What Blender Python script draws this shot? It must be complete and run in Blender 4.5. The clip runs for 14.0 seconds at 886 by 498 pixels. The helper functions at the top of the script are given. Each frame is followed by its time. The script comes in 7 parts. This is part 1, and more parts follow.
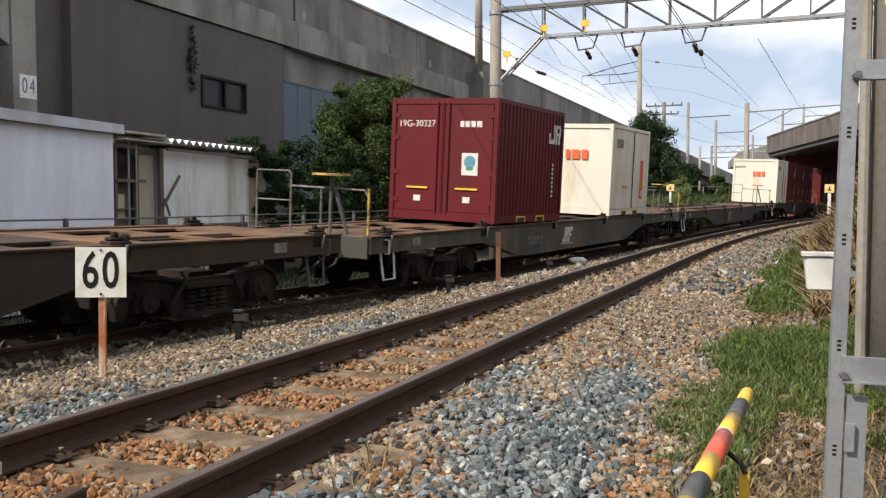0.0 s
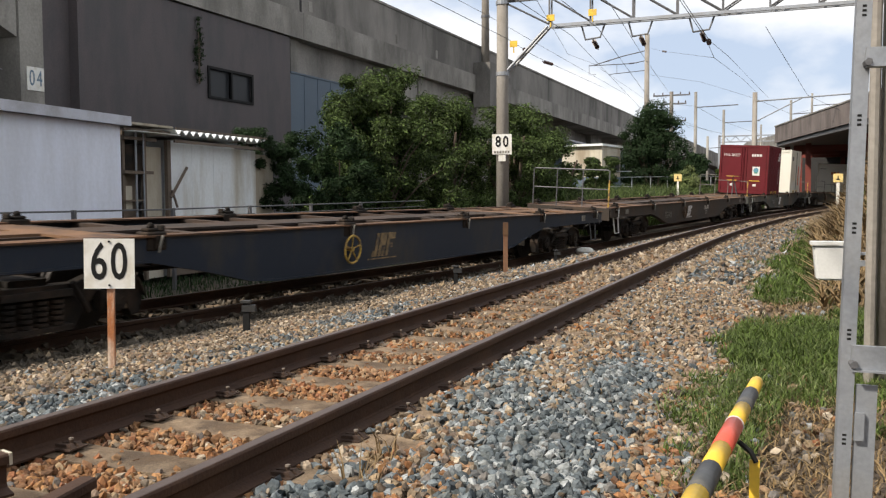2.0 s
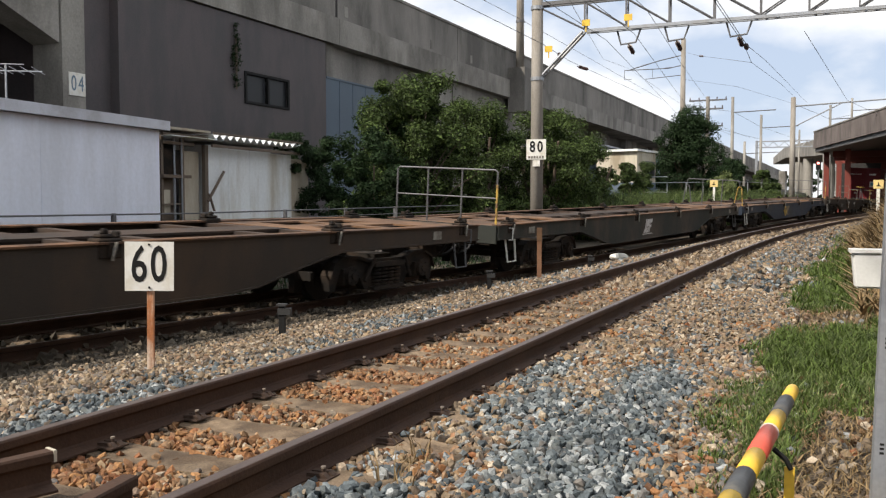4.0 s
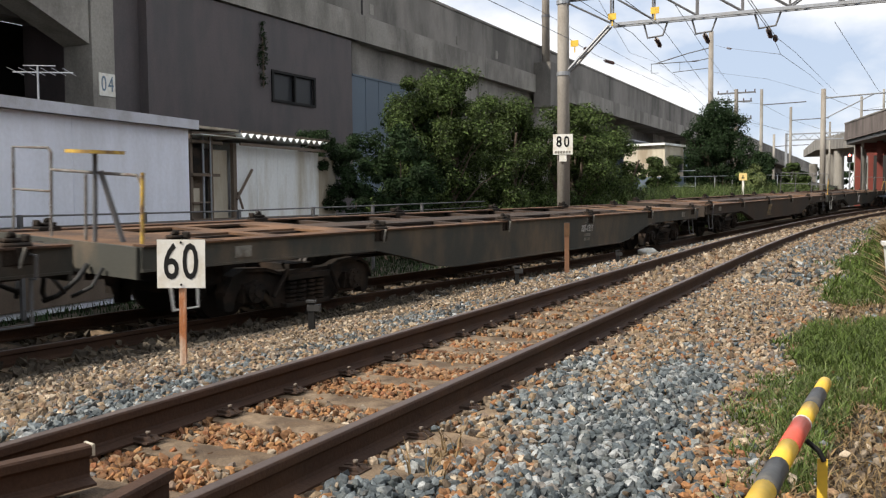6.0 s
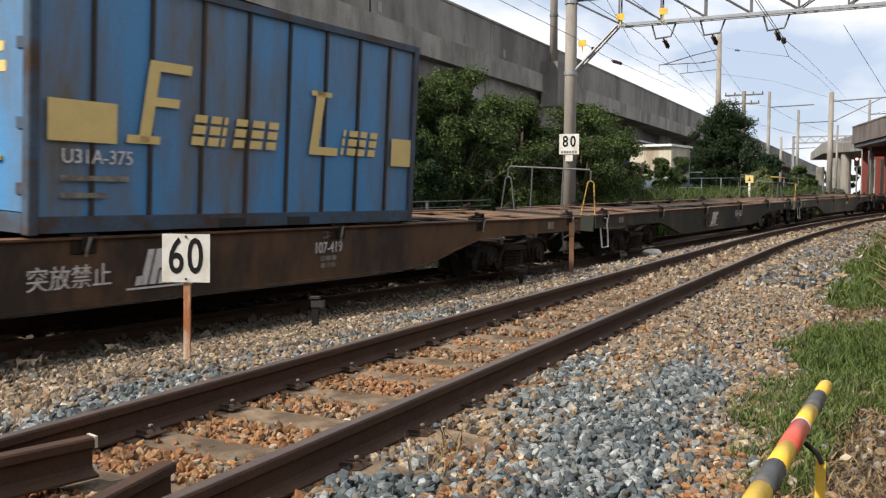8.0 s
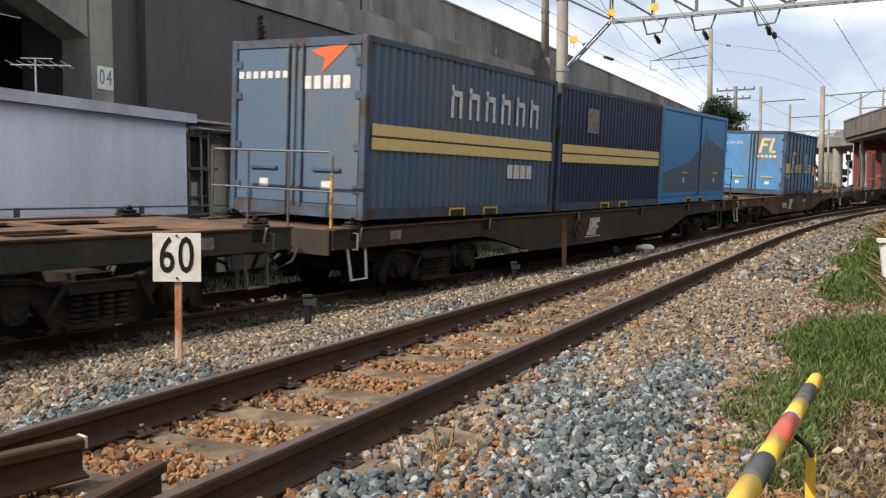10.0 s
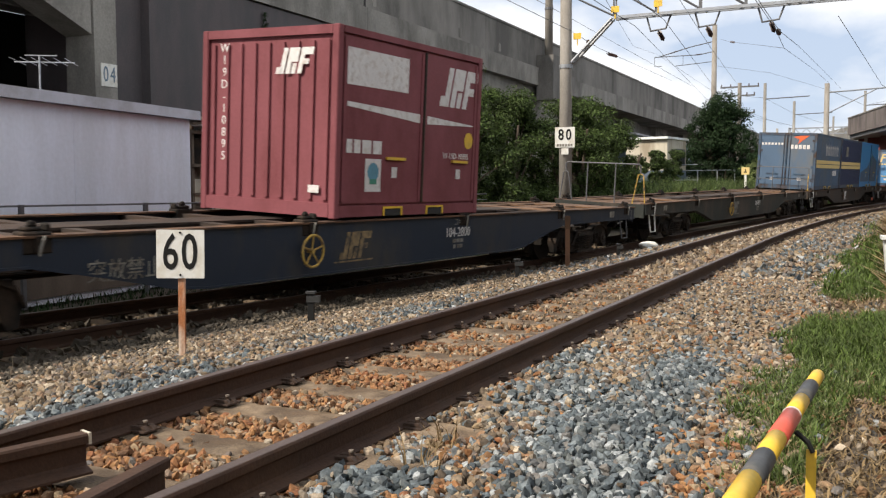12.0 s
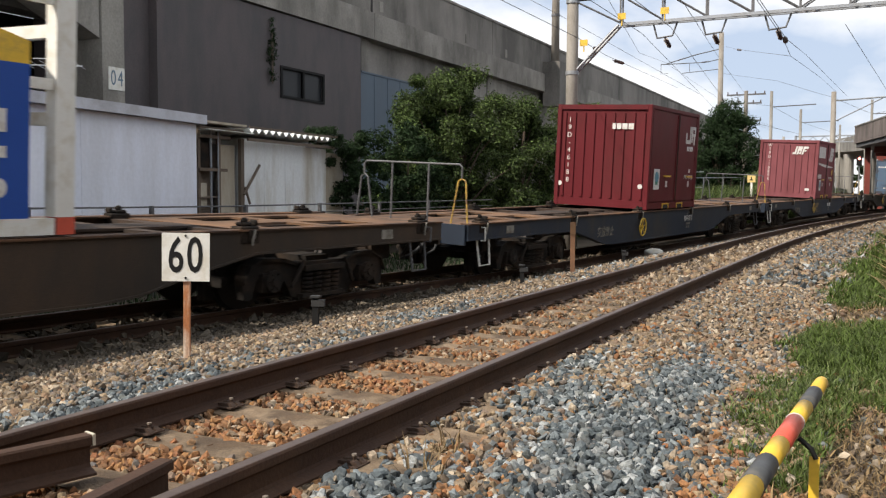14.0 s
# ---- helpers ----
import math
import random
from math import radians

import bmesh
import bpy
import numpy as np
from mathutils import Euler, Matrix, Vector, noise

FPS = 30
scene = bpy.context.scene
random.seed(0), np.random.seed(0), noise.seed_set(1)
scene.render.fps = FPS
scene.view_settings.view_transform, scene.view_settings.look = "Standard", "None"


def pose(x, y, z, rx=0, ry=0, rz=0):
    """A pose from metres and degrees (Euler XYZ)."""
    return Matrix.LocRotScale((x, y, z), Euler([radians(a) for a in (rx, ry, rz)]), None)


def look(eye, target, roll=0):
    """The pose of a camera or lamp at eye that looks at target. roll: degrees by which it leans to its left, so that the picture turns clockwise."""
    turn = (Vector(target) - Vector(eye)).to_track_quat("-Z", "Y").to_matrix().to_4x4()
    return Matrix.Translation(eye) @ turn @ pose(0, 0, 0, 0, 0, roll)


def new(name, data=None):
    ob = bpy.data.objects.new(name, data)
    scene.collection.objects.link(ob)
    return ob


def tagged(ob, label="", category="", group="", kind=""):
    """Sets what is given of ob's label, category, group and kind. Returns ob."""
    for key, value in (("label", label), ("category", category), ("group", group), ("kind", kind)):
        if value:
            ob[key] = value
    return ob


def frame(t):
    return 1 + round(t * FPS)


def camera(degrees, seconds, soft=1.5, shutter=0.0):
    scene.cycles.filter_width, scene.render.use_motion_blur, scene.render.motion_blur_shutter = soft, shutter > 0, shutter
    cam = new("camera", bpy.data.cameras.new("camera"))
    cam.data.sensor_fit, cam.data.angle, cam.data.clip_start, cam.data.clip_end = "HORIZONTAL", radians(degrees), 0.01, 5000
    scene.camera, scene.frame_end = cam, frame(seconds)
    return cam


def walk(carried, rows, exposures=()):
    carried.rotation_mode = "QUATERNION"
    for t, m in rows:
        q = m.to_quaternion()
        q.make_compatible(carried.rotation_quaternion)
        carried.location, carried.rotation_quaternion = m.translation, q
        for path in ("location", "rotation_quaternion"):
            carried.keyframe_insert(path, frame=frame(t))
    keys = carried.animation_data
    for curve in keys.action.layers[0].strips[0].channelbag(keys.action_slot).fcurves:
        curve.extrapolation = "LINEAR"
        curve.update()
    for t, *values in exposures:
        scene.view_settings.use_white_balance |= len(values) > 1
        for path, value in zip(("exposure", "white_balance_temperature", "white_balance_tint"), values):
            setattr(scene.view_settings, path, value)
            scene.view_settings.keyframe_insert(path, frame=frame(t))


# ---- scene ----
cam = camera(52.5, 14.0, soft=1.25, shutter=0.07)
PATH = [
    (0.0, pose(2.614, 0.048, 0.980, 87.29, 0.09, 21.77)),
    (0.5, pose(2.616, 0.052, 0.980, 86.88, 0.05, 22.14)),
    (1.0, pose(2.616, 0.048, 0.976, 86.80, 0.17, 22.25)),
    (1.5, pose(2.617, 0.044, 0.976, 86.70, 0.42, 22.31)),
    (2.0, pose(2.609, 0.051, 0.976, 86.71, 0.28, 22.21)),
    (4.5, pose(2.616, 0.007, 0.981, 87.09, 0.06, 25.07)),
    (5.0, pose(2.617, -0.000, 0.979, 87.12, 0.24, 25.61)),
    (5.5, pose(2.616, -0.005, 0.978, 87.00, 0.53, 25.84)),
    (6.0, pose(2.614, -0.008, 0.978, 86.78, 0.53, 26.02)),
    (6.5, pose(2.619, -0.010, 0.978, 86.45, 0.32, 26.17)),
    (7.0, pose(2.619, -0.009, 0.978, 86.21, 0.20, 26.12)),
    (7.5, pose(2.618, -0.017, 0.981, 86.49, 0.06, 26.20)),
    (8.0, pose(2.623, -0.015, 0.978, 86.66, -0.26, 26.38)),
    (10.5, pose(2.633, 0.003, 0.973, 86.45, 0.28, 25.90)),
    (11.0, pose(2.646, -0.007, 0.977, 86.44, 0.41, 26.03)),
    (11.5, pose(2.643, -0.005, 0.975, 86.42, 0.60, 26.09)),
    (12.0, pose(2.636, -0.002, 0.972, 86.31, 0.21, 26.17)),
    (12.5, pose(2.640, -0.001, 0.972, 86.45, -0.03, 26.34)),
    (13.0, pose(2.640, -0.004, 0.966, 86.65, 0.04, 26.42)),
    (13.5, pose(2.635, -0.004, 0.966, 86.64, -0.12, 26.44)),
    (14.0, pose(2.640, -0.006, 0.968, 86.67, -0.20, 26.52)),
]
walk(cam, PATH)

# ---- world, sun, exposure ----
world = bpy.data.worlds.new("sky")
scene.world = world
world.use_nodes = True
wn, wl = world.node_tree.nodes, world.node_tree.links
wn.clear()
SUN_EL, SUN_AZ = radians(43), radians(215)      # azimuth clockwise from +y
sky = wn.new("ShaderNodeTexSky")
sky.sky_type, sky.sun_disc = "NISHITA", False
sky.sun_elevation, sky.sun_rotation = SUN_EL, SUN_AZ
sky.air_density, sky.dust_density = 1.0, 0.7
coord = wn.new("ShaderNodeTexCoord")
stretch = wn.new("ShaderNodeMapping")
stretch.inputs["Scale"].default_value = (1.0, 1.0, 1.9)
cloud = wn.new("ShaderNodeTexNoise")
cloud.inputs["Scale"].default_value, cloud.inputs["Detail"].default_value, cloud.inputs["Roughness"].default_value = 3.1, 8.0, 0.5
ramp = wn.new("ShaderNodeValToRGB")
ramp.color_ramp.elements[0].position, ramp.color_ramp.elements[1].position = 0.41, 0.54
mixc = wn.new("ShaderNodeMix")
mixc.data_type = "RGBA"
mixc.inputs["B"].default_value = (13.6, 13.5, 13.5, 1)
pale = wn.new("ShaderNodeMix")
pale.data_type = "RGBA"
pale.inputs["Factor"].default_value = 0.8
pale.inputs["B"].default_value = (7.6, 8.9, 11.2, 1)
bg = wn.new("ShaderNodeBackground")
bg.inputs["Strength"].default_value = 0.073
out = wn.new("ShaderNodeOutputWorld")
wl.new(coord.outputs["Generated"], stretch.inputs["Vector"])
wl.new(stretch.outputs["Vector"], cloud.inputs["Vector"])
wl.new(cloud.outputs["Fac"], ramp.inputs["Fac"])
wl.new(ramp.outputs["Color"], mixc.inputs["Factor"])
wl.new(sky.outputs["Color"], pale.inputs["A"])
wl.new(pale.outputs["Result"], mixc.inputs["A"])
wl.new(mixc.outputs["Result"], bg.inputs["Color"])
wl.new(bg.outputs["Background"], out.inputs["Surface"])
sun_data = bpy.data.lights.new("sun", "SUN")
sun_data.energy, sun_data.angle, sun_data.color = 5.0, radians(1.0), (1.0, 0.91, 0.79)
sun = new("sun", sun_data)
sun_dir = Vector((math.sin(SUN_AZ) * math.cos(SUN_EL), math.cos(SUN_AZ) * math.cos(SUN_EL), math.sin(SUN_EL)))
sun.matrix_world = look(sun_dir * 60, (0, 0, 0))
scene.view_settings.exposure = 0.25


# ---- materials ----
def mat(name, base, rough=0.7, metal=0.0, scale=6.0, vary=0.25, bump=0.15, dirt=None, dirt_amount=0.4, dirt_scale=1.2, fine=60.0,
        island=0.0, object_random=0.0, streak=1.0, spec=0.5):
    """Two scales of variation round a base colour, with an optional second colour in patches."""
    m = bpy.data.materials.new(name)
    m.use_nodes = True
    n, l = m.node_tree.nodes, m.node_tree.links
    b = n["Principled BSDF"]
    b.inputs["Metallic"].default_value = metal
    b.inputs["Specular IOR Level"].default_value = spec
    tc = n.new("ShaderNodeTexCoord")
    mp = n.new("ShaderNodeMapping")
    mp.inputs["Scale"].default_value = (1, 1, 1 / streak)
    l.new(tc.outputs["Object"], mp.inputs["Vector"])
    big = n.new("ShaderNodeTexNoise")
    big.inputs["Scale"].default_value, big.inputs["Detail"].default_value = scale, 6.0
    l.new(mp.outputs["Vector"], big.inputs["Vector"])
    small = n.new("ShaderNodeTexNoise")
    small.inputs["Scale"].default_value, small.inputs["Detail"].default_value = fine, 3.0
    l.new(tc.outputs["Object"], small.inputs["Vector"])
    add = n.new("ShaderNodeMath")
    add.operation = "ADD"
    l.new(big.outputs["Fac"], add.inputs[0])
    l.new(small.outputs["Fac"], add.inputs[1])
    rng = n.new("ShaderNodeMapRange")
    rng.inputs["From Min"].default_value, rng.inputs["From Max"].default_value = 0.6, 1.4
    rng.inputs["To Min"].default_value, rng.inputs["To Max"].default_value = 1 - vary, 1 + vary
    l.new(add.outputs[0], rng.inputs["Value"])
    value = rng.outputs["Result"]
    if island or object_random:
        rnd = n.new("ShaderNodeNewGeometry") if island else n.new("ShaderNodeObjectInfo")
        r2 = n.new("ShaderNodeMapRange")
        a = island or object_random
        r2.inputs["To Min"].default_value, r2.inputs["To Max"].default_value = 1 - a, 1 + a
        l.new(rnd.outputs["Random Per Island" if island else "Random"], r2.inputs["Value"])
        mul = n.new("ShaderNodeMath")
        mul.operation = "MULTIPLY"
        l.new(value, mul.inputs[0])
        l.new(r2.outputs["Result"], mul.inputs[1])
        value = mul.outputs[0]
    colour = None
    if dirt:
        dn = n.new("ShaderNodeTexNoise")
        dn.inputs["Scale"].default_value, dn.inputs["Detail"].default_value, dn.inputs["Roughness"].default_value = dirt_scale, 8.0, 0.65
        l.new(mp.outputs["Vector"], dn.inputs["Vector"])
        dr = n.new("ShaderNodeMapRange")
        edge = 0.68 - 0.36 * dirt_amount
        dr.inputs["From Min"].default_value, dr.inputs["From Max"].default_value = edge - 0.1, edge + 0.12
        l.new(dn.outputs["Fac"], dr.inputs["Value"])
        mx = n.new("ShaderNodeMix")
        mx.data_type = "RGBA"
        mx.inputs["A"].default_value, mx.inputs["B"].default_value = (*base, 1), (*dirt, 1)
        l.new(dr.outputs["Result"], mx.inputs["Factor"])
        colour = mx.outputs["Result"]
    hsv = n.new("ShaderNodeHueSaturation")
    if colour:
        l.new(colour, hsv.inputs["Color"])
    else:
        hsv.inputs["Color"].default_value = (*base, 1)
    l.new(value, hsv.inputs["Value"])
    l.new(hsv.outputs["Color"], b.inputs["Base Color"])
    rr = n.new("ShaderNodeMapRange")
    rr.inputs["To Min"].default_value, rr.inputs["To Max"].default_value = max(rough - 0.12, 0.05), min(rough + 0.12, 1)
    l.new(big.outputs["Fac"], rr.inputs["Value"])
    l.new(rr.outputs["Result"], b.inputs["Roughness"])
    if bump:
        bp = n.new("ShaderNodeBump")
        bp.inputs["Strength"].default_value, bp.inputs["Distance"].default_value = bump, 0.02
        l.new(add.outputs[0], bp.inputs["Height"])
        l.new(bp.outputs["Normal"], b.inputs["Normal"])
    return m


def stone_mat(name, colours, rough=0.8):
    """Crushed stone: each loose piece takes one of the colours, with grain on it."""
    m = bpy.data.materials.new(name)
    m.use_nodes = True
    n, l = m.node_tree.nodes, m.node_tree.links
    b = n["Principled BSDF"]
    b.inputs["Roughness"].default_value, b.inputs["Specular IOR Level"].default_value = rough, 0.35
    geo = n.new("ShaderNodeNewGeometry")
    cr = n.new("ShaderNodeValToRGB")
    el = cr.color_ramp.elements
    while len(el) < len(colours):
        el.new(0.5)
    for k, c in enumerate(colours):
        el[k].position, el[k].color = k / (len(colours) - 1), (*c, 1)
    l.new(geo.outputs["Random Per Island"], cr.inputs["Fac"])
    tc = n.new("ShaderNodeTexCoord")
    grain = n.new("ShaderNodeTexNoise")
    grain.inputs["Scale"].default_value, grain.inputs["Detail"].default_value = 70.0, 3.0
    l.new(tc.outputs["Object"], grain.inputs["Vector"])
    mr = n.new("ShaderNodeMapRange")
    mr.inputs["From Min"].default_value, mr.inputs["From Max"].default_value = 0.3, 0.7
    mr.inputs["To Min"].default_value, mr.inputs["To Max"].default_value = 0.62, 1.3
    l.new(grain.outputs["Fac"], mr.inputs["Value"])
    hsv = n.new("ShaderNodeHueSaturation")
    l.new(cr.outputs["Color"], hsv.inputs["Color"])
    l.new(mr.outputs["Result"], hsv.inputs["Value"])
    l.new(hsv.outputs["Color"], b.inputs["Base Color"])
    return m


M = dict(
    stone_tan=stone_mat("tan stone", [(0.20, 0.142, 0.088), (0.055, 0.042, 0.031), (0.29, 0.21, 0.125), (0.12, 0.093, 0.068), (0.40, 0.335, 0.25), (0.20, 0.118, 0.065), (0.12, 0.113, 0.107), (0.25, 0.178, 0.10)]),
    stone_grey=stone_mat("blue-grey stone", [(0.080, 0.097, 0.106), (0.028, 0.035, 0.039), (0.16, 0.185, 0.195), (0.061, 0.077, 0.086), (0.33, 0.345, 0.345), (0.105, 0.116, 0.112), (0.037, 0.049, 0.055), (0.15, 0.135, 0.12)], 0.65),
    stone_rust=stone_mat("rust-stained stone", [(0.23, 0.105, 0.042), (0.085, 0.042, 0.021), (0.33, 0.172, 0.07), (0.16, 0.08, 0.036), (0.30, 0.20, 0.115), (0.20, 0.078, 0.034), (0.28, 0.138, 0.055)]),
    # oil-dirtied stone; part of its darkness is the train's shade put into colour
    stone_dark=stone_mat("oily stone darkened for shade", [(0.045, 0.034, 0.023), (0.085, 0.068, 0.046), (0.026, 0.021, 0.015), (0.12, 0.10, 0.074), (0.052, 0.040, 0.028)], 0.75),
    ground=mat("dirt", (0.062, 0.045, 0.030), 0.95, scale=1.5, vary=0.35, bump=0.6, dirt=(0.043, 0.0361, 0.0241), dirt_amount=0.4, dirt_scale=0.8, fine=30),
    sleeper=mat("weathered concrete", (0.215, 0.155, 0.098), 0.9, scale=7, vary=0.45, bump=0.4, dirt=(0.085, 0.055, 0.031), dirt_amount=0.6, dirt_scale=5, object_random=0.18, fine=90),
    rail=mat("rusty rail steel", (0.046, 0.023, 0.014), 0.75, scale=5, vary=0.3, dirt=(0.066, 0.034, 0.019), dirt_amount=0.4, dirt_scale=2, spec=0.35),
    railhead=mat("worn rail head", (0.12, 0.09, 0.078), 0.5, 0.5, scale=8, vary=0.25, bump=0.05),
    bolt=mat("dull bolt head", (0.22, 0.185, 0.15), 0.7, 0.2, bump=0.02),
    clip=mat("rusty clip", (0.055, 0.032, 0.021), 0.8, 0.2),
    concrete=mat("stained concrete", (0.235, 0.22, 0.20), 0.9, scale=0.7, vary=0.28, dirt=(0.09, 0.085, 0.077), dirt_amount=0.5, dirt_scale=0.35, fine=18, streak=2.5),
    concrete_light=mat("bare concrete", (0.2728, 0.2596, 0.2332), 0.9, scale=0.7, vary=0.25, dirt=(0.132, 0.1232, 0.11), dirt_amount=0.5, dirt_scale=0.5, fine=18, streak=2.5),
    pole=mat("spun concrete", (0.2904, 0.2684, 0.2376), 0.9, scale=1.5, vary=0.2, dirt=(0.1848, 0.1628, 0.1364), dirt_amount=0.5, fine=25, streak=4),
    cladding=mat("dark cladding", (0.082, 0.068, 0.070), 0.7, scale=0.8, vary=0.18, dirt=(0.06, 0.055, 0.058), dirt_amount=0.4, fine=20, streak=3),
    blue_wall=mat("blue-grey sheet", (0.085, 0.115, 0.15), 0.7, scale=1, vary=0.15, streak=3),
    shed=mat("pale blue paint", (0.78, 0.82, 0.92), 0.55, scale=0.8, vary=0.07, bump=0.03, dirt=(0.68, 0.71, 0.78), dirt_amount=0.4, fine=14, streak=5),
    shack=mat("grimy white sheet", (0.74, 0.77, 0.77), 0.6, scale=1, vary=0.1, bump=0.05, dirt=(0.45, 0.42, 0.34), dirt_amount=0.3, fine=14, streak=6),
    eave=mat("pale eave", (0.52, 0.54, 0.60), 0.6, scale=2, vary=0.12, dirt=(0.36, 0.36, 0.38), dirt_amount=0.35),
    old_wood=mat("weathered wood", (0.13, 0.10, 0.075), 0.9, scale=4, vary=0.35, streak=6),
    board=mat("cream board", (0.50, 0.46, 0.37), 0.8, scale=2, vary=0.15, dirt=(0.30, 0.25, 0.18), dirt_amount=0.4, streak=4),
    # near-black colour holds the shade of deep openings
    shade_black=mat("near-black painted shade", (0.0246, 0.023, 0.0221), 0.9),
    glass=mat("dusty window glass", (0.02, 0.022, 0.025), 0.35, scale=2, vary=0.2, bump=0.0, spec=0.2),
    steel=mat("galvanised steel", (0.2904, 0.308, 0.3344), 0.5, 0.45, scale=10, vary=0.15, dirt=(0.264, 0.2552, 0.2376), dirt_amount=0.3, bump=0.05),
    rail_grey=mat("weathered grey paint", (0.17, 0.165, 0.155), 0.7, scale=9, vary=0.3, dirt=(0.08, 0.05, 0.035), dirt_amount=0.45, dirt_scale=6),
    dark_steel=mat("dark steel", (0.12, 0.12, 0.125), 0.6, 0.4, scale=5, vary=0.2),
    white_paint=mat("white enamel", (0.704, 0.6952, 0.6512), 0.45, scale=6, vary=0.06, bump=0.02, dirt=(0.5456, 0.5016, 0.4048), dirt_amount=0.25, dirt_scale=5),
    black_paint=mat("black paint", (0.012, 0.012, 0.012), 0.8, bump=0.02, spec=0.2),
    yellow=mat("yellow paint", (0.6864, 0.44, 0.0396), 0.45, scale=8, vary=0.12, bump=0.03, dirt=(0.44, 0.2904, 0.0616), dirt_amount=0.25, dirt_scale=6),
    worn_yellow=mat("worn yellow paint", (0.52, 0.34, 0.06), 0.7, scale=8, vary=0.2, bump=0.03, dirt=(0.14, 0.085, 0.05), dirt_amount=0.45, dirt_scale=9),
    red_tape=mat("red reflective tape", (0.5456, 0.088, 0.0528), 0.4, vary=0.12, bump=0.02),
    grey_box=mat("light grey enamel", (0.5984, 0.5984, 0.5808), 0.5, scale=5, vary=0.08, bump=0.03),
    rust_post=mat("rusty post", (0.38, 0.14, 0.05), 0.85, scale=9, vary=0.35, dirt=(0.60, 0.52, 0.42), dirt_amount=0.35, dirt_scale=7, streak=5),
    brown_post=mat("brown post", (0.17, 0.085, 0.045), 0.85, scale=9, vary=0.3),
    leaf=mat("green leaf", (0.062, 0.092, 0.027), 0.6, scale=0.6, vary=0.6, bump=0, island=0.85, spec=0.2),
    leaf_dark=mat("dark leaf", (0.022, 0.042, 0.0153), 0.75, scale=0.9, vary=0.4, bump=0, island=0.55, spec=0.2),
    leaf_pale=mat("pale leaf", (0.136, 0.17, 0.0553), 0.6, scale=0.9, vary=0.4, bump=0, island=0.5),
    bark=mat("bark", (0.10, 0.075, 0.055), 0.95, scale=8, vary=0.35, bump=0.5, streak=4),
    grass=mat("grass blade", (0.068, 0.102, 0.02), 0.7, scale=1.4, vary=0.4, bump=0, island=0.55, spec=0.3),
    straw=mat("dry grass", (0.17, 0.1148, 0.0527), 0.8, scale=1.4, vary=0.35, bump=0, island=0.5),
    wire=mat("wire", (0.06, 0.06, 0.065), 0.6, 0.4, bump=0),
    insulator=mat("brown glazed insulator", (0.06, 0.035, 0.03), 0.25, bump=0),
    red_steel=mat("red-brown painted steel", (0.16, 0.03, 0.02), 0.6, scale=2, vary=0.25),
    deck_wall=mat("brown-grey parapet", (0.15, 0.125, 0.115), 0.8, scale=1, vary=0.25, dirt=(0.08, 0.066, 0.06), dirt_amount=0.45, streak=3),
    roof_tile=mat("grey roof tile", (0.17, 0.17, 0.18), 0.7, scale=5, vary=0.25),
    deck=mat("rusted deck plate", (0.165, 0.088, 0.044), 0.85, 0.1, scale=1.6, vary=0.35, dirt=(0.06, 0.035, 0.022), dirt_amount=0.5, dirt_scale=1.3, fine=35),
    frame_steel=mat("blackened rusty frame", (0.05, 0.029, 0.018), 0.85, 0.1, scale=2, vary=0.35, dirt=(0.024, 0.017, 0.013), dirt_amount=0.5, dirt_scale=1.6),
    deck_edge=mat("rust-orange edge", (0.15, 0.072, 0.032), 0.85, 0.1, scale=3, vary=0.3, dirt=(0.05, 0.028, 0.018), dirt_amount=0.6, dirt_scale=2),
    bogie=mat("grimy bogie steel", (0.0125, 0.010, 0.008), 0.9, 0.1, scale=3, vary=0.4, dirt=(0.036, 0.024, 0.016), dirt_amount=0.4, dirt_scale=3, spec=0.3),
    wheel=mat("wheel steel", (0.026, 0.0215, 0.0195), 0.6, 0.4, scale=4, vary=0.3),
    sill_brown=mat("rust-dusted sill", (0.028, 0.0195, 0.013), 0.75, scale=1.2, vary=0.3, dirt=(0.0492, 0.0295, 0.0164), dirt_amount=0.45, dirt_scale=1.2, streak=2),
    sill_rust=mat("orange-brown rusty sill", (0.125, 0.062, 0.025), 0.8, scale=1.2, vary=0.3, dirt=(0.03, 0.018, 0.012), dirt_amount=0.5, dirt_scale=1.0, streak=2),
    sill_grey=mat("grey-green sill", (0.05, 0.051, 0.043), 0.75, scale=1.2, vary=0.22, dirt=(0.12, 0.09, 0.06), dirt_amount=0.35, dirt_scale=1.2, streak=2),
    sill_black=mat("blackened green sill", (0.0139, 0.0172, 0.0131), 0.7, scale=1.2, vary=0.25, dirt=(0.0615, 0.0451, 0.0328), dirt_amount=0.35, dirt_scale=1.2, streak=2),
    sill_blue=mat("dark blue sill", (0.0058, 0.014, 0.030), 0.65, scale=1.2, vary=0.2, dirt=(0.034, 0.031, 0.028), dirt_amount=0.25, dirt_scale=1.2, streak=2),
    bar_black=mat("scuffed dark grey tape", (0.055, 0.058, 0.062), 0.55, scale=9, vary=0.25, bump=0.03, dirt=(0.12, 0.11, 0.09), dirt_amount=0.3, dirt_scale=8),
    hose=mat("black rubber hose", (0.02, 0.02, 0.02), 0.7),
    red_box=mat("maroon container paint", (0.112, 0.0118, 0.0165), 0.55, spec=0.2, scale=1.0, vary=0.12, bump=0.04, dirt=(0.08, 0.013, 0.014), dirt_amount=0.35, dirt_scale=0.8, fine=25, streak=2),
    faded_red=mat("faded maroon paint", (0.215, 0.068, 0.078), 0.65, spec=0.2, scale=1.0, vary=0.12, bump=0.04, dirt=(0.15, 0.043, 0.048), dirt_amount=0.4, dirt_scale=0.9, fine=25, streak=2),
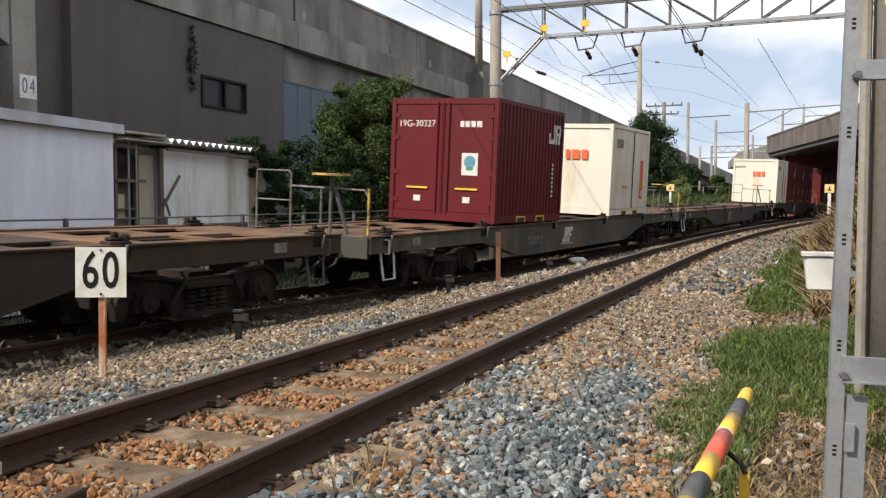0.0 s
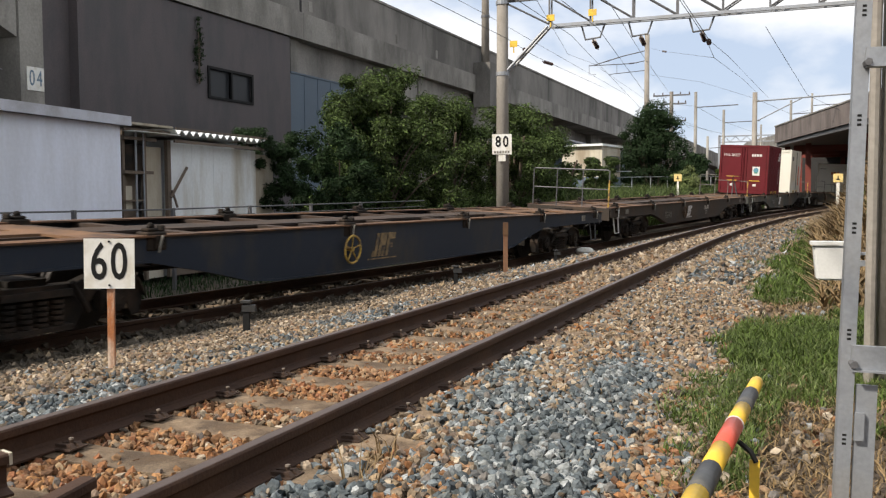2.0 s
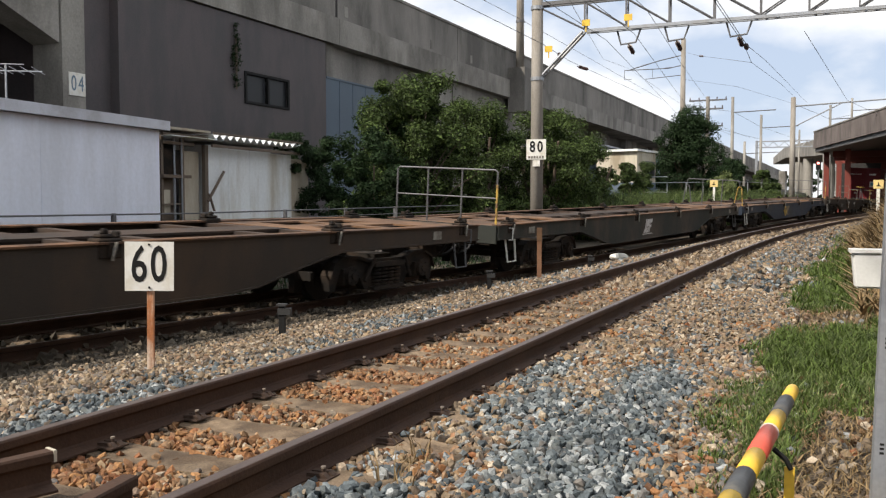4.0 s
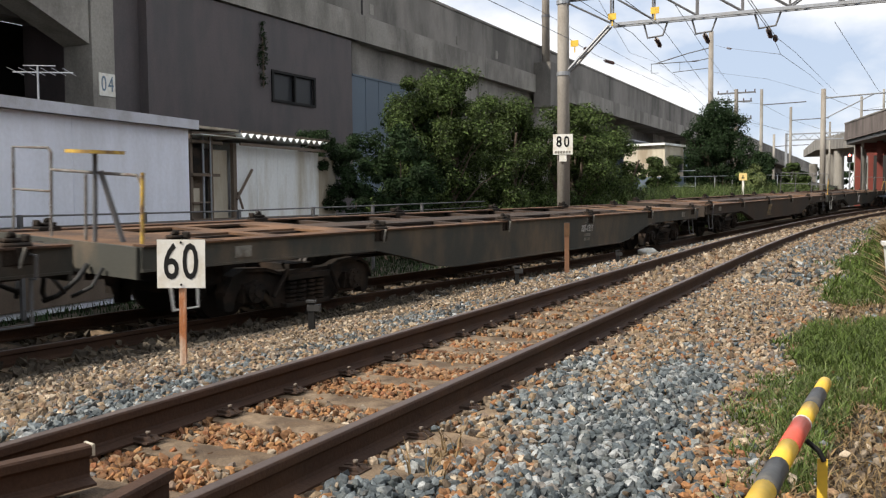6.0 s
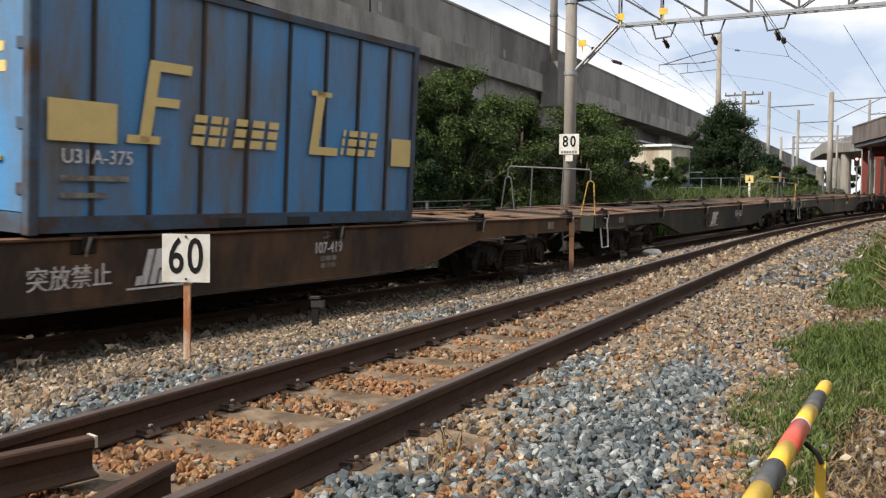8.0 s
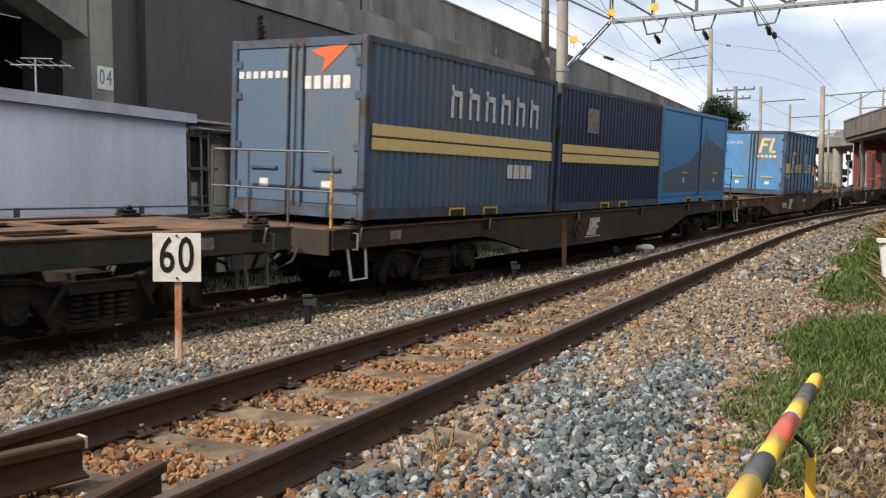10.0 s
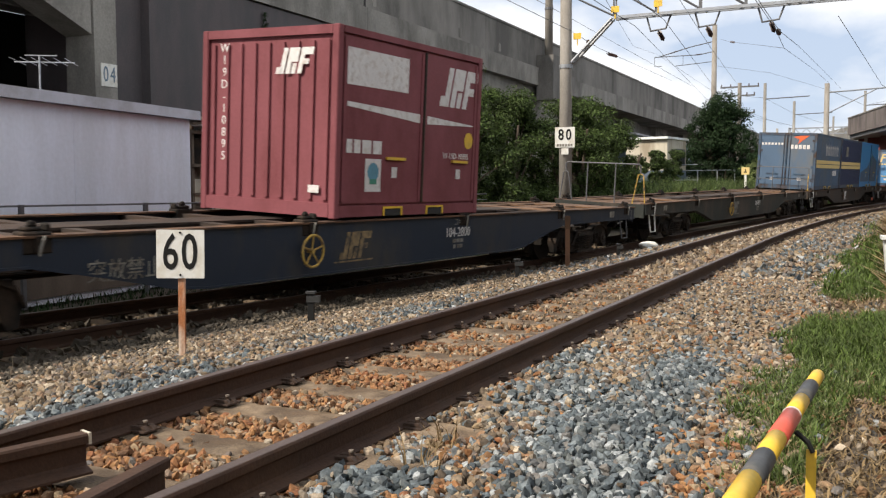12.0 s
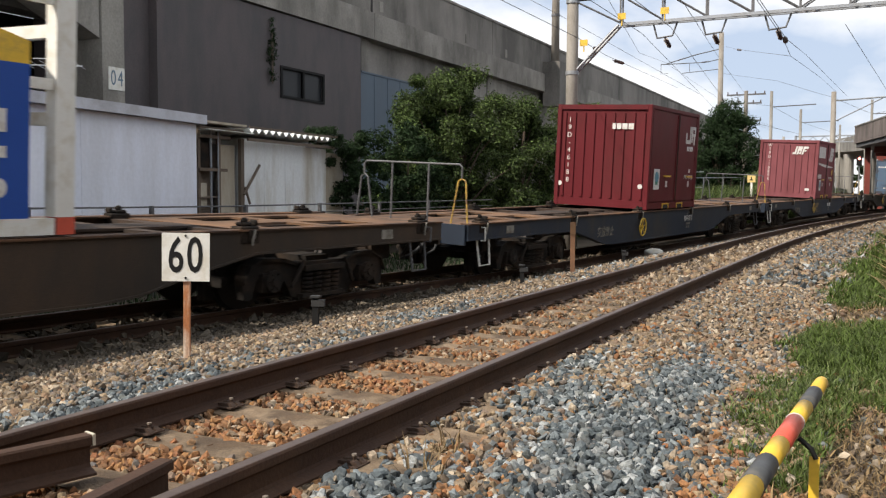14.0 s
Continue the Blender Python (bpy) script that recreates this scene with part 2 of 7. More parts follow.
    white_box=mat("rust-streaked white paint", (0.646, 0.6205, 0.544), 0.55, scale=1.0, vary=0.08, bump=0.04, dirt=(0.493, 0.357, 0.204), dirt_amount=0.18, dirt_scale=0.9, streak=4),
    blue_box=mat("weathered blue paint", (0.066, 0.235, 0.48), 0.6, scale=1.0, vary=0.2, bump=0.04, dirt=(0.12, 0.095, 0.06), dirt_amount=0.3, dirt_scale=1.0, streak=4.5),
    grey_blue_box=mat("grey-blue paint", (0.066, 0.112, 0.18), 0.6, scale=1.0, vary=0.12, bump=0.04, dirt=(0.117, 0.117, 0.1111), dirt_amount=0.3, dirt_scale=0.8, streak=3.5),
    navy_box=mat("navy paint", (0.014, 0.0234, 0.0663), 0.5, scale=1.0, vary=0.15, bump=0.04),
    sky_box=mat("bright blue paint", (0.0429, 0.2262, 0.4836), 0.5, scale=1.0, vary=0.1, bump=0.04),
    deep_blue=mat("deep blue paint", (0.01, 0.065, 0.32), 0.4, scale=1.0, vary=0.08, bump=0.02),
    buff=mat("buff yellow marking", (0.66, 0.50, 0.20), 0.6, scale=5, vary=0.12, bump=0.02),
    worn_buff=mat("worn buff marking", (0.30, 0.21, 0.10), 0.7, scale=9, vary=0.3, bump=0.02, dirt=(0.06, 0.05, 0.04), dirt_amount=0.5, dirt_scale=7),
    blue_frame=mat("rust-stained dark blue frame", (0.042, 0.085, 0.14), 0.7, scale=2, vary=0.25, dirt=(0.05, 0.028, 0.018), dirt_amount=0.45, dirt_scale=2.2),
    marking=mat("white marking", (0.6336, 0.616, 0.5984), 0.6, scale=9, vary=0.15, bump=0.02, dirt=(0.396, 0.3344, 0.2904), dirt_amount=0.25, dirt_scale=8),
    dim_marking=mat("dirty marking", (0.24, 0.23, 0.20), 0.75, scale=9, vary=0.3, bump=0.02, dirt=(0.1, 0.08, 0.06), dirt_amount=0.45, dirt_scale=7),
    orange=mat("orange marking", (0.62, 0.11, 0.03), 0.6, scale=6, vary=0.12, bump=0.02),
    green_mark=mat("green marking", (0.05, 0.20, 0.14), 0.6, bump=0.02),
    slate_mark=mat("faded slate blue marking", (0.13, 0.19, 0.25), 0.7, vary=0.3, bump=0.02),
    teal_mark=mat("teal marking", (0.09, 0.24, 0.32), 0.6, bump=0.02),
)


for key in ("leaf", "leaf_dark", "leaf_pale", "grass"):
    nt = M[key].node_tree
    bsdf = nt.nodes["Principled BSDF"]
    glow = nt.nodes.new("ShaderNodeBsdfTranslucent")
    both = nt.nodes.new("ShaderNodeMixShader")
    both.inputs["Fac"].default_value = 0.26
    nt.links.new(bsdf.inputs["Base Color"].links[0].from_socket, glow.inputs["Color"])
    nt.links.new(bsdf.outputs["BSDF"], both.inputs[1])
    nt.links.new(glow.outputs["BSDF"], both.inputs[2])
    nt.links.new(both.outputs["Shader"], nt.nodes["Material Output"].inputs["Surface"])


# ---- mesh helpers ----
def box(bm, x0, x1, y0, y1, z0, z1, m=None):
    v = [bm.verts.new(Vector(p)) for p in ((x0, y0, z0), (x1, y0, z0), (x1, y1, z0), (x0, y1, z0), (x0, y0, z1), (x1, y0, z1), (x1, y1, z1), (x0, y1, z1))]
    if m is not None:
        for q in v:
            q.co = m @ q.co
    for f in ((3, 2, 1, 0), (4, 5, 6, 7), (0, 1, 5, 4), (1, 2, 6, 5), (2, 3, 7, 6), (3, 0, 4, 7)):
        bm.faces.new([v[i] for i in f])


def tube(bm, points, r, n=8, r_end=None):
    """A round bar through the points."""
    pts = [Vector(p) for p in points]
    rings = []
    for i, p in enumerate(pts):
        d = (pts[min(i + 1, len(pts) - 1)] - pts[max(i - 1, 0)]).normalized()
        a = d.orthogonal().normalized() if i == 0 else (a - d * a.dot(d)).normalized()
        b = d.cross(a)
        rad = r if r_end is None else r + (r_end - r) * i / (len(pts) - 1)
        rings.append([bm.verts.new(p + (a * math.cos(2 * math.pi * k / n) + b * math.sin(2 * math.pi * k / n)) * rad) for k in range(n)])
    for g, h in zip(rings, rings[1:]):
        for k in range(n):
            bm.faces.new((g[k], g[(k + 1) % n], h[(k + 1) % n], h[k]))
    bm.faces.new(rings[0][::-1])
    bm.faces.new(rings[-1])


def prism(bm, outline, axis, a, b):
    """An outline of (u, v) pushed along an axis: 'x' takes (y, z), 'y' takes (x, z), 'z' takes (x, y)."""
    def put(u, v, w):
        return {"x": (w, u, v), "y": (u, w, v), "z": (u, v, w)}[axis]
    lo = [bm.verts.new(put(u, v, a)) for u, v in outline]
    hi = [bm.verts.new(put(u, v, b)) for u, v in outline]
    k = len(outline)
    for i in range(k):
        bm.faces.new((lo[i], lo[(i + 1) % k], hi[(i + 1) % k], hi[i]))
    bm.faces.new(lo[::-1])
    bm.faces.new(hi)


def mesh_of(name, bm, material, smooth=False):
    bmesh.ops.recalc_face_normals(bm, faces=bm.faces)
    me = bpy.data.meshes.new(name)
    bm.to_mesh(me)
    bm.free()
    me.materials.append(material)
    if smooth:
        for p in me.polygons:
            p.use_smooth = True
    return me


def part(name, bm, material, parent=None, label="", smooth=False, m=None):
    ob = new(name, mesh_of(name, bm, material, smooth) if isinstance(bm, bmesh.types.BMesh) else bm)
    if parent:
        ob.parent = parent
    if m is not None:
        ob.matrix_basis = m
    if label:
        tagged(ob, label)
    return ob


def boxes(*rows, m=None):
    bm = bmesh.new()
    for r in rows:
        box(bm, *r, m=m)
    return bm


def tubes(*rows, n=8):
    bm = bmesh.new()
    for pts, r in rows:
        tube(bm, pts, r, n)
    return bm


def letters(text, size, depth=0.004, shear=0.0, stretch=1.0, bold=0.0):
    """A mesh of the text in the x-y plane, centred."""
    cu = bpy.data.curves.new("letters", "FONT")
    cu.body, cu.size, cu.extrude, cu.shear, cu.offset = text, size, depth, shear, bold
    cu.align_x, cu.align_y, cu.resolution_u = "CENTER", "CENTER", 3
    ob = new("letters", cu)
    me = bpy.data.meshes.new_from_object(ob.evaluated_get(bpy.context.evaluated_depsgraph_get()))
    bpy.data.objects.remove(ob)
    me.transform(Matrix.Diagonal((stretch, 1, 1, 1)))
    return me


SIDE = Matrix(((0, 0, 1, 0), (1, 0, 0, 0), (0, 1, 0, 0), (0, 0, 0, 1)))       # text plane to a face that looks along +x
END = Matrix(((1, 0, 0, 0), (0, 0, -1, 0), (0, 1, 0, 0), (0, 0, 0, 1)))       # text plane to a face that looks along -y


def sign_text(name, me, material, parent, m, label=""):
    me = me.copy()
    me.materials.clear()
    me.materials.append(material)
    return part(name, me, material, parent, label, m=m)


def raw_mesh(name, verts, faces, material):
    """A mesh straight from arrays, for large counts; faces all have the same number of corners."""
    me = bpy.data.meshes.new(name)
    k = faces.shape[1]
    me.vertices.add(len(verts))
    me.vertices.foreach_set("co", np.asarray(verts, np.float32).ravel())
    me.loops.add(faces.size)
    me.loops.foreach_set("vertex_index", np.asarray(faces, np.int32).ravel())
    me.polygons.add(len(faces))
    me.polygons.foreach_set("loop_start", np.arange(0, faces.size, k, dtype=np.int32))
    me.update(calc_edges=True)
    me.validate()
    me.materials.append(material)
    if name != "ground":
        me.shade_flat()
    return me


# ---- the lie of the land ----
def near_x(y):
    """Centre line of the near track."""
    return 0.0 if y < 16 else 0.00245 * (y - 16) ** 2 if y < 50 else 2.832 + 0.1666 * (y - 50)


def near_z(y):
    return 0.37 * min(max((y - 15) / 47, 0), 1) ** 1.5


def far_x(y):
    """Centre line of the track that the train runs on."""
    if y < 0:
        return -5.978 + 0.0926 * y
    if y > 110:
        return far_x(110) + 0.1586 * (y - 110)
    return -5.12 + 0.098 * (y - 9) + 0.0003 * (y - 9) ** 2


def far_z(y):
    return -0.40 + 0.0132 * min(max(y - 17.5, 0), 43)


def far_slope(y):
    return 0.0926 if y < 0 else 0.1586 if y > 110 else 0.098 + 0.0006 * (y - 9)


def ground_z(x, y):
    d, e = x - near_x(y), x - far_x(y)
    zn, zf = near_z(y), far_z(y)
    if d > 0.95:
        z = zn + np.interp(d, (0.95, 1.5, 2.1, 2.9, 3.6, 6, 12), (-0.17, -0.19, -0.22, -0.20, -0.10, 0.35, 0.6))
        rise = min(max((y - 11) / 7, 0), 1) * min(max((50 - y) / 10, 0), 1)
        return z + rise * np.interp(d, (2.3, 2.9, 4.2, 9), (0, 0.25, 2.0, 2.6))
    if d > -0.95:
        return zn - 0.175
    if e > 1.5:
        a, b = zn - 0.175, zf - 0.17
        f = min(max((-0.95 - d) / max(e - d - 2.45, 0.3), 0), 1)
        return a + (b - a) * (0.35 * f + 0.65 * f * f)
    if e > -1.5:
        return zf - 0.175
    return zf - 0.175 + np.interp(e, (-9, -3.4, -2.0, -1.5), (-0.1, -0.15, -0.25, 0.0))


# ---- lettering, made once ----
T = {k: letters(*v) for k, v in dict(
    six=("6", 0.365, 0.001, 0, 0.66, 0.004), nought=("0", 0.365, 0.001, 0, 0.66, 0.004), eight=("8", 0.42, 0.003, 0, 0.75, 0.008), big_nought=("0", 0.42, 0.003, 0, 0.75, 0.008), pier0=("0", 0.62, 0.004, 0, 0.65), pier1=("4", 0.62, 0.004, 0, 0.65),
    koki=("コキ", 0.13, 0.003, 0, 1.1), stop=("突放禁止", 0.24, 0.003, 0, 0.95),
    w1091=("106-1091", 0.21, 0.003, 0, 0.95), w687=("104-687", 0.28, 0.003), w419=("107-419", 0.20, 0.003, 0, 0.85),
    w1311=("107-1311", 0.20, 0.003, 0, 0.85), w871=("104-871", 0.22, 0.003), w2800=("104-2800", 0.21, 0.003, 0, 0.95), w872=("104-872", 0.22, 0.003),
    c46188=("19D-46188", 0.16, 0.003), c10895=("W-19D-10895", 0.13, 0.003), c30327=("19G-30327", 0.19, 0.003), u375=("U31A-375", 0.19, 0.003),
    d375=("U31A-375", 0.17, 0.003)).items()}
V46188 = [letters(c, 0.17, 0.003) for c in "19D-46188"]
V10895 = [letters(c, 0.17, 0.003) for c in "W19D-10895"]

# ---- ground ----
gx = np.concatenate([[-900, -500, -250, -120, -60, -40], np.arange(-30, -8, 1.0), np.arange(-8, 4.5, 0.3), np.arange(4.5, 16, 0.8), [20, 30, 60, 120, 250, 500, 900]])
gy = np.concatenate([[-600, -300, -150, -80, -50], np.arange(-36, 0, 3.0), np.arange(0, 30, 0.5), np.arange(30, 70, 2.0), np.arange(70, 130, 6.0), [150, 200, 300, 500, 900, 1600]])
gv = np.array([(x, y, ground_z(x, y) + (0.03 * noise.noise((x * 1.3, y * 1.3, 0)) if abs(x) < 12 else 0) - 0.02) for y in gy for x in gx])
nx = len(gx)
gf = np.array([(j * nx + i, j * nx + i + 1, (j + 1) * nx + i + 1, (j + 1) * nx + i) for j in range(len(gy) - 1) for i in range(nx - 1)])
tagged(new("ground", raw_mesh("ground", gv, gf, M["ground"])), "dry brown earth and dirt beside the tracks", "ground", kind="structure")

# ---- ballast stones ----
rng = np.random.default_rng(5)
CUBE = np.array([(x, y, z) for x in (-0.62, 0.62) for y in (-0.62, 0.62) for z in (-0.62, 0.62)])
CUBE_F = np.array([(0, 1, 3), (0, 3, 2), (4, 6, 7), (4, 7, 5), (0, 4, 5), (0, 5, 1), (2, 3, 7), (2, 7, 6), (0, 2, 6), (0, 6, 4), (1, 5, 7), (1, 7, 3)])
OCT = np.array([(1, 0, 0), (-1, 0, 0), (0, 1, 0), (0, -1, 0), (0, 0, 1), (0, 0, -1)], float)
OCT_F = np.array([(0, 2, 4), (2, 1, 4), (1, 3, 4), (3, 0, 4), (2, 0, 5), (1, 2, 5), (3, 1, 5), (0, 3, 5)])

GOLD = (1 + 5 ** 0.5) / 2
ICO = np.array([(-1, GOLD, 0), (1, GOLD, 0), (-1, -GOLD, 0), (1, -GOLD, 0), (0, -1, GOLD), (0, 1, GOLD), (0, -1, -GOLD), (0, 1, -GOLD), (GOLD, 0, -1), (GOLD, 0, 1), (-GOLD, 0, -1), (-GOLD, 0, 1)]) / 1.9
ICO_F = np.array([(0, 11, 5), (0, 5, 1), (0, 1, 7), (0, 7, 10), (0, 10, 11), (1, 5, 9), (5, 11, 4), (11, 10, 2), (10, 7, 6), (7, 1, 8),
                  (3, 9, 4), (3, 4, 2), (3, 2, 6), (3, 6, 8), (3, 8, 9), (4, 9, 5), (2, 4, 11), (6, 2, 10), (8, 6, 7), (9, 8, 1)])


def stones(name, places, size, material, label, fine=True):
    """Loose angular stones at the places, joined into one object."""
    base, tri = (ICO, ICO_F) if fine == 2 else (CUBE, CUBE_F) if fine else (OCT, OCT_F)
    k, n = len(base), len(places)
    q = rng.normal(size=(n, 4))
    q /= np.linalg.norm(q, axis=1)[:, None]
    w, x, y, z = q.T
    rot = np.stack([1 - 2 * (y * y + z * z), 2 * (x * y - z * w), 2 * (x * z + y * w), 2 * (x * y + z * w), 1 - 2 * (x * x + z * z), 2 * (y * z - x * w),
                    2 * (x * z - y * w), 2 * (y * z + x * w), 1 - 2 * (x * x + y * y)], 1).reshape(n, 3, 3)
    shape = base[None] * rng.uniform(0.62, 1.38, (n, k, 1 if fine == 2 else 3)) * np.array([1.3, 1.0, 0.72]) * rng.uniform(0.7, 1.35, (n, 1, 1)) * size
    v = np.einsum("nij,nkj->nki", rot, shape) + places[:, None]
    f = tri[None] + (np.arange(n) * k)[:, None, None]
    return tagged(new(name, raw_mesh(name, v.reshape(-1, 3), f.reshape(-1, 3), material)), label, "gravel", kind="stuff")


def scatter(n, x0, x1, y0, y1, lift=0.0):
    p = np.stack([rng.uniform(x0, x1, n), rng.uniform(y0, y1, n)], 1)
    return np.array([(x, y, ground_z(x, y) + lift + rng.uniform(-0.022, 0.034)) for x, y in p])


def rel(p):
    return p[:, 0] - np.array([near_x(y) for y in p[:, 1]])


def patch(p):
    return np.array([noise.noise((x * 0.9, y * 0.7, 3.0)) for x, y, _ in p])


# between the rails
SPACING, FIRST = 0.59, 0.172


def clear(p):
    """Leaves out stones that would lie on a sleeper."""
    off = (p[:, 1] - FIRST + SPACING / 2) % SPACING - SPACING / 2
    return p[(np.abs(off) > 0.138 - 0.03 * rng.uniform(size=len(p))) | (np.abs(rel(p)) > 1.0) | (rng.uniform(size=len(p)) < np.interp(p[:, 1], (3.5, 6, 10), (0.03, 0.16, 0.3)))]


def near_mesh(name, p, size, material, label, limit=7.0):
    """Fine stones close to the crossing, simpler ones beyond."""
    close = p[:, 1] < limit
    stones(name, p[close], size, material, label, 2)
    stones(name, p[~close], size * 1.05, material, label, True)


mid = clear(np.concatenate([scatter(27000, -0.92, 0.92, 1.2, 16, -0.018), scatter(17000, -0.92, 0.92, 1.2, 6.5, -0.024)]))
warm = rng.uniform(size=len(mid)) + 0.5 * patch(mid) < np.interp(mid[:, 1], (2, 5, 8, 14), (0.92, 0.7, 0.32, 0.2))
near_mesh("rust_ballast", mid[warm], 0.0185, M["stone_rust"], "rust-stained crushed stone between the rails")
near_mesh("tan_ballast", mid[~warm], 0.0185, M["stone_tan"], "tan crushed stone between the rails")
# right shoulder and the grey heap on it
sh = np.concatenate([clear(scatter(30000, 0.68, 2.75, 1.6, 12)), clear(scatter(14000, 0.68, 2.4, 1.6, 6.5))])
heap = np.zeros(len(sh))
for hx, hy, ra, rb in ((1.0, 4.7, 0.36, 0.6), (1.55, 5.4, 0.30, 0.95), (1.46, 4.1, 0.30, 0.7), (1.62, 3.3, 0.34, 0.6), (0.92, 2.95, 0.22, 0.32), (0.82, 5.4, 0.16, 0.7)):
    heap = np.maximum(heap, np.exp(-((sh[:, 0] - hx) / ra) ** 2 - ((sh[:, 1] - hy) / rb) ** 2))
sh[:, 2] += 0.03 * heap
grey = heap + 0.35 * patch(sh) + rng.normal(size=len(sh)) * 0.16 > 0.46
grey |= rng.uniform(size=len(sh)) < 0.14
thin = (rel(sh) < 2.15) | (rng.uniform(size=len(sh)) < 0.12)
near_mesh("grey_ballast", sh[grey & thin], 0.0205, M["stone_grey"], "blue-grey crushed stone heaped beside the track")
red = ~grey & (patch(sh[:, [1, 0, 2]] * 1.7) + rng.normal(size=len(sh)) * 0.3 + np.interp(sh[:, 1], (4, 6, 9), (0.05, -0.15, -0.3)) > 0.34)
near_mesh("tan_ballast", sh[~grey & ~red & thin], 0.0205, M["stone_tan"], "tan crushed stone beside the track")
near_mesh("rust_ballast", sh[red & thin], 0.0205, M["stone_rust"], "rust-brown crushed stone beside the track")
# between the two tracks
lf = clear(np.concatenate([scatter(42000, -4.2, -0.68, 1.5, 15), scatter(12000, -2.6, -0.68, 2.4, 8)]))
e = lf[:, 0] - np.array([far_x(y) for y in lf[:, 1]])
lf, e = lf[e > 0.7], e[e > 0.7]
# dark band: dirty ballast, widened to paint the train's shadow edge
dark = e + rng.normal(size=len(e)) * 0.4 < 2.6
g2 = (patch(lf) + np.interp(rel(lf), (-3, -1.9, -1.25, -0.9), (-0.6, -0.35, 0.25, 0.15)) - np.interp(lf[:, 1], (3.8, 6, 12), (0, 0.28, 0.42)) + rng.normal(size=len(lf)) * 0.25) > 0.05
stones("dark_ballast", lf[dark], 0.0215, M["stone_dark"], "oily crushed stone beside the running rails, darkened for the train's shadow", True)
near_mesh("grey_ballast", lf[~dark & g2], 0.0205, M["stone_grey"], "grey crushed stone along the sleeper ends", 6.0)
near_mesh("tan_ballast", lf[~dark & ~g2], 0.0205, M["stone_tan"], "tan crushed stone between the two tracks", 6.0)
# further off, coarser
fr = np.concatenate([scatter(16000, -3.6, 3.2, 12, 30), scatter(9000, -2.5, 6.5, 30, 62)])
d, e = rel(fr), fr[:, 0] - np.array([far_x(y) for y in fr[:, 1]])
fr = fr[(e > 1.0) & (d < 2.2)]
kind = rng.uniform(size=len(fr))
d = rel(fr)
stones("tan_ballast", fr[(np.abs(d) < 0.9) | (kind < 0.68)], 0.045, M["stone_tan"], "tan crushed stone on the track bed", False)
stones("grey_ballast", fr[(np.abs(d) >= 0.9) & (kind >= 0.68)], 0.045, M["stone_grey"], "grey crushed stone on the track shoulder", False)
back = scatter(9000, -4.0, 2.4, -8, 1.7)
back = back[back[:, 0] - np.array([far_x(y) for y in back[:, 1]]) > 1.0]
stones("tan_ballast", clear(back), 0.04, M["stone_tan"], "tan crushed stone on the track bed", False)
# bed below the wagons, oily and coloured darker for the shade there
bed = scatter(9000, -9.5, -3.5, -1, 26)
e = bed[:, 0] - np.array([far_x(y) for y in bed[:, 1]])
stones("dark_ballast", bed[(e > -2.9) & (e < 1.9)], 0.05, M["stone_dark"], "oily crushed stone under the train, darkened for shade", False)

# ---- tracks ----
RAIL = [(-0.0625, -0.153), (0.0625, -0.153), (0.0625, -0.143), (0.014, -0.128), (0.009, -0.115), (0.009, -0.055), (0.016, -0.044), (0.0325, -0.038), (0.0325, -0.008),
        (0.027, 0.0), (-0.027, 0.0), (-0.0325, -0.008), (-0.0325, -0.038), (-0.016, -0.044), (-0.009, -0.055), (-0.009, -0.115), (-0.014, -0.128), (-0.0625, -0.143)]


def sweep(name, outline, line, material):
    """The outline (x, z) carried along a line of (x, y, z, heading)."""
    bm = bmesh.new()
    rings = []
    for x, y, z, h in line:
        rings.append([bm.verts.new((x + u * math.cos(h), y - u * math.sin(h), z + v)) for u, v in outline])
    k = len(outline)
    for a, b in zip(rings, rings[1:]):
        for i in range(k):
            bm.faces.new((a[i], a[(i + 1) % k], b[(i + 1) % k], b[i]))
    bm.faces.new(rings[0][::-1])
    bm.faces.new(rings[-1])
    return mesh_of(name, bm, material)


def rail_line(fx, fz, side, ys, cant=0.0):
    rows = []
    for y in ys:
        h = math.atan2(fx(y + 0.1) - fx(y - 0.1), 0.2)
        rows.append((fx(y) + side * 0.566 * math.cos(h), y - side * 0.566 * math.sin(h), fz(y) - side * 0.566 * math.tan(radians(cant)), h))
    return rows


def track(name, fx, fz, ys, cant, label):
    t = tagged(new(name), label, "railway track", kind="structure")
    for side in (-1, 1):
        r = part("rail", sweep("rail", RAIL, rail_line(fx, fz, side, ys, cant), M["rail"]), None, t)
        head = [(-0.024, 0.0005), (0.024, 0.0005), (0.020, 0.0022), (-0.020, 0.0022)]
        part("running_surface", sweep("running_surface", head, rail_line(fx, fz, side, ys, cant), M["railhead"]), None, r, "worn shiny top of the rail head")
    return t


near_track = track("near_track", near_x, near_z, [-30, 0, 5, 10, 15] + list(range(16, 56, 2)) + [60, 70, 90], 0, "rusty empty railway track on concrete sleepers")
far_track = track("far_track", far_x, far_z, [-60, -20, 0] + list(range(2, 64, 3)) + [70, 80, 90, 100, 110, 160, 330], 3.0, "canted railway track under the goods train")
bm = bmesh.new()
prism(bm, [(-1.0, -0.30), (1.0, -0.30), (1.0, -0.155), (0.75, -0.145), (0.35, -0.165), (-0.35, -0.165), (-0.75, -0.145), (-1.0, -0.155)], "y", -0.12, 0.12)
sleeper_mesh = mesh_of("sleeper", bm, M["sleeper"])
bm = boxes((-0.05, 0.055, -0.055, 0.055, -0.148, -0.140))
prism(bm, [(-0.05, -0.139), (0.05, -0.139), (0.03, -0.122), (-0.05, -0.126)], "y", -0.035, -0.008)
prism(bm, [(-0.05, -0.139), (0.05, -0.139), (0.03, -0.122), (-0.05, -0.126)], "y", 0.008, 0.035)
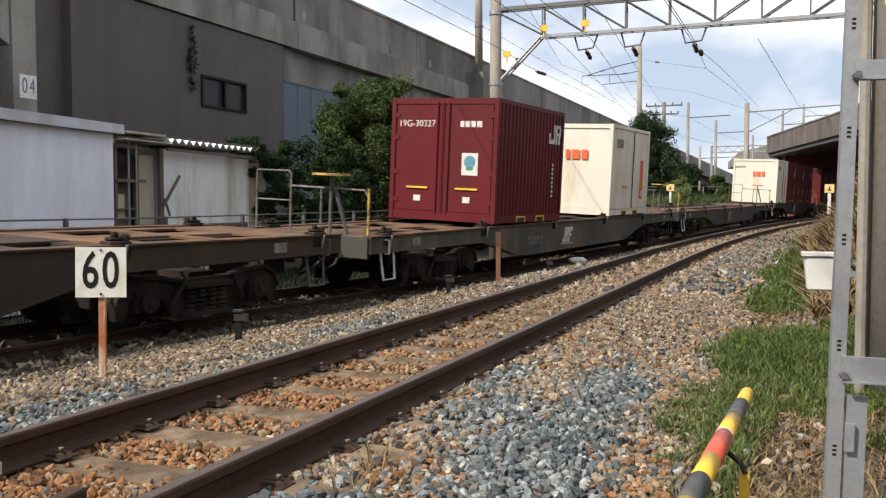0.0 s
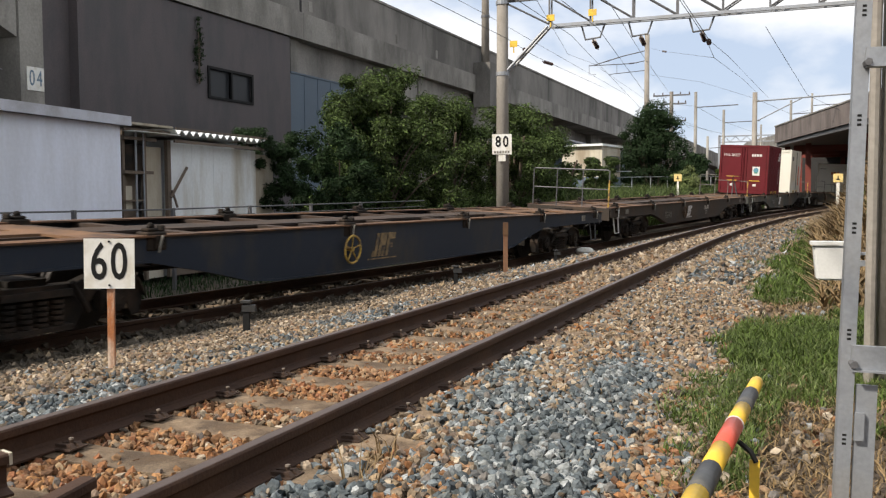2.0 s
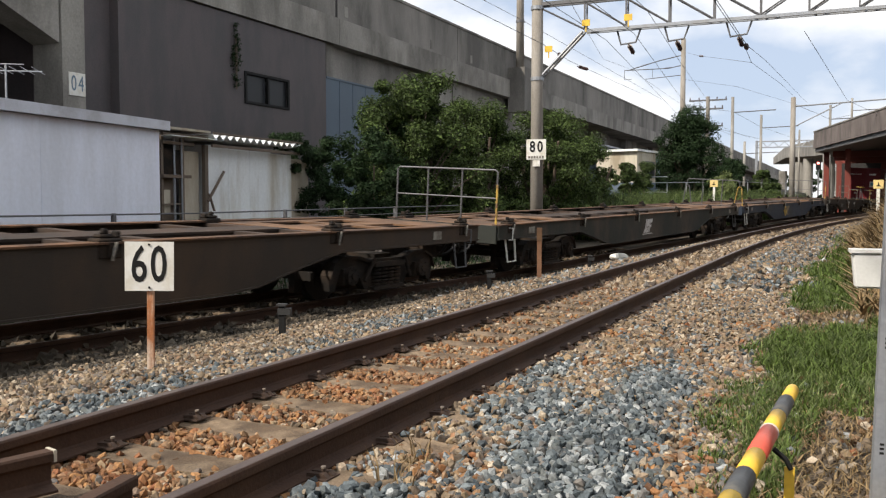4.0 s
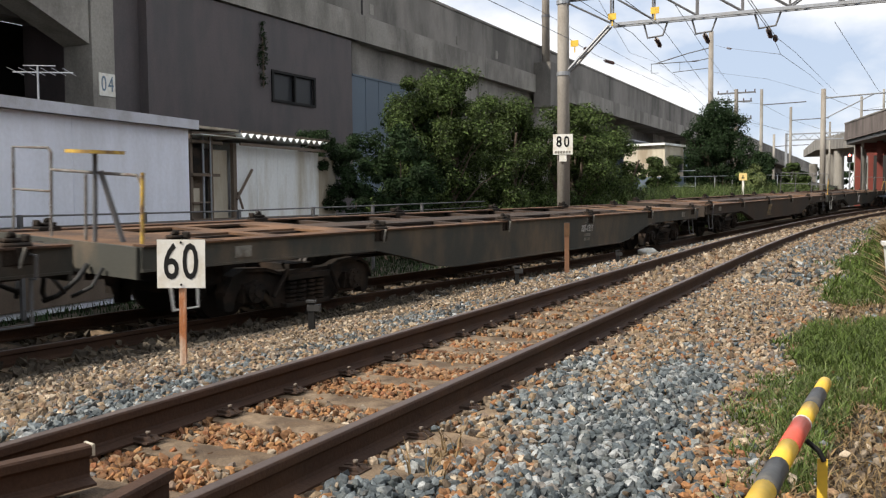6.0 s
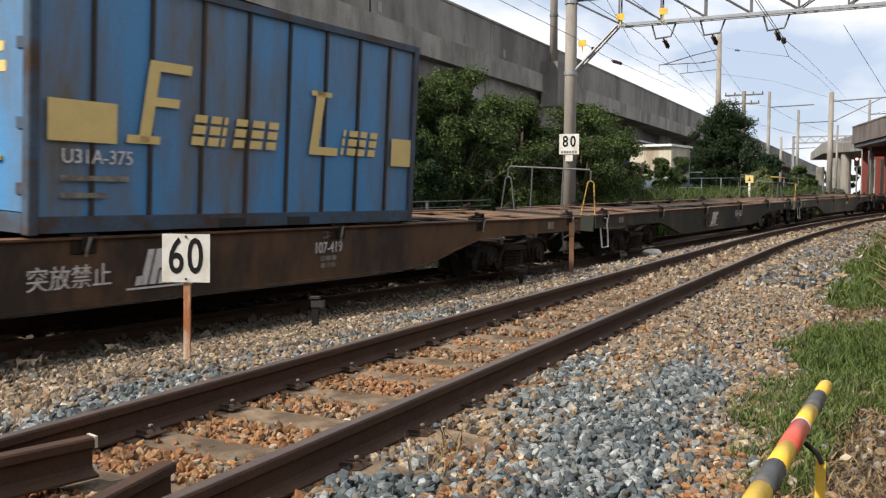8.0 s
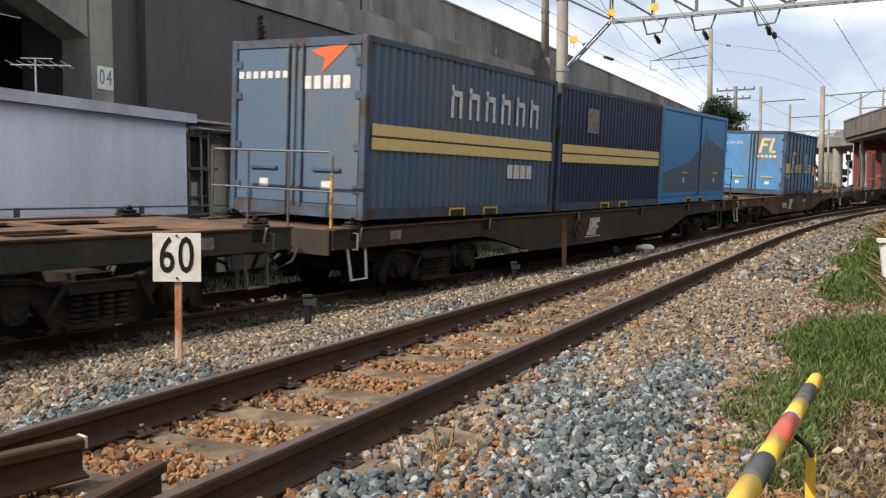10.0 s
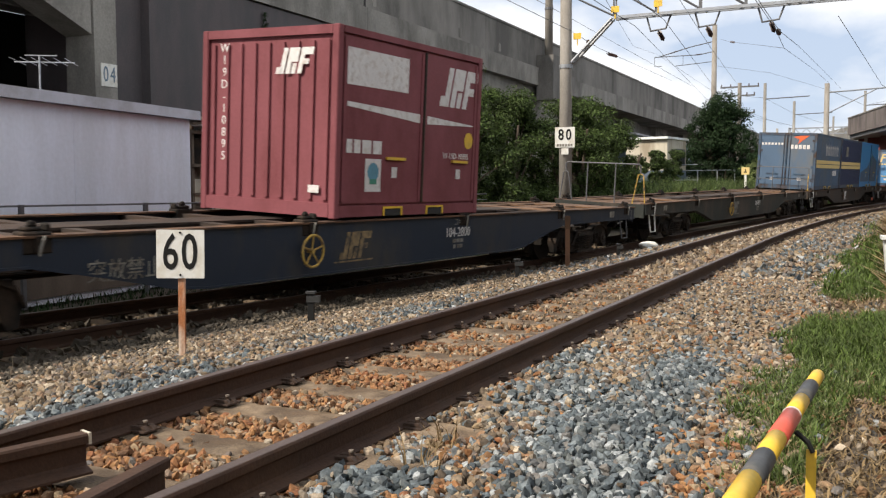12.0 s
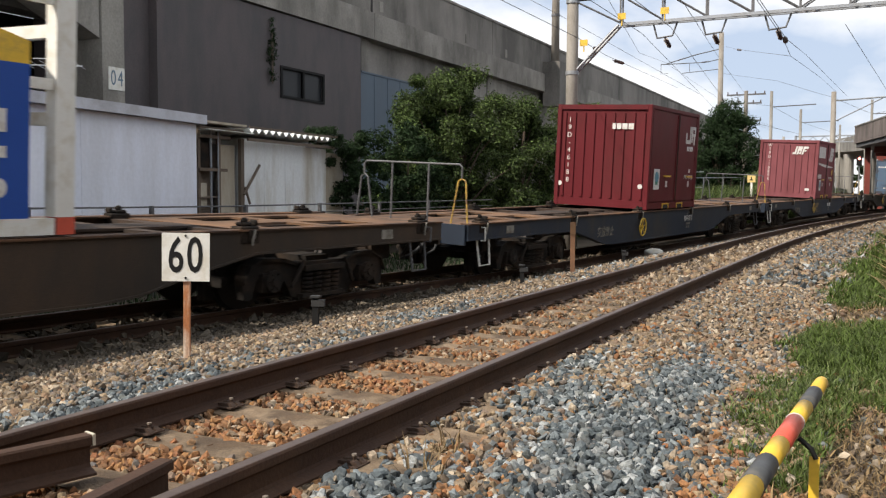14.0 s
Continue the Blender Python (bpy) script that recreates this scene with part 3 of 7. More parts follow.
tube(bm, [(0.01, 0, -0.14), (0.01, 0, -0.108)], 0.010, 6)
clip_mesh = mesh_of("rail_clip", bm, M["clip"])
bm = bmesh.new()
tube(bm, [(0, 0, 0), (0, 0, 0.008)], 0.011, 8)
bolt_mesh = mesh_of("bolt_head", bm, M["bolt"])
for k in range(-16, 95):
    y = FIRST + SPACING * k
    h = math.degrees(math.atan2(near_x(y + 0.1) - near_x(y - 0.1), 0.2))
    here = pose(near_x(y), y, near_z(y), 0, 0, -h + random.uniform(-0.4, 0.4))
    s = part("sleeper", sleeper_mesh, None, near_track, m=here)
    if 0 < y < 26:
        for x, turn in ((-0.66, 180), (-0.475, 0), (0.475, 180), (0.66, 0)):
            part("rail_clip", clip_mesh, None, s, m=pose(x, 0, 0, 0, 0, turn))
            if y < 8:
                part("bolt_head", bolt_mesh, None, s, m=pose(x + (0.01 if turn == 0 else -0.01), 0, -0.108))
for k in range(-8, 45):
    y = 0.4 + 0.6 * k
    h = math.degrees(math.atan(far_slope(y)))
    part("sleeper", sleeper_mesh, None, far_track, m=pose(far_x(y), y, far_z(y), 0, 3, -h))
# guard rails of the crossing, with their bent ends
for name, line in (("guard_rail", [(-0.60, 0.9, 0.03, 0.05), (-0.30, 2.0, 0.03, 0.20), (-0.17, 2.50, 0.03, 0.28)]),
                   ("guard_rail", [(0.43, 0.9, 0.0, -0.05), (0.40, 1.8, 0.0, -0.12), (0.27, 2.46, 0.0, -0.22)])):
    ob = new(name, sweep(name, RAIL, line, M["rail"]))
    part("painted_tip", boxes((-0.034, 0.034, 0.0, 0.012, -0.042, 0.003), m=Matrix.Translation(line[-1][:3]) @ Matrix.Rotation(-line[-1][3], 4, "Z")), M["board"], ob, "pale painted rail end") if line[0][0] < 0 else None
    tagged(ob, "short rusty guard rail with a cut end between the rails", "guard rail", "crossing guard rails")
bm = boxes((-1.62, -0.74, 0.2, 2.55, -0.2, -0.035))
bmesh.ops.bevel(bm, geom=bm.edges[:], offset=0.02, segments=1, affect="EDGES")
tagged(part("crossing_panel", bm, M["sleeper"]), "worn concrete level crossing panel beside the rail", "crossing panel", kind="structure")


# ---- viaduct ----
VX = -17.0
via = tagged(new("viaduct"), "tall grey stained concrete railway viaduct with a parapet", "viaduct", kind="structure")
Y0, Y1 = -60.0, 320.0
joints = [Y0, -20, 7.4, 19.9, 32.63, 45.3, 58, 70.6, 83.2, 96, 110, 140, 180, 240, Y1]
for a, b in zip(joints, joints[1:]):
    part("parapet", boxes((VX - 0.25, VX, a + 0.02, b - 0.02, 8.6, 10.5), (VX - 0.28, VX + 0.05, a + 0.02, b - 0.02, 10.44, 10.56)), M["concrete"], via)
    part("deck_edge", boxes((VX - 9, VX + 0.14, a + 0.01, b - 0.01, 7.5, 8.598)), M["concrete_light"], via)
    bm = boxes((VX - 3.2, VX - 2.4, a, b, 6.2, 7.498))
    part("beam", bm, M["concrete"], via)
for y in (7.2, 18.2, 31.9, 44.9, 58, 70.5, 83, 96, 110, 125, 140, 160, 180, 210, 240):
    inset = 0.0 if y < 57 else 1.6
    bm = boxes((VX - 1.3 - inset, VX - 0.2 - inset, y + 0.22, y + (1.03 if y == 18.2 else 0.83), -0.8, 7.496))
    for s in () if y == 31.9 else (-1,) if y == 18.2 else (-1, 1):
        e0 = y + 0.505 + s * 0.325
        prism(bm, [(e0, 5.35), (e0 + s * 2.4, 6.35), (e0 + s * 2.4, 7.49), (e0, 7.49)], "x", VX - 1.25 - inset, VX - 0.25 - inset)
    part("pier", bm, M["concrete_light"], via)
# added backing: the gloom below the deck is put into its colour
part("inner_wall", boxes((VX - 9, VX - 8.6, Y0, Y1, -0.8, 7.4)), M["shade_black"], via, "near-black backing that paints the shade deep under the viaduct")
part("expansion_slot", boxes((VX, VX + 0.012, 32.55, 32.70, 7.55, 10.4)), M["shade_black"], via)
for y, z in ((33.4, 9.0), (42.0, 9.0), (47.2, 9.0), (60.5, 9.05)):
    part("drain_plate", boxes((VX, VX + 0.02, y - 0.16, y + 0.16, z - 0.22, z + 0.22)), M["concrete_light"], via)
bm = bmesh.new()
box(bm, VX, VX + 1.1, 53.2, 54.8, 6.6, 9.35)
part("pole_bracket", bm, M["concrete"], via)
p = tagged(new("catenary_pole"), "round concrete catenary pole standing on the viaduct edge", "pole", "concrete poles")
bm = bmesh.new()
tube(bm, [(VX + 0.55, 53.9, 9.3), (VX + 0.55, 53.9, 17)], 0.26, 14, 0.2)
part("shaft", bm, M["pole"], p, smooth=True)
part("clamp_band", tubes(([(VX + 0.55, 53.9, 12.2), (VX + 0.55, 53.9, 12.35)], 0.27), n=14), M["dark_steel"], p)
# sign 04 on the pier
sg = tagged(new("pier_number_plate"), "white plate with dark blue digits on a viaduct pier", "sign")
part("plate", boxes((VX - 0.2, VX - 0.17, 18.62, 19.2, 3.96, 4.60)), M["white_paint"], sg)
for k in (0, 1):
    sign_text("digit", T["pier%d" % k], M["slate_mark"], sg, Matrix.Translation((VX - 0.165, 18.78 + 0.26 * k, 4.28)) @ SIDE, "blue painted digit")

# ---- dark building under the viaduct ----
bld = tagged(new("dark_building"), "dark brown clad building built in under the viaduct", "building")
WX = VX + 0.05
for y0, y1, z0, z1 in ((20.27, 26.3, -0.7, 7.45), (26.3, 28.95, -0.7, 4.52), (26.3, 28.95, 5.6, 7.45), (28.95, 31.68, -0.7, 7.45)):
    part("wall_panel", boxes((WX - 4, WX, y0, y1, z0, z1)), M["cladding"], bld)
part("side_wall", boxes((WX - 4, WX - 0.32, 19.24, 20.26, -0.7, 7.45)), M["cladding"], bld)
wbt = part("window", boxes((WX - 0.02, WX + 0.05, 26.25, 29.0, 5.52, 5.61), (WX - 0.02, WX + 0.05, 26.25, 29.0, 4.48, 4.57), (WX - 0.02, WX + 0.05, 26.25, 26.36, 4.57, 5.52),
           (WX - 0.02, WX + 0.05, 28.89, 29.0, 4.57, 5.52), (WX - 0.02, WX + 0.05, 27.60, 27.69, 4.57, 5.52)), M["black_paint"], bld, "dark sliding window frame")
part("pane", boxes((WX - 0.09, WX - 0.08, 26.36, 27.60, 4.57, 5.52)), M["glass"], wbt)
part("pane", boxes((WX - 0.07, WX - 0.06, 27.69, 28.89, 4.57, 5.52)), M["glass"], wbt)
annex = tagged(new("sheet_annex"), "blue-grey sheet metal annex under the viaduct", "building")
part("wall", boxes((VX - 3, VX + 0.03, 31.72, 37.2, -0.7, 6.05)), M["blue_wall"], annex)
part("roof", boxes((VX - 3, VX + 0.06, 31.73, 37.3, 6.05, 6.12)), M["blue_wall"], annex)
for y in (32.8, 33.9, 35.0, 36.1):
    part("sheet_lap", boxes((VX + 0.031, VX + 0.05, y - 0.03, y + 0.03, -0.7, 6.04)), M["blue_wall"], annex)
part("infill_wall", boxes((VX - 0.55, VX - 0.35, 32.74, 57.9, -0.7, 7.49)), M["concrete"], via, "shaded concrete infill under the deck")
lean = tagged(new("store_building"), "grey-blue store built in under the far viaduct", "building")
part("wall", boxes((VX - 5, VX - 1.2, 82, 109, -0.5, 6.1)), M["blue_wall"], lean)
part("roof", boxes((VX - 5, VX - 1.0, 81.8, 109.2, 6.1, 6.25)), M["eave"], lean)

# ---- shed, shack and fence behind the train ----
shed = tagged(new("shed"), "long pale blue painted shed with a grey eave", "shed")
SH = pose(-9.0, 13.13, 0, 0, 0, 6.1)
shed.matrix_basis = SH
part("wall", boxes((-4.0, 0, -16, -0.14, -0.7, 2.30)), M["shed"], shed)
bm = bmesh.new()
prism(bm, [(-4.2, 2.55), (0.16, 2.30), (0.16, 2.47), (-4.2, 2.72)], "y", -16.2, -0.02)
part("roof", bm, M["eave"], shed)
for y in (-12.4, -9.3, -6.2, -3.1):
    part("joint_strip", boxes((0.0, 0.006, y - 0.012, y + 0.012, -0.6, 2.29)), M["shed"], shed)
# added strip: darkens the pale wall where it shows under the wagons
part("base_board", boxes((0.0, 0.03, -15.9, -0.16, -0.6, 0.62)), M["old_wood"], shed, "added dark strip that darkens the wall base behind the wagons")
ant = tagged(new("tv_antenna"), "old television antenna on a mast behind the shed roof", "antenna")
part("mast", tubes(([(0, 0, 2.0), (0, 0, 4.02)], 0.018)), M["steel"], ant)
part("boom", tubes(([(-0.35, -0.25, 3.9), (0.5, 0.36, 3.9)], 0.012)), M["steel"], ant)
part("upper_boom", tubes(([(-0.2, -0.15, 4.02), (0.25, 0.18, 4.02)], 0.01)), M["steel"], ant)
for k in range(6):
    c = -0.3 + 0.15 * k
    part("element", tubes(([(c + 0.3, c * 0.72 - 0.42, 3.91), (c - 0.3, c * 0.72 + 0.42, 3.91)], 0.006), n=5), M["steel"], ant)
ant.matrix_basis = pose(-11.3, 11.65, -0.55)

shack = tagged(new("shack"), "patched white sheet shack with a corrugated roof edge", "shack")
shack.matrix_basis = pose(-9.35, 13.35, 0, 0, 0, 3.0)
# block filling the bay, its colour painted as deep shade
part("dark_opening", boxes((-1.5, -0.6, 0.05, 1.3, -0.6, 2.2)), M["shade_black"], shack, "open bay with its inner shade painted near-black")
part("door", boxes((-0.12, -0.06, 0.78, 1.34, -0.6, 2.0)), M["board"], shack, "cream weathered board door")
part("wall", boxes((-2.5, 0.0, 1.50, 3.95, -0.6, 2.16)), M["shack"], shack)
part("wall_patch", boxes((-2.5, -0.03, 3.97, 4.9, -0.6, 2.1)), M["shack"], shack)
part("wall_patch", boxes((-2.5, -0.05, 4.92, 5.75, -0.6, 2.02)), M["board"], shack, "stained pale end sheet")
for y in (2.3, 3.1):
    part("joint_strip", boxes((0.0, 0.006, y - 0.015, y + 0.015, -0.6, 2.15)), M["shack"], shack)
part("post", boxes((0.0, 0.08, 1.36, 1.47, -0.6, 2.15)), M["old_wood"], shack)
part("post", boxes((0.0, 0.08, 0.0, 0.07, -0.6, 2.3)), M["old_wood"], shack)
part("post", boxes((0.02, 0.08, 0.62, 0.69, -0.6, 2.3)), M["old_wood"], shack)
for z, y0, y1 in ((2.12, 0.0, 0.95), (1.48, 0.0, 0.85), (2.28, 0.0, 1.6), (0.6, 0.0, 1.3)):
    part("cross_bar", boxes((0.081, 0.13, y0, y1, z - 0.03, z + 0.03)), M["old_wood"], shack)
for k, (y, w) in enumerate(((0.08, 0.16), (0.26, 0.14), (0.42, 0.17))):
    part("old_board", boxes((-0.10 - 0.02 * k, -0.06 - 0.02 * k, y, y + w, -0.5, 1.72 - 0.13 * k)), M["old_wood"], shack)
part("brace", tubes(([(0.1, 1.42, 1.0), (0.12, 1.95, 1.62)], 0.03), ([(0.1, 1.46, 1.15), (0.12, 1.60, 0.8)], 0.025), n=6), M["old_wood"], shack)
for k in range(14):
    y0 = 1.35 + 0.25 * k
    bm = bmesh.new()
    prism(bm, [(y0, 2.335), (y0 + 0.09, 2.255), (y0 + 0.13, 2.255), (y0 + 0.22, 2.335), (y0 + 0.25, 2.335), (y0 + 0.25, 2.355), (y0 + 0.21, 2.355), (y0 + 0.12, 2.275), (y0 + 0.10, 2.275), (y0 + 0.01, 2.355), (y0, 2.355)], "x", -2.6, 0.28)
    part("roof_sheet", bm, M["shack"], shack)
part("lean_to_roof", boxes((-1.5, 0.25, -0.1, 1.33, 2.37, 2.41)), M["board"], shack)
part("roof_lip", boxes((0.281, 0.30, 1.36, 4.9, 2.36, 2.40)), M["old_wood"], shack)
part("lean_to_sheet", boxes((-0.4, 0.33, 0.02, 1.46, 2.235, 2.25)), M["shack"], shack, "pale crooked sheet under the roof")
part("hung_sack", boxes((-0.04, 0.05, 0.12, 0.60, 1.52, 2.0)), M["bogie"], shack, "dark rag hung in the bay")
part("leaning_sheet", boxes((0.0, 0.02, 0.14, 0.33, 0.78, 1.22)), M["board"], shack)
part("pipe", tubes(([(0.10, 0.36, -0.3), (0.10, 0.36, 2.24)], 0.022), ([(0.12, 0.56, -0.3), (0.12, 0.56, 2.24)], 0.018), n=6), M["steel"], shack)
for z in (0.92, 1.46):
    part("shelf_board", boxes((-0.05, 0.10, 0.05, 0.60, z, z + 0.03)), M["old_wood"], shack, m=pose(0, 0, 0, 1.5, 0, 0))
# same added dark strip for the lower part of the shack
part("base_board", boxes((0.0, 0.03, 1.5, 4.75, -0.6, 0.62)), M["old_wood"], shack, "added dark strip that darkens the wall base behind the wagons")
part("fascia", boxes((0.20, 0.24, 1.4, 4.85, 2.10, 2.16)), M["old_wood"], shack)

fence = tagged(new("pipe_fence"), "low dark pipe fence along the far side of the track", "fence")
def fence_x(y):
    return -8.35 + 0.04 * (y - 9)
for z in (0.62, 0.78):
    part("rail", tubes(([(fence_x(y), y, z + (0.016 * max(y - 13, 0)) * 0.6) for y in (-6, 6, 13, 24)], 0.010 if z < 0.7 else 0.014)), M["dark_steel"], fence)
for k in range(12):
    y = -5 + 2.3 * k
    part("post", boxes((fence_x(y) - 0.03, fence_x(y) + 0.03, y - 0.03, y + 0.03, -0.7, 0.80 + 0.01 * max(y - 13, 0))), M["dark_steel"], fence)

# ---- poles and gantry ----
def pole(x, y, z0, z1, r, label, material="pole"):
    p = tagged(new("catenary_pole"), label, "pole", "concrete poles")
    bm = bmesh.new()
    tube(bm, [(0, 0, z0), (0, 0, z1)], r, 16, r * 0.78)
    part("shaft", bm, M[material], p, smooth=True)
    p.matrix_basis = pose(x, y, 0)
    return p


p80 = pole(-5.4, 24.1, -1.0, 9.5, 0.185, "tall round concrete catenary pole carrying a speed sign")
for z in (4.4, 6.35, 7.6):
    part("clamp_band", tubes(([(0, 0, z - 0.05), (0, 0, z + 0.05)], 0.185), n=14), M["steel"], p80)
right_leg = pole(6.4, 24.4, 0.5, 9.0, 0.185, "round concrete catenary pole at the end of the gantry")
gantry = tagged(new("gantry"), "grey lattice steel gantry over both tracks", "gantry")
GY, G0, G1, GZ0, GZ1 = 24.2, -5.4, 6.4, 5.62, 6.45
for y in (GY - 0.12, GY + 0.12):
    part("bottom_chord", boxes((-4.05, 5.0, y - 0.035, y + 0.035, GZ0 - 0.04, GZ0 + 0.04)), M["steel"], gantry)
    part("top_chord", boxes((G0, G1, y - 0.04, y + 0.04, GZ1 - 0.05, GZ1 + 0.05)), M["dark_steel"], gantry)
    part("knee_brace", tubes(([(-4.1, y, GZ0), (G0 + 0.1, y, 4.45)], 0.04)), M["steel"], gantry)
    part("knee_brace", tubes(([(5.0, y, GZ0), (G1 - 0.1, y, 4.7)], 0.04)), M["steel"], gantry)
    xs = [-4.05 + 1.13 * k for k in range(9)]
    for k, x in enumerate(xs):
        part("web_post", boxes((x - 0.02, x + 0.02, y - 0.02, y + 0.02, GZ0 + 0.051, GZ1 - 0.051)), M["dark_steel"], gantry)
        if k < 8:
            up = ((x, y, GZ1 - 0.05), (x + 1.13, y, GZ0 + 0.05)) if k < 4 else ((x, y, GZ0 + 0.05), (x + 1.13, y, GZ1 - 0.05))
            part("web_diagonal", tubes((up, 0.022), n=6), M["dark_steel"], gantry)
    part("web_diagonal", tubes((((G0, y, GZ1 - 0.05), (-4.05, y, GZ0 + 0.05)), 0.022), n=6), M["dark_steel"], gantry)
for x, z in ((-5.05, 5.15), (-4.0, 5.78), (-2.85, 5.83)):
    tagged(part("number_tag", boxes((x - 0.11, x + 0.11, GY - 0.19, GY - 0.175, z - 0.04, z + 0.13), (x - 0.015, x + 0.015, GY - 0.175, GY - 0.155, z - 0.2, z))  , M["yellow"]), "small yellow tag plate on the gantry", "tag", "gantry tags")


def insulator(a, b, name="insulator"):
    bm = bmesh.new()
    a, b = Vector(a), Vector(b)
    tube(bm, [a, b], 0.02, 6)
    for k in range(5):
        c = a.lerp(b, 0.2 + 0.15 * k)
        tube(bm, [c, a.lerp(b, 0.26 + 0.15 * k)], 0.065, 10, 0.04)
    return part(name, bm, M["insulator"])


for x in (-2.88, -1.62, -0.06):
    h = tagged(new("wire_hanger"), "dark bent hanger with insulators under the gantry", "wire hanger", "wire hangers")
    part("bracket", tubes(([(x - 0.3, GY, GZ0 - 0.05), (x - 0.2, GY, GZ0 - 0.42), (x + 0.2, GY, GZ0 - 0.38), (x + 0.32, GY, GZ0 - 0.05)], 0.028), n=6), M["dark_steel"], h)
    ins = insulator((x, GY, GZ0 - 0.42), (x + 0.05, GY + 0.45, GZ0 - 0.62))
    ins.parent = h

s80 = tagged(new("speed_sign"), "square white speed sign reading 80 on a concrete pole", "sign")
part("plate", boxes((-0.27, 0.27, -0.23, -0.21, 2.16, 2.72)), M["white_paint"], s80)
sign_text("digit", T["eight"], M["black_paint"], s80, Matrix.Translation((-0.105, -0.236, 2.50)) @ END, "black digit")
sign_text("digit", T["big_nought"], M["black_paint"], s80, Matrix.Translation((0.105, -0.236, 2.50)) @ END, "black digit")
for k in range(6):
    part("small_print", boxes((-0.22 + 0.075 * k, -0.165 + 0.075 * k, -0.236, -0.230, 2.19, 2.26)), M["dim_marking"], s80)
part("lower_plate", boxes((-0.10, 0.10, -0.23, -0.21, 1.97, 2.14)), M["white_paint"], s80)
part("strap", tubes(([(0, 0, 2.40), (0, 0, 2.45)], 0.2), n=14), M["steel"], s80)
s80.matrix_basis = pose(-5.4, 24.1, 0, 0, 0, 14)

pb = pole(-8.26, 65.0, -0.5, 12.4, 0.21, "round concrete catenary pole with a cantilever arm")
arm = tagged(new("cantilever_arm"), "thin catenary arm with insulators above the track", "catenary arm")
for pts, r in (([(-8.2, 65, 11.3), (-9.9, 65, 11.0), (-12.0, 65, 10.48)], 0.035), ([(-12.42, 65, 10.45), (-9.3, 65, 10.42)], 0.03), ([(-8.2, 65, 10.6), (-9.3, 65, 10.42)], 0.03),
               ([(-12.41, 65, 10.47), (-12.41, 65, 9.79), (-11.9, 65, 9.79)], 0.02), ([(-8.2, 65, 9.9), (-10.9, 65, 9.75)], 0.025), ([(-10.4, 65, 10.43), (-10.4, 65, 9.76)], 0.018)):
    part("arm_tube", tubes((pts, r), n=6), M["dark_steel"], arm)
insulator((-9.0, 65, 10.47), (-9.6, 65, 10.43)).parent = arm
insulator((-10.7, 65, 10.80), (-11.3, 65, 10.65)).parent = arm
p3 = pole(-1.0, 65.2, -0.3, 8.0, 0.20, "thick round concrete catenary pole near the platforms")
part("arm", tubes(([(0, 0, 7.4), (7.5, 0, 7.7)], 0.05), ([(0, 0, 6.0), (3.0, 0, 7.5)], 0.04), n=6), M["steel"], p3)
wp = tagged(new("utility_pole"), "wooden-toned utility pole with three cross arms", "utility pole")
bm = bmesh.new()
tube(bm, [(0, 0, -0.5), (0, 0, 9.6)], 0.2, 10, 0.15)
part("shaft", bm, M["pole"], wp)
for z, w in ((9.3, 1.5), (8.6, 1.2), (7.2, 1.2)):
    part("cross_arm", boxes((-w, w, -0.06, 0.06, z - 0.06, z + 0.06)), M["dark_steel"], wp)
    for s in (-1, -0.5, 0.5, 1):
        part("pin_insulator", tubes(([(s * w * 0.95, 0, z + 0.06), (s * w * 0.95, 0, z + 0.24)], 0.05), n=6), M["insulator"], wp)
wp.matrix_basis = pose(-8.16, 76.5, 0)
for x, y, h, r in ((-8.0, 92, 11.2, 0.2), (-6.9, 110, 11.0, 0.2), (-9.5, 118, 8.5, 0.2), (0.5, 105, 11.3, 0.18), (2.6, 120, 13.5, 0.18), (-4.0, 135, 11, 0.18)):
    q = pole(x, y, -0.5, h, r * 0.9, "distant concrete catenary pole", "concrete_light")
    part("arm", tubes(([(0, 0, h - 1.5), (4, 0, h - 1.4)], 0.05), n=6), M["dark_steel"], q)
beam_far = tagged(new("far_gantry"), "distant lattice gantry across the tracks", "gantry")
bm = boxes((-9, 12, 128, 128.3, 8.2, 8.35), (-9, 12, 128, 128.3, 9.0, 9.15))
for k in range(15):
    tube(bm, [(-9 + 1.4 * k, 128.1, 8.3), (-8.3 + 1.4 * k, 128.1, 9.0), (-7.6 + 1.4 * k, 128.1, 8.3)], 0.05, 5)
part("lattice", bm, M["steel"], beam_far)
for x in (-9, 12):
    part("leg", boxes((x - 0.15, x + 0.15, 128, 128.3, -0.5, 9.2)), M["steel"], beam_far)


# ---- wires ----
def wire(points, r, label):
    bm = bmesh.new()
    tube(bm, points, r, 5)
    return tagged(part("overhead_wire", bm, M["wire"]), label, "wire", "overhead wires")


def strung(points, r, label):
    """A wire through the points, carried back over the crossing with a little sag."""
    (x0, y0, z0), (x1, y1, z1) = points[0], points[1]
    back = [(x0 + (x0 - x1) * 0.2, -30, z0 + 0.3), (x0 + 0.05, -2, z0 - 0.15)]
    return wire(back + points, r, label)


strung([(-3.49, 24.2, 5.36), (-5.9, 40, 6.53), (-8.6, 65, 7.15), (-8.0, 92, 7.5)], 0.008, "messenger wire over the far track")
strung([(-2.73, 24.2, 5.47), (-5.99, 50, 6.82), (-7.29, 65, 6.9), (-6.4, 92, 7.2)], 0.008, "copper contact wire over the far track")
strung([(-1.94, 22, 5.6), (-4.22, 40, 7.04), (-8.16, 76.5, 9.25)], 0.008, "bare feeder wire to the utility pole")
strung([(0.07, 24.2, 4.99), (-0.3, 30, 5.36), (-0.60, 47, 6.75), (-0.9, 65, 8.0)], 0.008, "messenger wire over the near track")
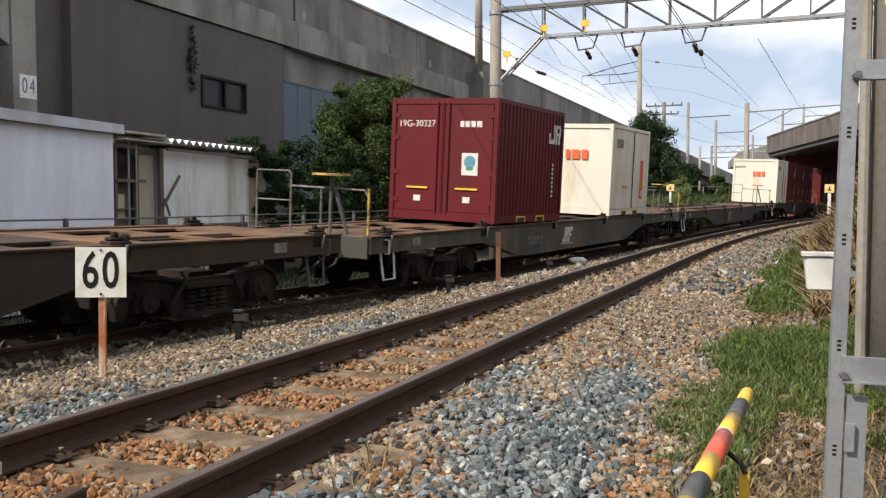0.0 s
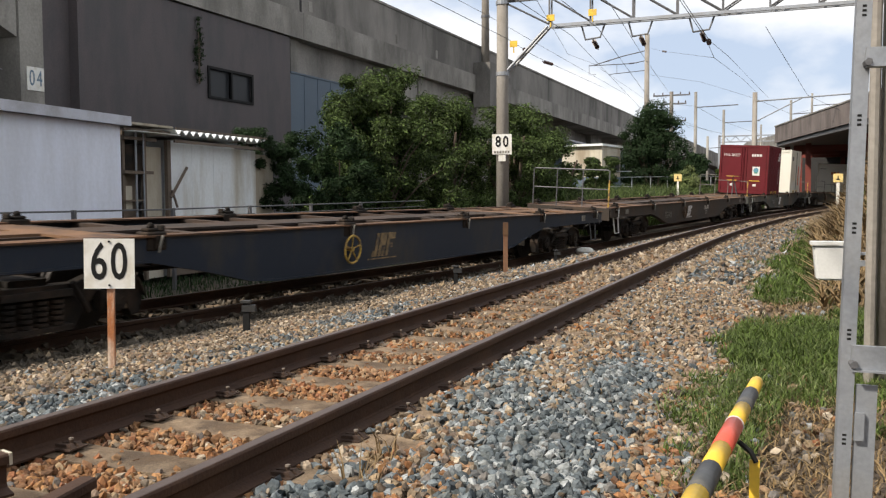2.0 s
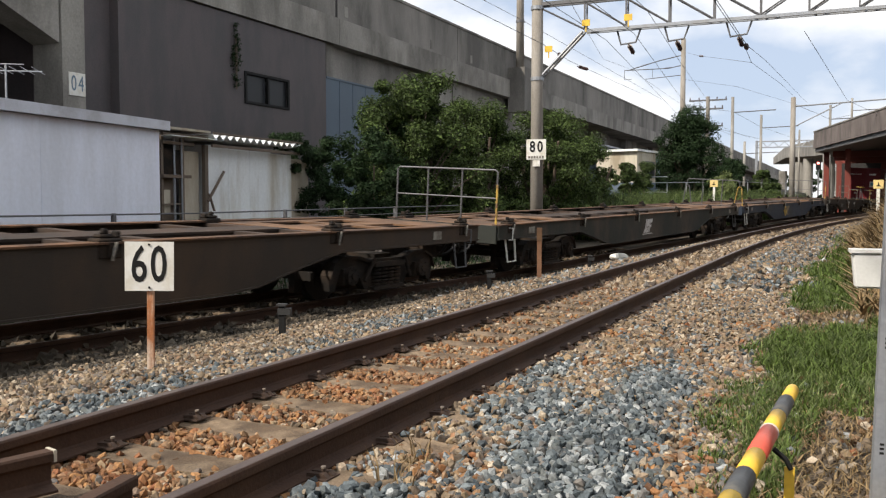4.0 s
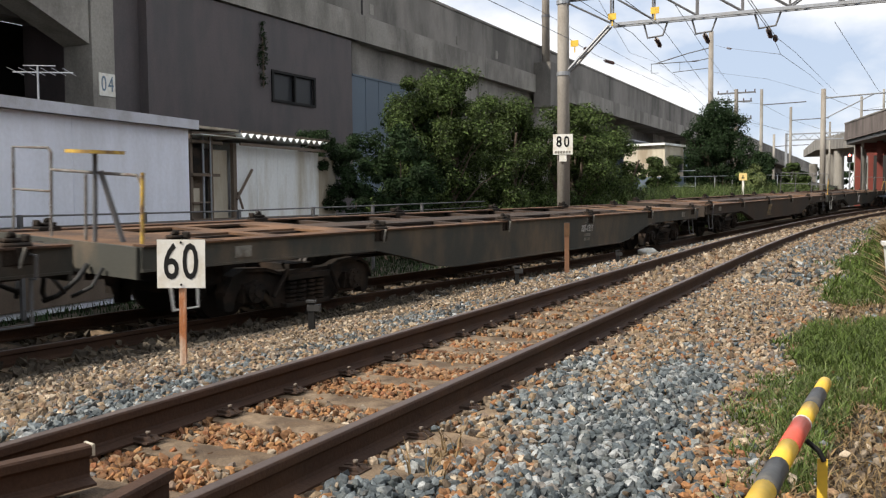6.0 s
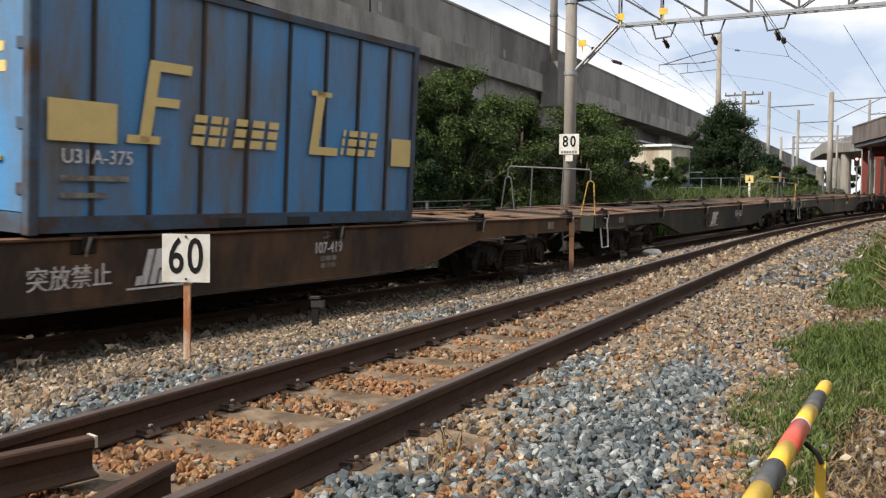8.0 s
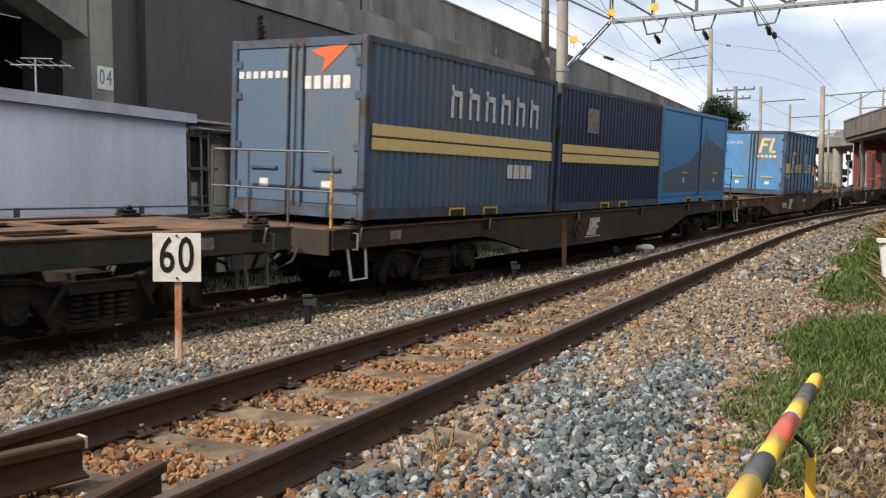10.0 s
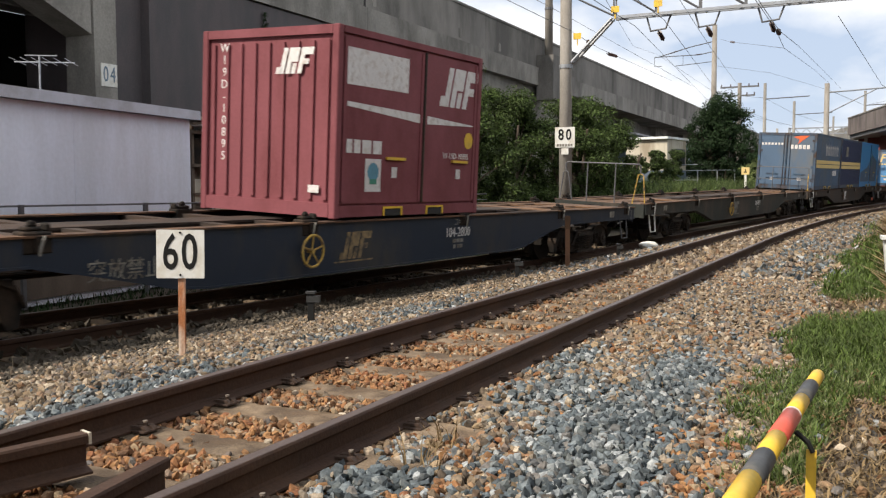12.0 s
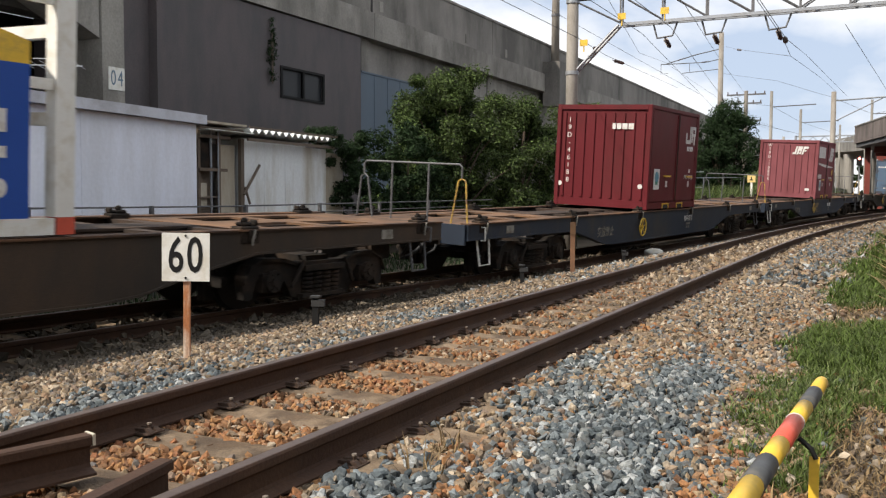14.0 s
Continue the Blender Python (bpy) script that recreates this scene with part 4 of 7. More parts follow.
strung([(0.15, 24.2, 4.95), (-0.2, 34, 5.97), (-0.78, 80, 9.13)], 0.008, "copper contact wire over the near track")
strung([(-4.6, 24, 6.7), (-9.64, 48, 8.66), (-12.14, 65, 10.6), (-12.5, 92, 10.4)], 0.008, "bare feeder wire strung from pole to pole")
strung([(-5.25, 24.1, 5.36), (-6.21, 30, 5.79), (-11.2, 65, 8.75)], 0.008, "bare feeder wire strung from pole to pole")
wire([(-7.91, 64.8, 11.38), (-6.46, 60, 10.38), (-3.75, 50, 8.58), (-0.3, 30, 5.36)], 0.008, "slack jumper wire across the tracks")
wire([(-8.26, 65, 9.6), (-4.6, 65.1, 8.9), (-1.0, 65.2, 7.6)], 0.008, "bare cross wire between two poles")
wire([(-8.16, 76.5, 8.6), (-8.0, 92, 9.8), (-6.9, 110, 9.6), (-4.0, 135, 9.6)], 0.014, "bare feeder wire strung from pole to pole")
wire([(-8.16, 76.5, 7.2), (-6.9, 110, 8.2)], 0.014, "bare feeder wire strung from pole to pole")
wire([(-1.0, 65.2, 7.6), (0.5, 105, 9.8), (2.6, 120, 11.5)], 0.014, "bare wire running off to the platforms")
wire([(-16.4, -30, 12.6), (-16.4, 10, 11.9), (-16.4, 53.9, 12.4), (-16.4, 100, 12.2)], 0.014, "bare feeder wire along the viaduct")
wire([(1.5, 24.2, 5.2), (2.4, 45, 5.6), (4.4, 66, 6.6), (7.0, 90, 7.0)], 0.008, "bare wire running off to the platforms")
for p, q in (((-6.5, 32, 5.9), (-6.9, 35, 6.2)), ((-6.46, 60, 10.38), (-5.8, 57.5, 9.93)), ((-5.75, 27.2, 5.58), (-5.95, 28.4, 5.68)), ((0.1, 24.4, 5.0), (0.0, 25.6, 5.1))):
    tagged(insulator(p, q, "wire_insulator"), "brown ribbed insulator in an overhead wire", "insulator", "wire insulators")

# ---- station bridge in the distance ----
br = tagged(new("station_bridge"), "concrete station deck on red-brown columns over the tracks", "bridge")
deck_line = [(-0.2, 84), (2.5, 73), (7.6, 52.5), (34, 56), (30, 104), (4, 104)]
bm = bmesh.new()
prism(bm, deck_line, "z", 5.25, 5.56)
part("deck", bm, M["dark_steel"], br)
for (xa, ya), (xb, yb) in zip(deck_line, deck_line[1:3]):
    a, b = Vector((xa, ya, 0)), Vector((xb, yb, 0))
    l = (b - a).length
    m = Matrix.Translation(a) @ Vector((0, 1, 0)).rotation_difference(b - a).to_matrix().to_4x4()
    part("parapet", boxes((-0.15, 0.15, 0.0, l - 0.01, 5.565, 6.95), m=m), M["deck_wall"], br)
    part("parapet_cap", boxes((-0.2, 0.2, 0.0, l - 0.01, 6.951, 7.05), m=m), M["concrete"], br)
for x, y in ((0.7, 84.5), (2.4, 80), (1.6, 94), (11.5, 62), (12.8, 74), (13, 88), (5.6, 100)):
    part("column", boxes((x - 0.22, x + 0.22, y - 0.22, y + 0.22, -0.3, 5.24)), M["red_steel"], br)
for k in range(6):
    y = 62 + 7 * k
    part("cross_girder", boxes((1.2 if y > 82 else 6, 30, y - 0.2, y + 0.2, 4.75, 5.245)), M["red_steel"], br)
# added backing sheet, painted near-black for the shade below the station deck
part("back_wall", boxes((1.5, 32, 103.6, 103.9, -0.3, 5.24)), M["shade_black"], br, "near-black backing that paints the shade under the deck")
ramp_line = [(-12.9, 210, 9.2, 10.7), (-8.3, 175, 9.0, 11.0), (-1.6, 125, 6.9, 8.9), (1.6, 106, 6.3, 8.3)]
rv = tagged(new("road_ramp"), "distant curved concrete ramp on pale round columns", "viaduct", kind="structure")
for (xa, ya, la, ha), (xb, yb, lb, hb) in zip(ramp_line, ramp_line[1:]):
    verts = [(xa, ya, la), (xb, yb, lb), (xb, yb, hb), (xa, ya, ha)]
    bm = bmesh.new()
    near_side = [bm.verts.new(v) for v in verts]
    far_side = [bm.verts.new((x + 9, y, z)) for x, y, z in verts]
    bm.faces.new(near_side)
    bm.faces.new(far_side[::-1])
    for k in range(4):
        bm.faces.new((near_side[k], near_side[(k + 1) % 4], far_side[(k + 1) % 4], far_side[k]))
    part("deck", bm, M["concrete_light"], rv)
for x, y, r in ((-9.9, 195, 0.8), (-4.6, 152, 0.8), (-3.0, 140, 0.7), (0.2, 118, 0.7), (1.6, 112, 0.6)):
    part("column", tubes(([(x, y, -0.5), (x, y, 7.2)], r), n=14), M["concrete_light"], rv)
platform = tagged(new("platform"), "low pale station platform beyond the bridge", "platform", kind="structure")
part("slab", boxes((-3.4, -0.8, 88, 150, -0.3, 0.95)), M["concrete_light"], platform)
part("fence_panel", boxes((-3.3, -3.2, 88, 150, 0.95, 2.2)), M["concrete"], platform)
sgn = tagged(new("railway_signal"), "small black railway signal with a red light", "signal")
part("head", boxes((-0.2, 0.2, -0.1, 0.1, 3.6, 4.4)), M["black_paint"], sgn)
part("post", tubes(([(0, 0.1, -0.3), (0, 0.1, 4.3)], 0.06)), M["steel"], sgn)
lamp = bpy.data.materials.new("red signal light")
lamp.use_nodes = True
lamp.node_tree.nodes["Principled BSDF"].inputs["Emission Color"].default_value = (1, 0.06, 0.03, 1)
lamp.node_tree.nodes["Principled BSDF"].inputs["Emission Strength"].default_value = 4
bm = bmesh.new()
tube(bm, [(0, -0.12, 4.15), (0, -0.101, 4.15)], 0.11, 12)
part("lamp", bm, lamp, sgn, "lit red lamp")
sgn.matrix_basis = pose(0.2, 80, 0)

# house above the viaduct
hs = tagged(new("house"), "grey-roofed house showing over the viaduct parapet", "house")
part("wall", boxes((-3, 3, -3.5, 3.5, 0, 11.6)), M["shack"], hs)
bm = bmesh.new()
prism(bm, [(-4, 11.5), (4, 11.5), (0, 13.2)], "y", -4.2, 4.2)
part("roof", bm, M["roof_tile"], hs)
bm = bmesh.new()
prism(bm, [(-1.2, 12.0), (1.6, 12.0), (0.2, 13.0)], "x", 1.0, 4.4)
part("dormer", bm, M["roof_tile"], hs)
hs.matrix_basis = pose(-30, 72, 0.2, 0, 0, 12)

hut = tagged(new("hut"), "small pale cabin with a flat roof beside the bushes", "hut")
part("wall", boxes((-2.4, 0, -1.4, 1.3, -1, 3.0)), M["board"], hut)
part("roof", boxes((-2.6, 0.1, -1.6, 1.45, 3.0, 3.12)), M["shack"], hut)
hw = part("window", boxes((-0.01, 0.04, -0.2, 1.1, 1.6, 2.5)), M["dark_steel"], hut)
part("pane", boxes((0.041, 0.05, -0.1, 1.0, 1.7, 2.4)), M["glass"], hw)
part("base", boxes((-2.41, 0.02, -1.41, 1.31, -1, 1.3)), M["blue_wall"], hut)
hut.matrix_basis = pose(-7.75, 50.5, 0.75, 0, 0, -10)

# unseen wall, added to cut the sky light on faces towards +x
wall = tagged(new("sky_block_east"), "added grey wall out of view that blocks sky light from the east", "wall", kind="structure")
part("wall_face", boxes((9.6, 9.9, -60, 46, -0.2, 5.4)), M["concrete"], wall)
part("coping", boxes((9.5, 10.0, -60, 46, 5.4, 5.55)), M["concrete"], wall)

# ---- trackside things ----
s60 = tagged(new("speed_sign"), "white speed sign reading 60 on a rusty angle post", "sign")
part("plate", boxes((-0.170, 0.170, -0.012, 0.0, 0.350, 0.70)), M["white_paint"], s60)
sign_text("digit", T["six"], M["black_paint"], s60, Matrix.Translation((-0.070, -0.0135, 0.528)) @ END, "black digit")
sign_text("digit", T["nought"], M["black_paint"], s60, Matrix.Translation((0.066, -0.0135, 0.528)) @ END, "black digit")
for z in (0.375, 0.68):
    part("bolt", tubes(([(0, -0.02, z), (0, -0.011, z)], 0.008), n=6), M["black_paint"], s60)
part("post", boxes((-0.02, 0.025, 0.002, 0.010, -0.45, 0.66), (0.017, 0.025, 0.010, 0.045, -0.45, 0.66)), M["rust_post"], s60)
s60.matrix_basis = pose(-1.93, 4.97, 0.0, 0, 0.8, 30)

for x, y, h in ((-2.16, 6.95, 0.30), (-2.02, 11.85, 0.28), (-1.95, 17.0, 0.25)):
    st = tagged(new("track_marker"), "short black iron marker post in the ballast", "marker post", "marker posts")
    z = ground_z(x, y)
    part("stem", boxes((-0.028, 0.028, -0.025, 0.025, -0.15, h)), M["black_paint"], st)
    part("cap", boxes((-0.035, 0.085, -0.035, 0.035, h - 0.08, h - 0.02), (-0.045, 0.045, -0.04, 0.04, h, h + 0.02)), M["hose"], st)
    st.matrix_basis = pose(x, y, z, 0, 0, 20)
bp = tagged(new("distance_post"), "slim rusty brown steel post between the tracks", "post")
part("stem", boxes((-0.038, 0.038, -0.022, 0.022, -0.3, 0.88)), M["brown_post"], bp)
part("top_plate", boxes((-0.045, 0.045, -0.035, -0.026, 0.66, 0.88)), M["sill_rust"], bp)
bp.matrix_basis = pose(-2.12, 14.4, ground_z(-2.12, 14.4), 0, 0, 20)
bm = bmesh.new()
bmesh.ops.create_icosphere(bm, subdivisions=3, radius=1.0)
for v in bm.verts:
    v.co *= 1 + 0.15 * noise.noise(v.co * 1.7)
    v.co.x, v.co.y, v.co.z = v.co.x * 0.24, v.co.y * 0.17, v.co.z * 0.10
ws = part("white_stone", bm, M["white_paint"], smooth=True)
ws.matrix_basis = pose(-2.55, 22.0, ground_z(-2.55, 22.0) + 0.14)
tagged(ws, "smooth white painted stone on the ballast", "stone")
for x, y, zb, h in ((-3.65, 47.0, 0.1, 2.0), (3.45, 32.7, 0.45, 1.25)):
    ys = tagged(new("gradient_sign"), "small yellow square sign on a white post", "sign", "yellow signs")
    w = 0.19 if x < 0 else 0.15
    part("plate", boxes((-w, w, -0.02, 0, h - 1.9 * w, h)), M["buff"], ys)
    part("mark", boxes((-w * 0.4, w * 0.4, -0.025, -0.021, h - 1.4 * w, h - 1.15 * w), (-w * 0.12, w * 0.12, -0.025, -0.021, h - 1.15 * w, h - 0.5 * w)), M["black_paint"], ys)
    part("post", boxes((-0.05, 0.05, 0.001, 0.06, -0.5, h - 0.1)), M["white_paint"], ys)
    ys.matrix_basis = pose(x, y, zb)

# crossing gate bar with reflective bands
bar = tagged(new("gate_bar"), "striped yellow and black crossing gate bar with a red band", "gate bar")
A, B = Vector((2.476, 2.782, 0.440)), Vector((2.440, 0.95, 0.529))
cuts = (0.0, 0.132, 0.263, 0.376, 0.516, 0.609, 0.702, 0.84, 1.0)
for k, (a, b) in enumerate(zip(cuts, cuts[1:])):
    bm = bmesh.new()
    p, q = A.lerp(B, a), A.lerp(B, b - 0.0005)
    if k == 0:
        d = (B - A).normalized()
        tube(bm, [p, p + d * 0.012, p + d * 0.035, q], 0.0184, 14)
        for v in bm.verts:
            f = (v.co - p).dot(d)
            if f < 0.02:
                c = p + d * f
                v.co = c + (v.co - c) * (0.45 if f < 0.006 else 0.85)
    else:
        tube(bm, [p, q], 0.0202 if k in (1, 3, 5) else 0.0194, 14)
    part(("yellow_band", "black_band", "yellow_band", "red_band", "yellow_band", "black_band", "yellow_band", "black_band")[k], bm, M[("yellow", "bar_black", "yellow", "red_tape", "yellow", "bar_black", "yellow", "bar_black")[k]], bar, smooth=True)
tq = (B - A).normalized()
part("band_edge", tubes(([A.lerp(B, 0.374), A.lerp(B, 0.374) + tq * 0.008], 0.0212), n=14), M["marking"], bar, "white edge of the red band")
strap = tagged(new("hanging_strap"), "yellow strap hanging from the gate bar on a black clip", "strap")
P = A.lerp(B, 0.44)
part("clip", tubes(([P + Vector((0.02, 0, -0.01)), P + Vector((0.045, 0.0, -0.03)), P + Vector((0.055, 0, -0.05))], 0.006), n=6), M["black_paint"], strap)
part("webbing", boxes((P.x + 0.042, P.x + 0.062, P.y - 0.002, P.y + 0.002, -0.1, P.z - 0.045)), M["yellow"], strap)

# steel post with clamps, and the concrete pole behind
sp = tagged(new("steel_post"), "perforated galvanised steel channel post with bolted cross arms", "post")
part("web", boxes((-0.040, 0.002, -0.004, 0.004, -0.9, 2.6)), M["steel"], sp)
part("flange", boxes((-0.044, -0.040, -0.004, 0.05, -0.9, 2.6)), M["steel"], sp)
part("flange", boxes((0.002, 0.006, -0.004, 0.05, -0.9, 2.6)), M["steel"], sp)
for z in (-0.35, 0.1, 0.48, 0.86, 1.24, 1.62, 2.0):
    for dz in (-0.016, 0, 0.016):
        part("slot", boxes((-0.026, -0.012, -0.0052, -0.0042, z + dz - 0.004, z + dz + 0.004)), M["black_paint"], sp)
for z, h in ((1.455, 0.035), (0.40, 0.045)):
    part("cross_arm", boxes((-0.01, 0.75, -0.03, -0.006, z - h, z + h), (-0.01, 0.75, -0.055, -0.03, z - h, z - h + 0.006)), M["steel"], sp)
    part("clamp_bolt", tubes(([(-0.005, -0.06, z - 0.02), (-0.005, 0.03, z - 0.02)], 0.014), n=6), M["dark_steel"], sp)
part("cover_plate", boxes((0.014, 0.085, 0.008, 0.02, -0.9, 0.30)), M["steel"], sp)
part("latch", boxes((0.012, 0.044, -0.012, 0.007, 0.10, 0.20)), M["steel"], sp)
sp.matrix_basis = pose(2.752, 3.55, 0.0, 0, 1.4, 6)
cp = pole(3.155, 6.1, -0.6, 9.0, 0.17, "weathered round concrete pole with a notice plate")
part("conduit", tubes(([(-0.20, -0.09, -0.5), (-0.20, -0.09, 6.0)], 0.032)), M["pole"], cp)
np_ = tagged(new("pole_plate"), "white plate with small unreadable black print on a pole", "sign")
part("plate", boxes((-0.11, 0.16, -0.185, -0.178, 2.15, 2.75)), M["white_paint"], np_)
for k in range(4):
    part("print_line", boxes((-0.08, -0.03 + 0.01 * (k % 2), -0.189, -0.186, 2.2 + 0.13 * k, 2.26 + 0.13 * k), (0.0, 0.08, -0.189, -0.186, 2.2 + 0.13 * k, 2.27 + 0.13 * k)), M["black_paint"], np_)
np_.matrix_basis = pose(3.155, 6.1, 0)
jb = tagged(new("junction_box"), "pale grey lidded junction box beside the embankment", "junction box")
bm = bmesh.new()
prism(bm, [(-0.105, 0.0), (0.115, 0.0), (0.13, 0.25), (-0.13, 0.25)], "y", -0.08, 0.08)
bmesh.ops.bevel(bm, geom=bm.edges[:], offset=0.012, segments=2, affect="EDGES")
part("body", bm, M["grey_box"], jb)
part("lid", boxes((-0.145, 0.145, -0.095, 0.095, 0.25, 0.275)), M["grey_box"], jb)
part("wall_bracket", boxes((0.131, 0.34, -0.02, 0.02, 0.10, 0.14), (0.131, 0.34, -0.02, 0.02, 0.18, 0.20)), M["steel"], jb)
part("label_strip", boxes((-0.05, 0.04, -0.0975, -0.0955, 0.255, 0.268)), M["marking"], jb)
jb.matrix_basis = pose(2.76, 7.1, 0.37, 0, 0, 4)


# ---- grass and weeds ----
def blades(name, places, height, width, material, label, lean=0.5):
    n = len(places)
    az, ln = rng.uniform(0, 2 * math.pi, n), rng.uniform(0.1, lean, n)
    h = height * rng.uniform(0.5, 1.4, n)
    side = np.stack([np.cos(az + 1.57), np.sin(az + 1.57), np.zeros(n)], 1) * (width * rng.uniform(0.6, 1.4, n))[:, None]
    way = np.stack([np.cos(az) * ln, np.sin(az) * ln, np.ones(n)], 1)
    mid = places + way * (h * 0.55)[:, None]
    tip = places + (way * np.array([1.9, 1.9, 1])) * h[:, None]
    v = np.stack([places - side, places + side, mid + side * 0.8, mid - side * 0.8, tip], 1).reshape(-1, 3)
    f = np.array([(0, 1, 2), (0, 2, 3), (3, 2, 4)])[None] + (np.arange(n) * 5)[:, None, None]
    return tagged(new(name, raw_mesh(name, v, f.reshape(-1, 3), material)), label, "grass", kind="stuff")


def tufts(x0, x1, y0, y1, n, cut, seed):
    p = scatter(n, x0, x1, y0, y1)
    w = np.array([noise.noise((x * 1.1, y * 0.55, seed)) for x, y, _ in p])
    return p[w + rng.normal(size=n) * 0.22 + np.interp(rel(p), (1.6, 2.1, 2.4), (-0.7, 0.0, 0.25)) > cut]


lawn = np.concatenate([scatter(105000, 1.7, 3.6, 3.0, 9.9), scatter(42000, 1.6, 3.8, 10.2, 18.5)])
w = np.array([noise.noise((x * 1.3, y * 0.6, 1.0)) + 0.75 * noise.noise((x * 4, y * 3, 4.0)) for x, y, _ in lawn])
edge = np.interp(rel(lawn), (1.72, 2.06, 2.35), (-1.0, -0.05, 0.28)) + np.interp(lawn[:, 1], (3.0, 3.6, 4.4, 9.0, 9.9, 10.2, 10.9, 17, 18.5), (-0.8, -0.2, 0.25, 0.15, -0.7, -0.7, 0.15, 0.1, -0.3)) - np.interp(lawn[:, 0], (2.36, 2.52), (0, 0.9)) * np.interp(lawn[:, 1], (5.4, 6.4), (1, 0))
lawn = lawn[w + edge + rng.normal(size=len(lawn)) * 0.13 > 0.0]
sere = rng.uniform(size=len(lawn)) < 0.2
blades("grass", lawn[sere], 0.06, 0.0042, M["leaf_pale"], "yellowing blades among the short grass", 1.0)
lawn = lawn[~sere]
near = lawn[:, 1] < 6.5
blades("grass", lawn[near], 0.055, 0.0038, M["grass"], "short green grass beside the ballast", 0.8)
blades("grass", lawn[~near], 0.07, 0.0055, M["grass"], "green grass and low weeds at the foot of the bank", 0.8)
blades("grass", tufts(2.0, 6.5, 11, 42, 16000, 0.0, 2.0), 0.13, 0.014, M["grass"], "rough green grass along the line")
blades("dry_grass", tufts(2.1, 3.8, 2.2, 10.8, 26000, 0.0, 7.0), 0.035, 0.0035, M["straw"], "dry brown grass on bare earth", 1.8)
# weeds behind the train take the dark leaf colour to paint shade
shade = scatter(9000, -9.6, -6.3, 2, 24)
e = shade[:, 0] - np.array([far_x(y) for y in shade[:, 1]])
blades("weeds", shade[e < -2.3], 0.12, 0.01, M["leaf_dark"], "low green weeds along the fence, coloured darker for shade", 0.7)
blades("dry_grass", tufts(2.7, 6.5, 10, 34, 26000, -0.3, 5.0), 0.28, 0.016, M["straw"], "long dry straw grass on the embankment", 1.1)
wd = np.concatenate([scatter(34000, -8.5, -2.6, 34, 66), scatter(10000, -8, -1.0, 60, 82)])
e = wd[:, 0] - np.array([far_x(y) for y in wd[:, 1]])
wd = wd[e < -2.4]
mixed = rng.uniform(size=len(wd)) < 0.2
blades("weeds", wd[mixed], 1.5, 0.014, M["leaf_pale"], "tall rank weeds beyond the far track", 0.5)
blades("weeds", wd[~mixed], 1.45, 0.018, M["leaf"], "dense green weeds beyond the far track", 0.7)
tr = []
for x, y, z in ((0.93, 3.45, -0.17), (0.35, 8.7, -0.17), (1.0, 3.1, -0.17)):
    tr.append(np.array([x, y, z]) + rng.normal(size=(16, 3)) * np.array([0.05, 0.06, 0]))
blades("weeds", np.concatenate(tr), 0.16, 0.004, M["straw"], "thin dry weed growing by the rail", 0.5)
far_fence = tagged(new("field_fence"), "thin pale pipe fence among the weeds", "fence")
for z in (1.5, 2.0, 2.31):
    part("rail", tubes(([(-7.4, 48, z), (-6.2, 48.2, z)], 0.022), n=6), M["steel"], far_fence)
part("rail", tubes(([(-6.2, 48.2, 2.0), (-4.0, 62, 2.3), (-1.6, 82, 2.55)], 0.02), n=6), M["steel"], far_fence)
for k in range(10):
    f = k / 9
    x, y = (-6.2 + 2.2 * f * 2, 48.2 + 13.8 * f * 2) if f < 0.5 else (-4.0 + 2.4 * (f * 2 - 1), 62 + 20 * (f * 2 - 1))
    part("post", boxes((x - 0.025, x + 0.025, y - 0.025, y + 0.025, -0.5, 2.0 + 0.55 * f)), M["steel"], far_fence)


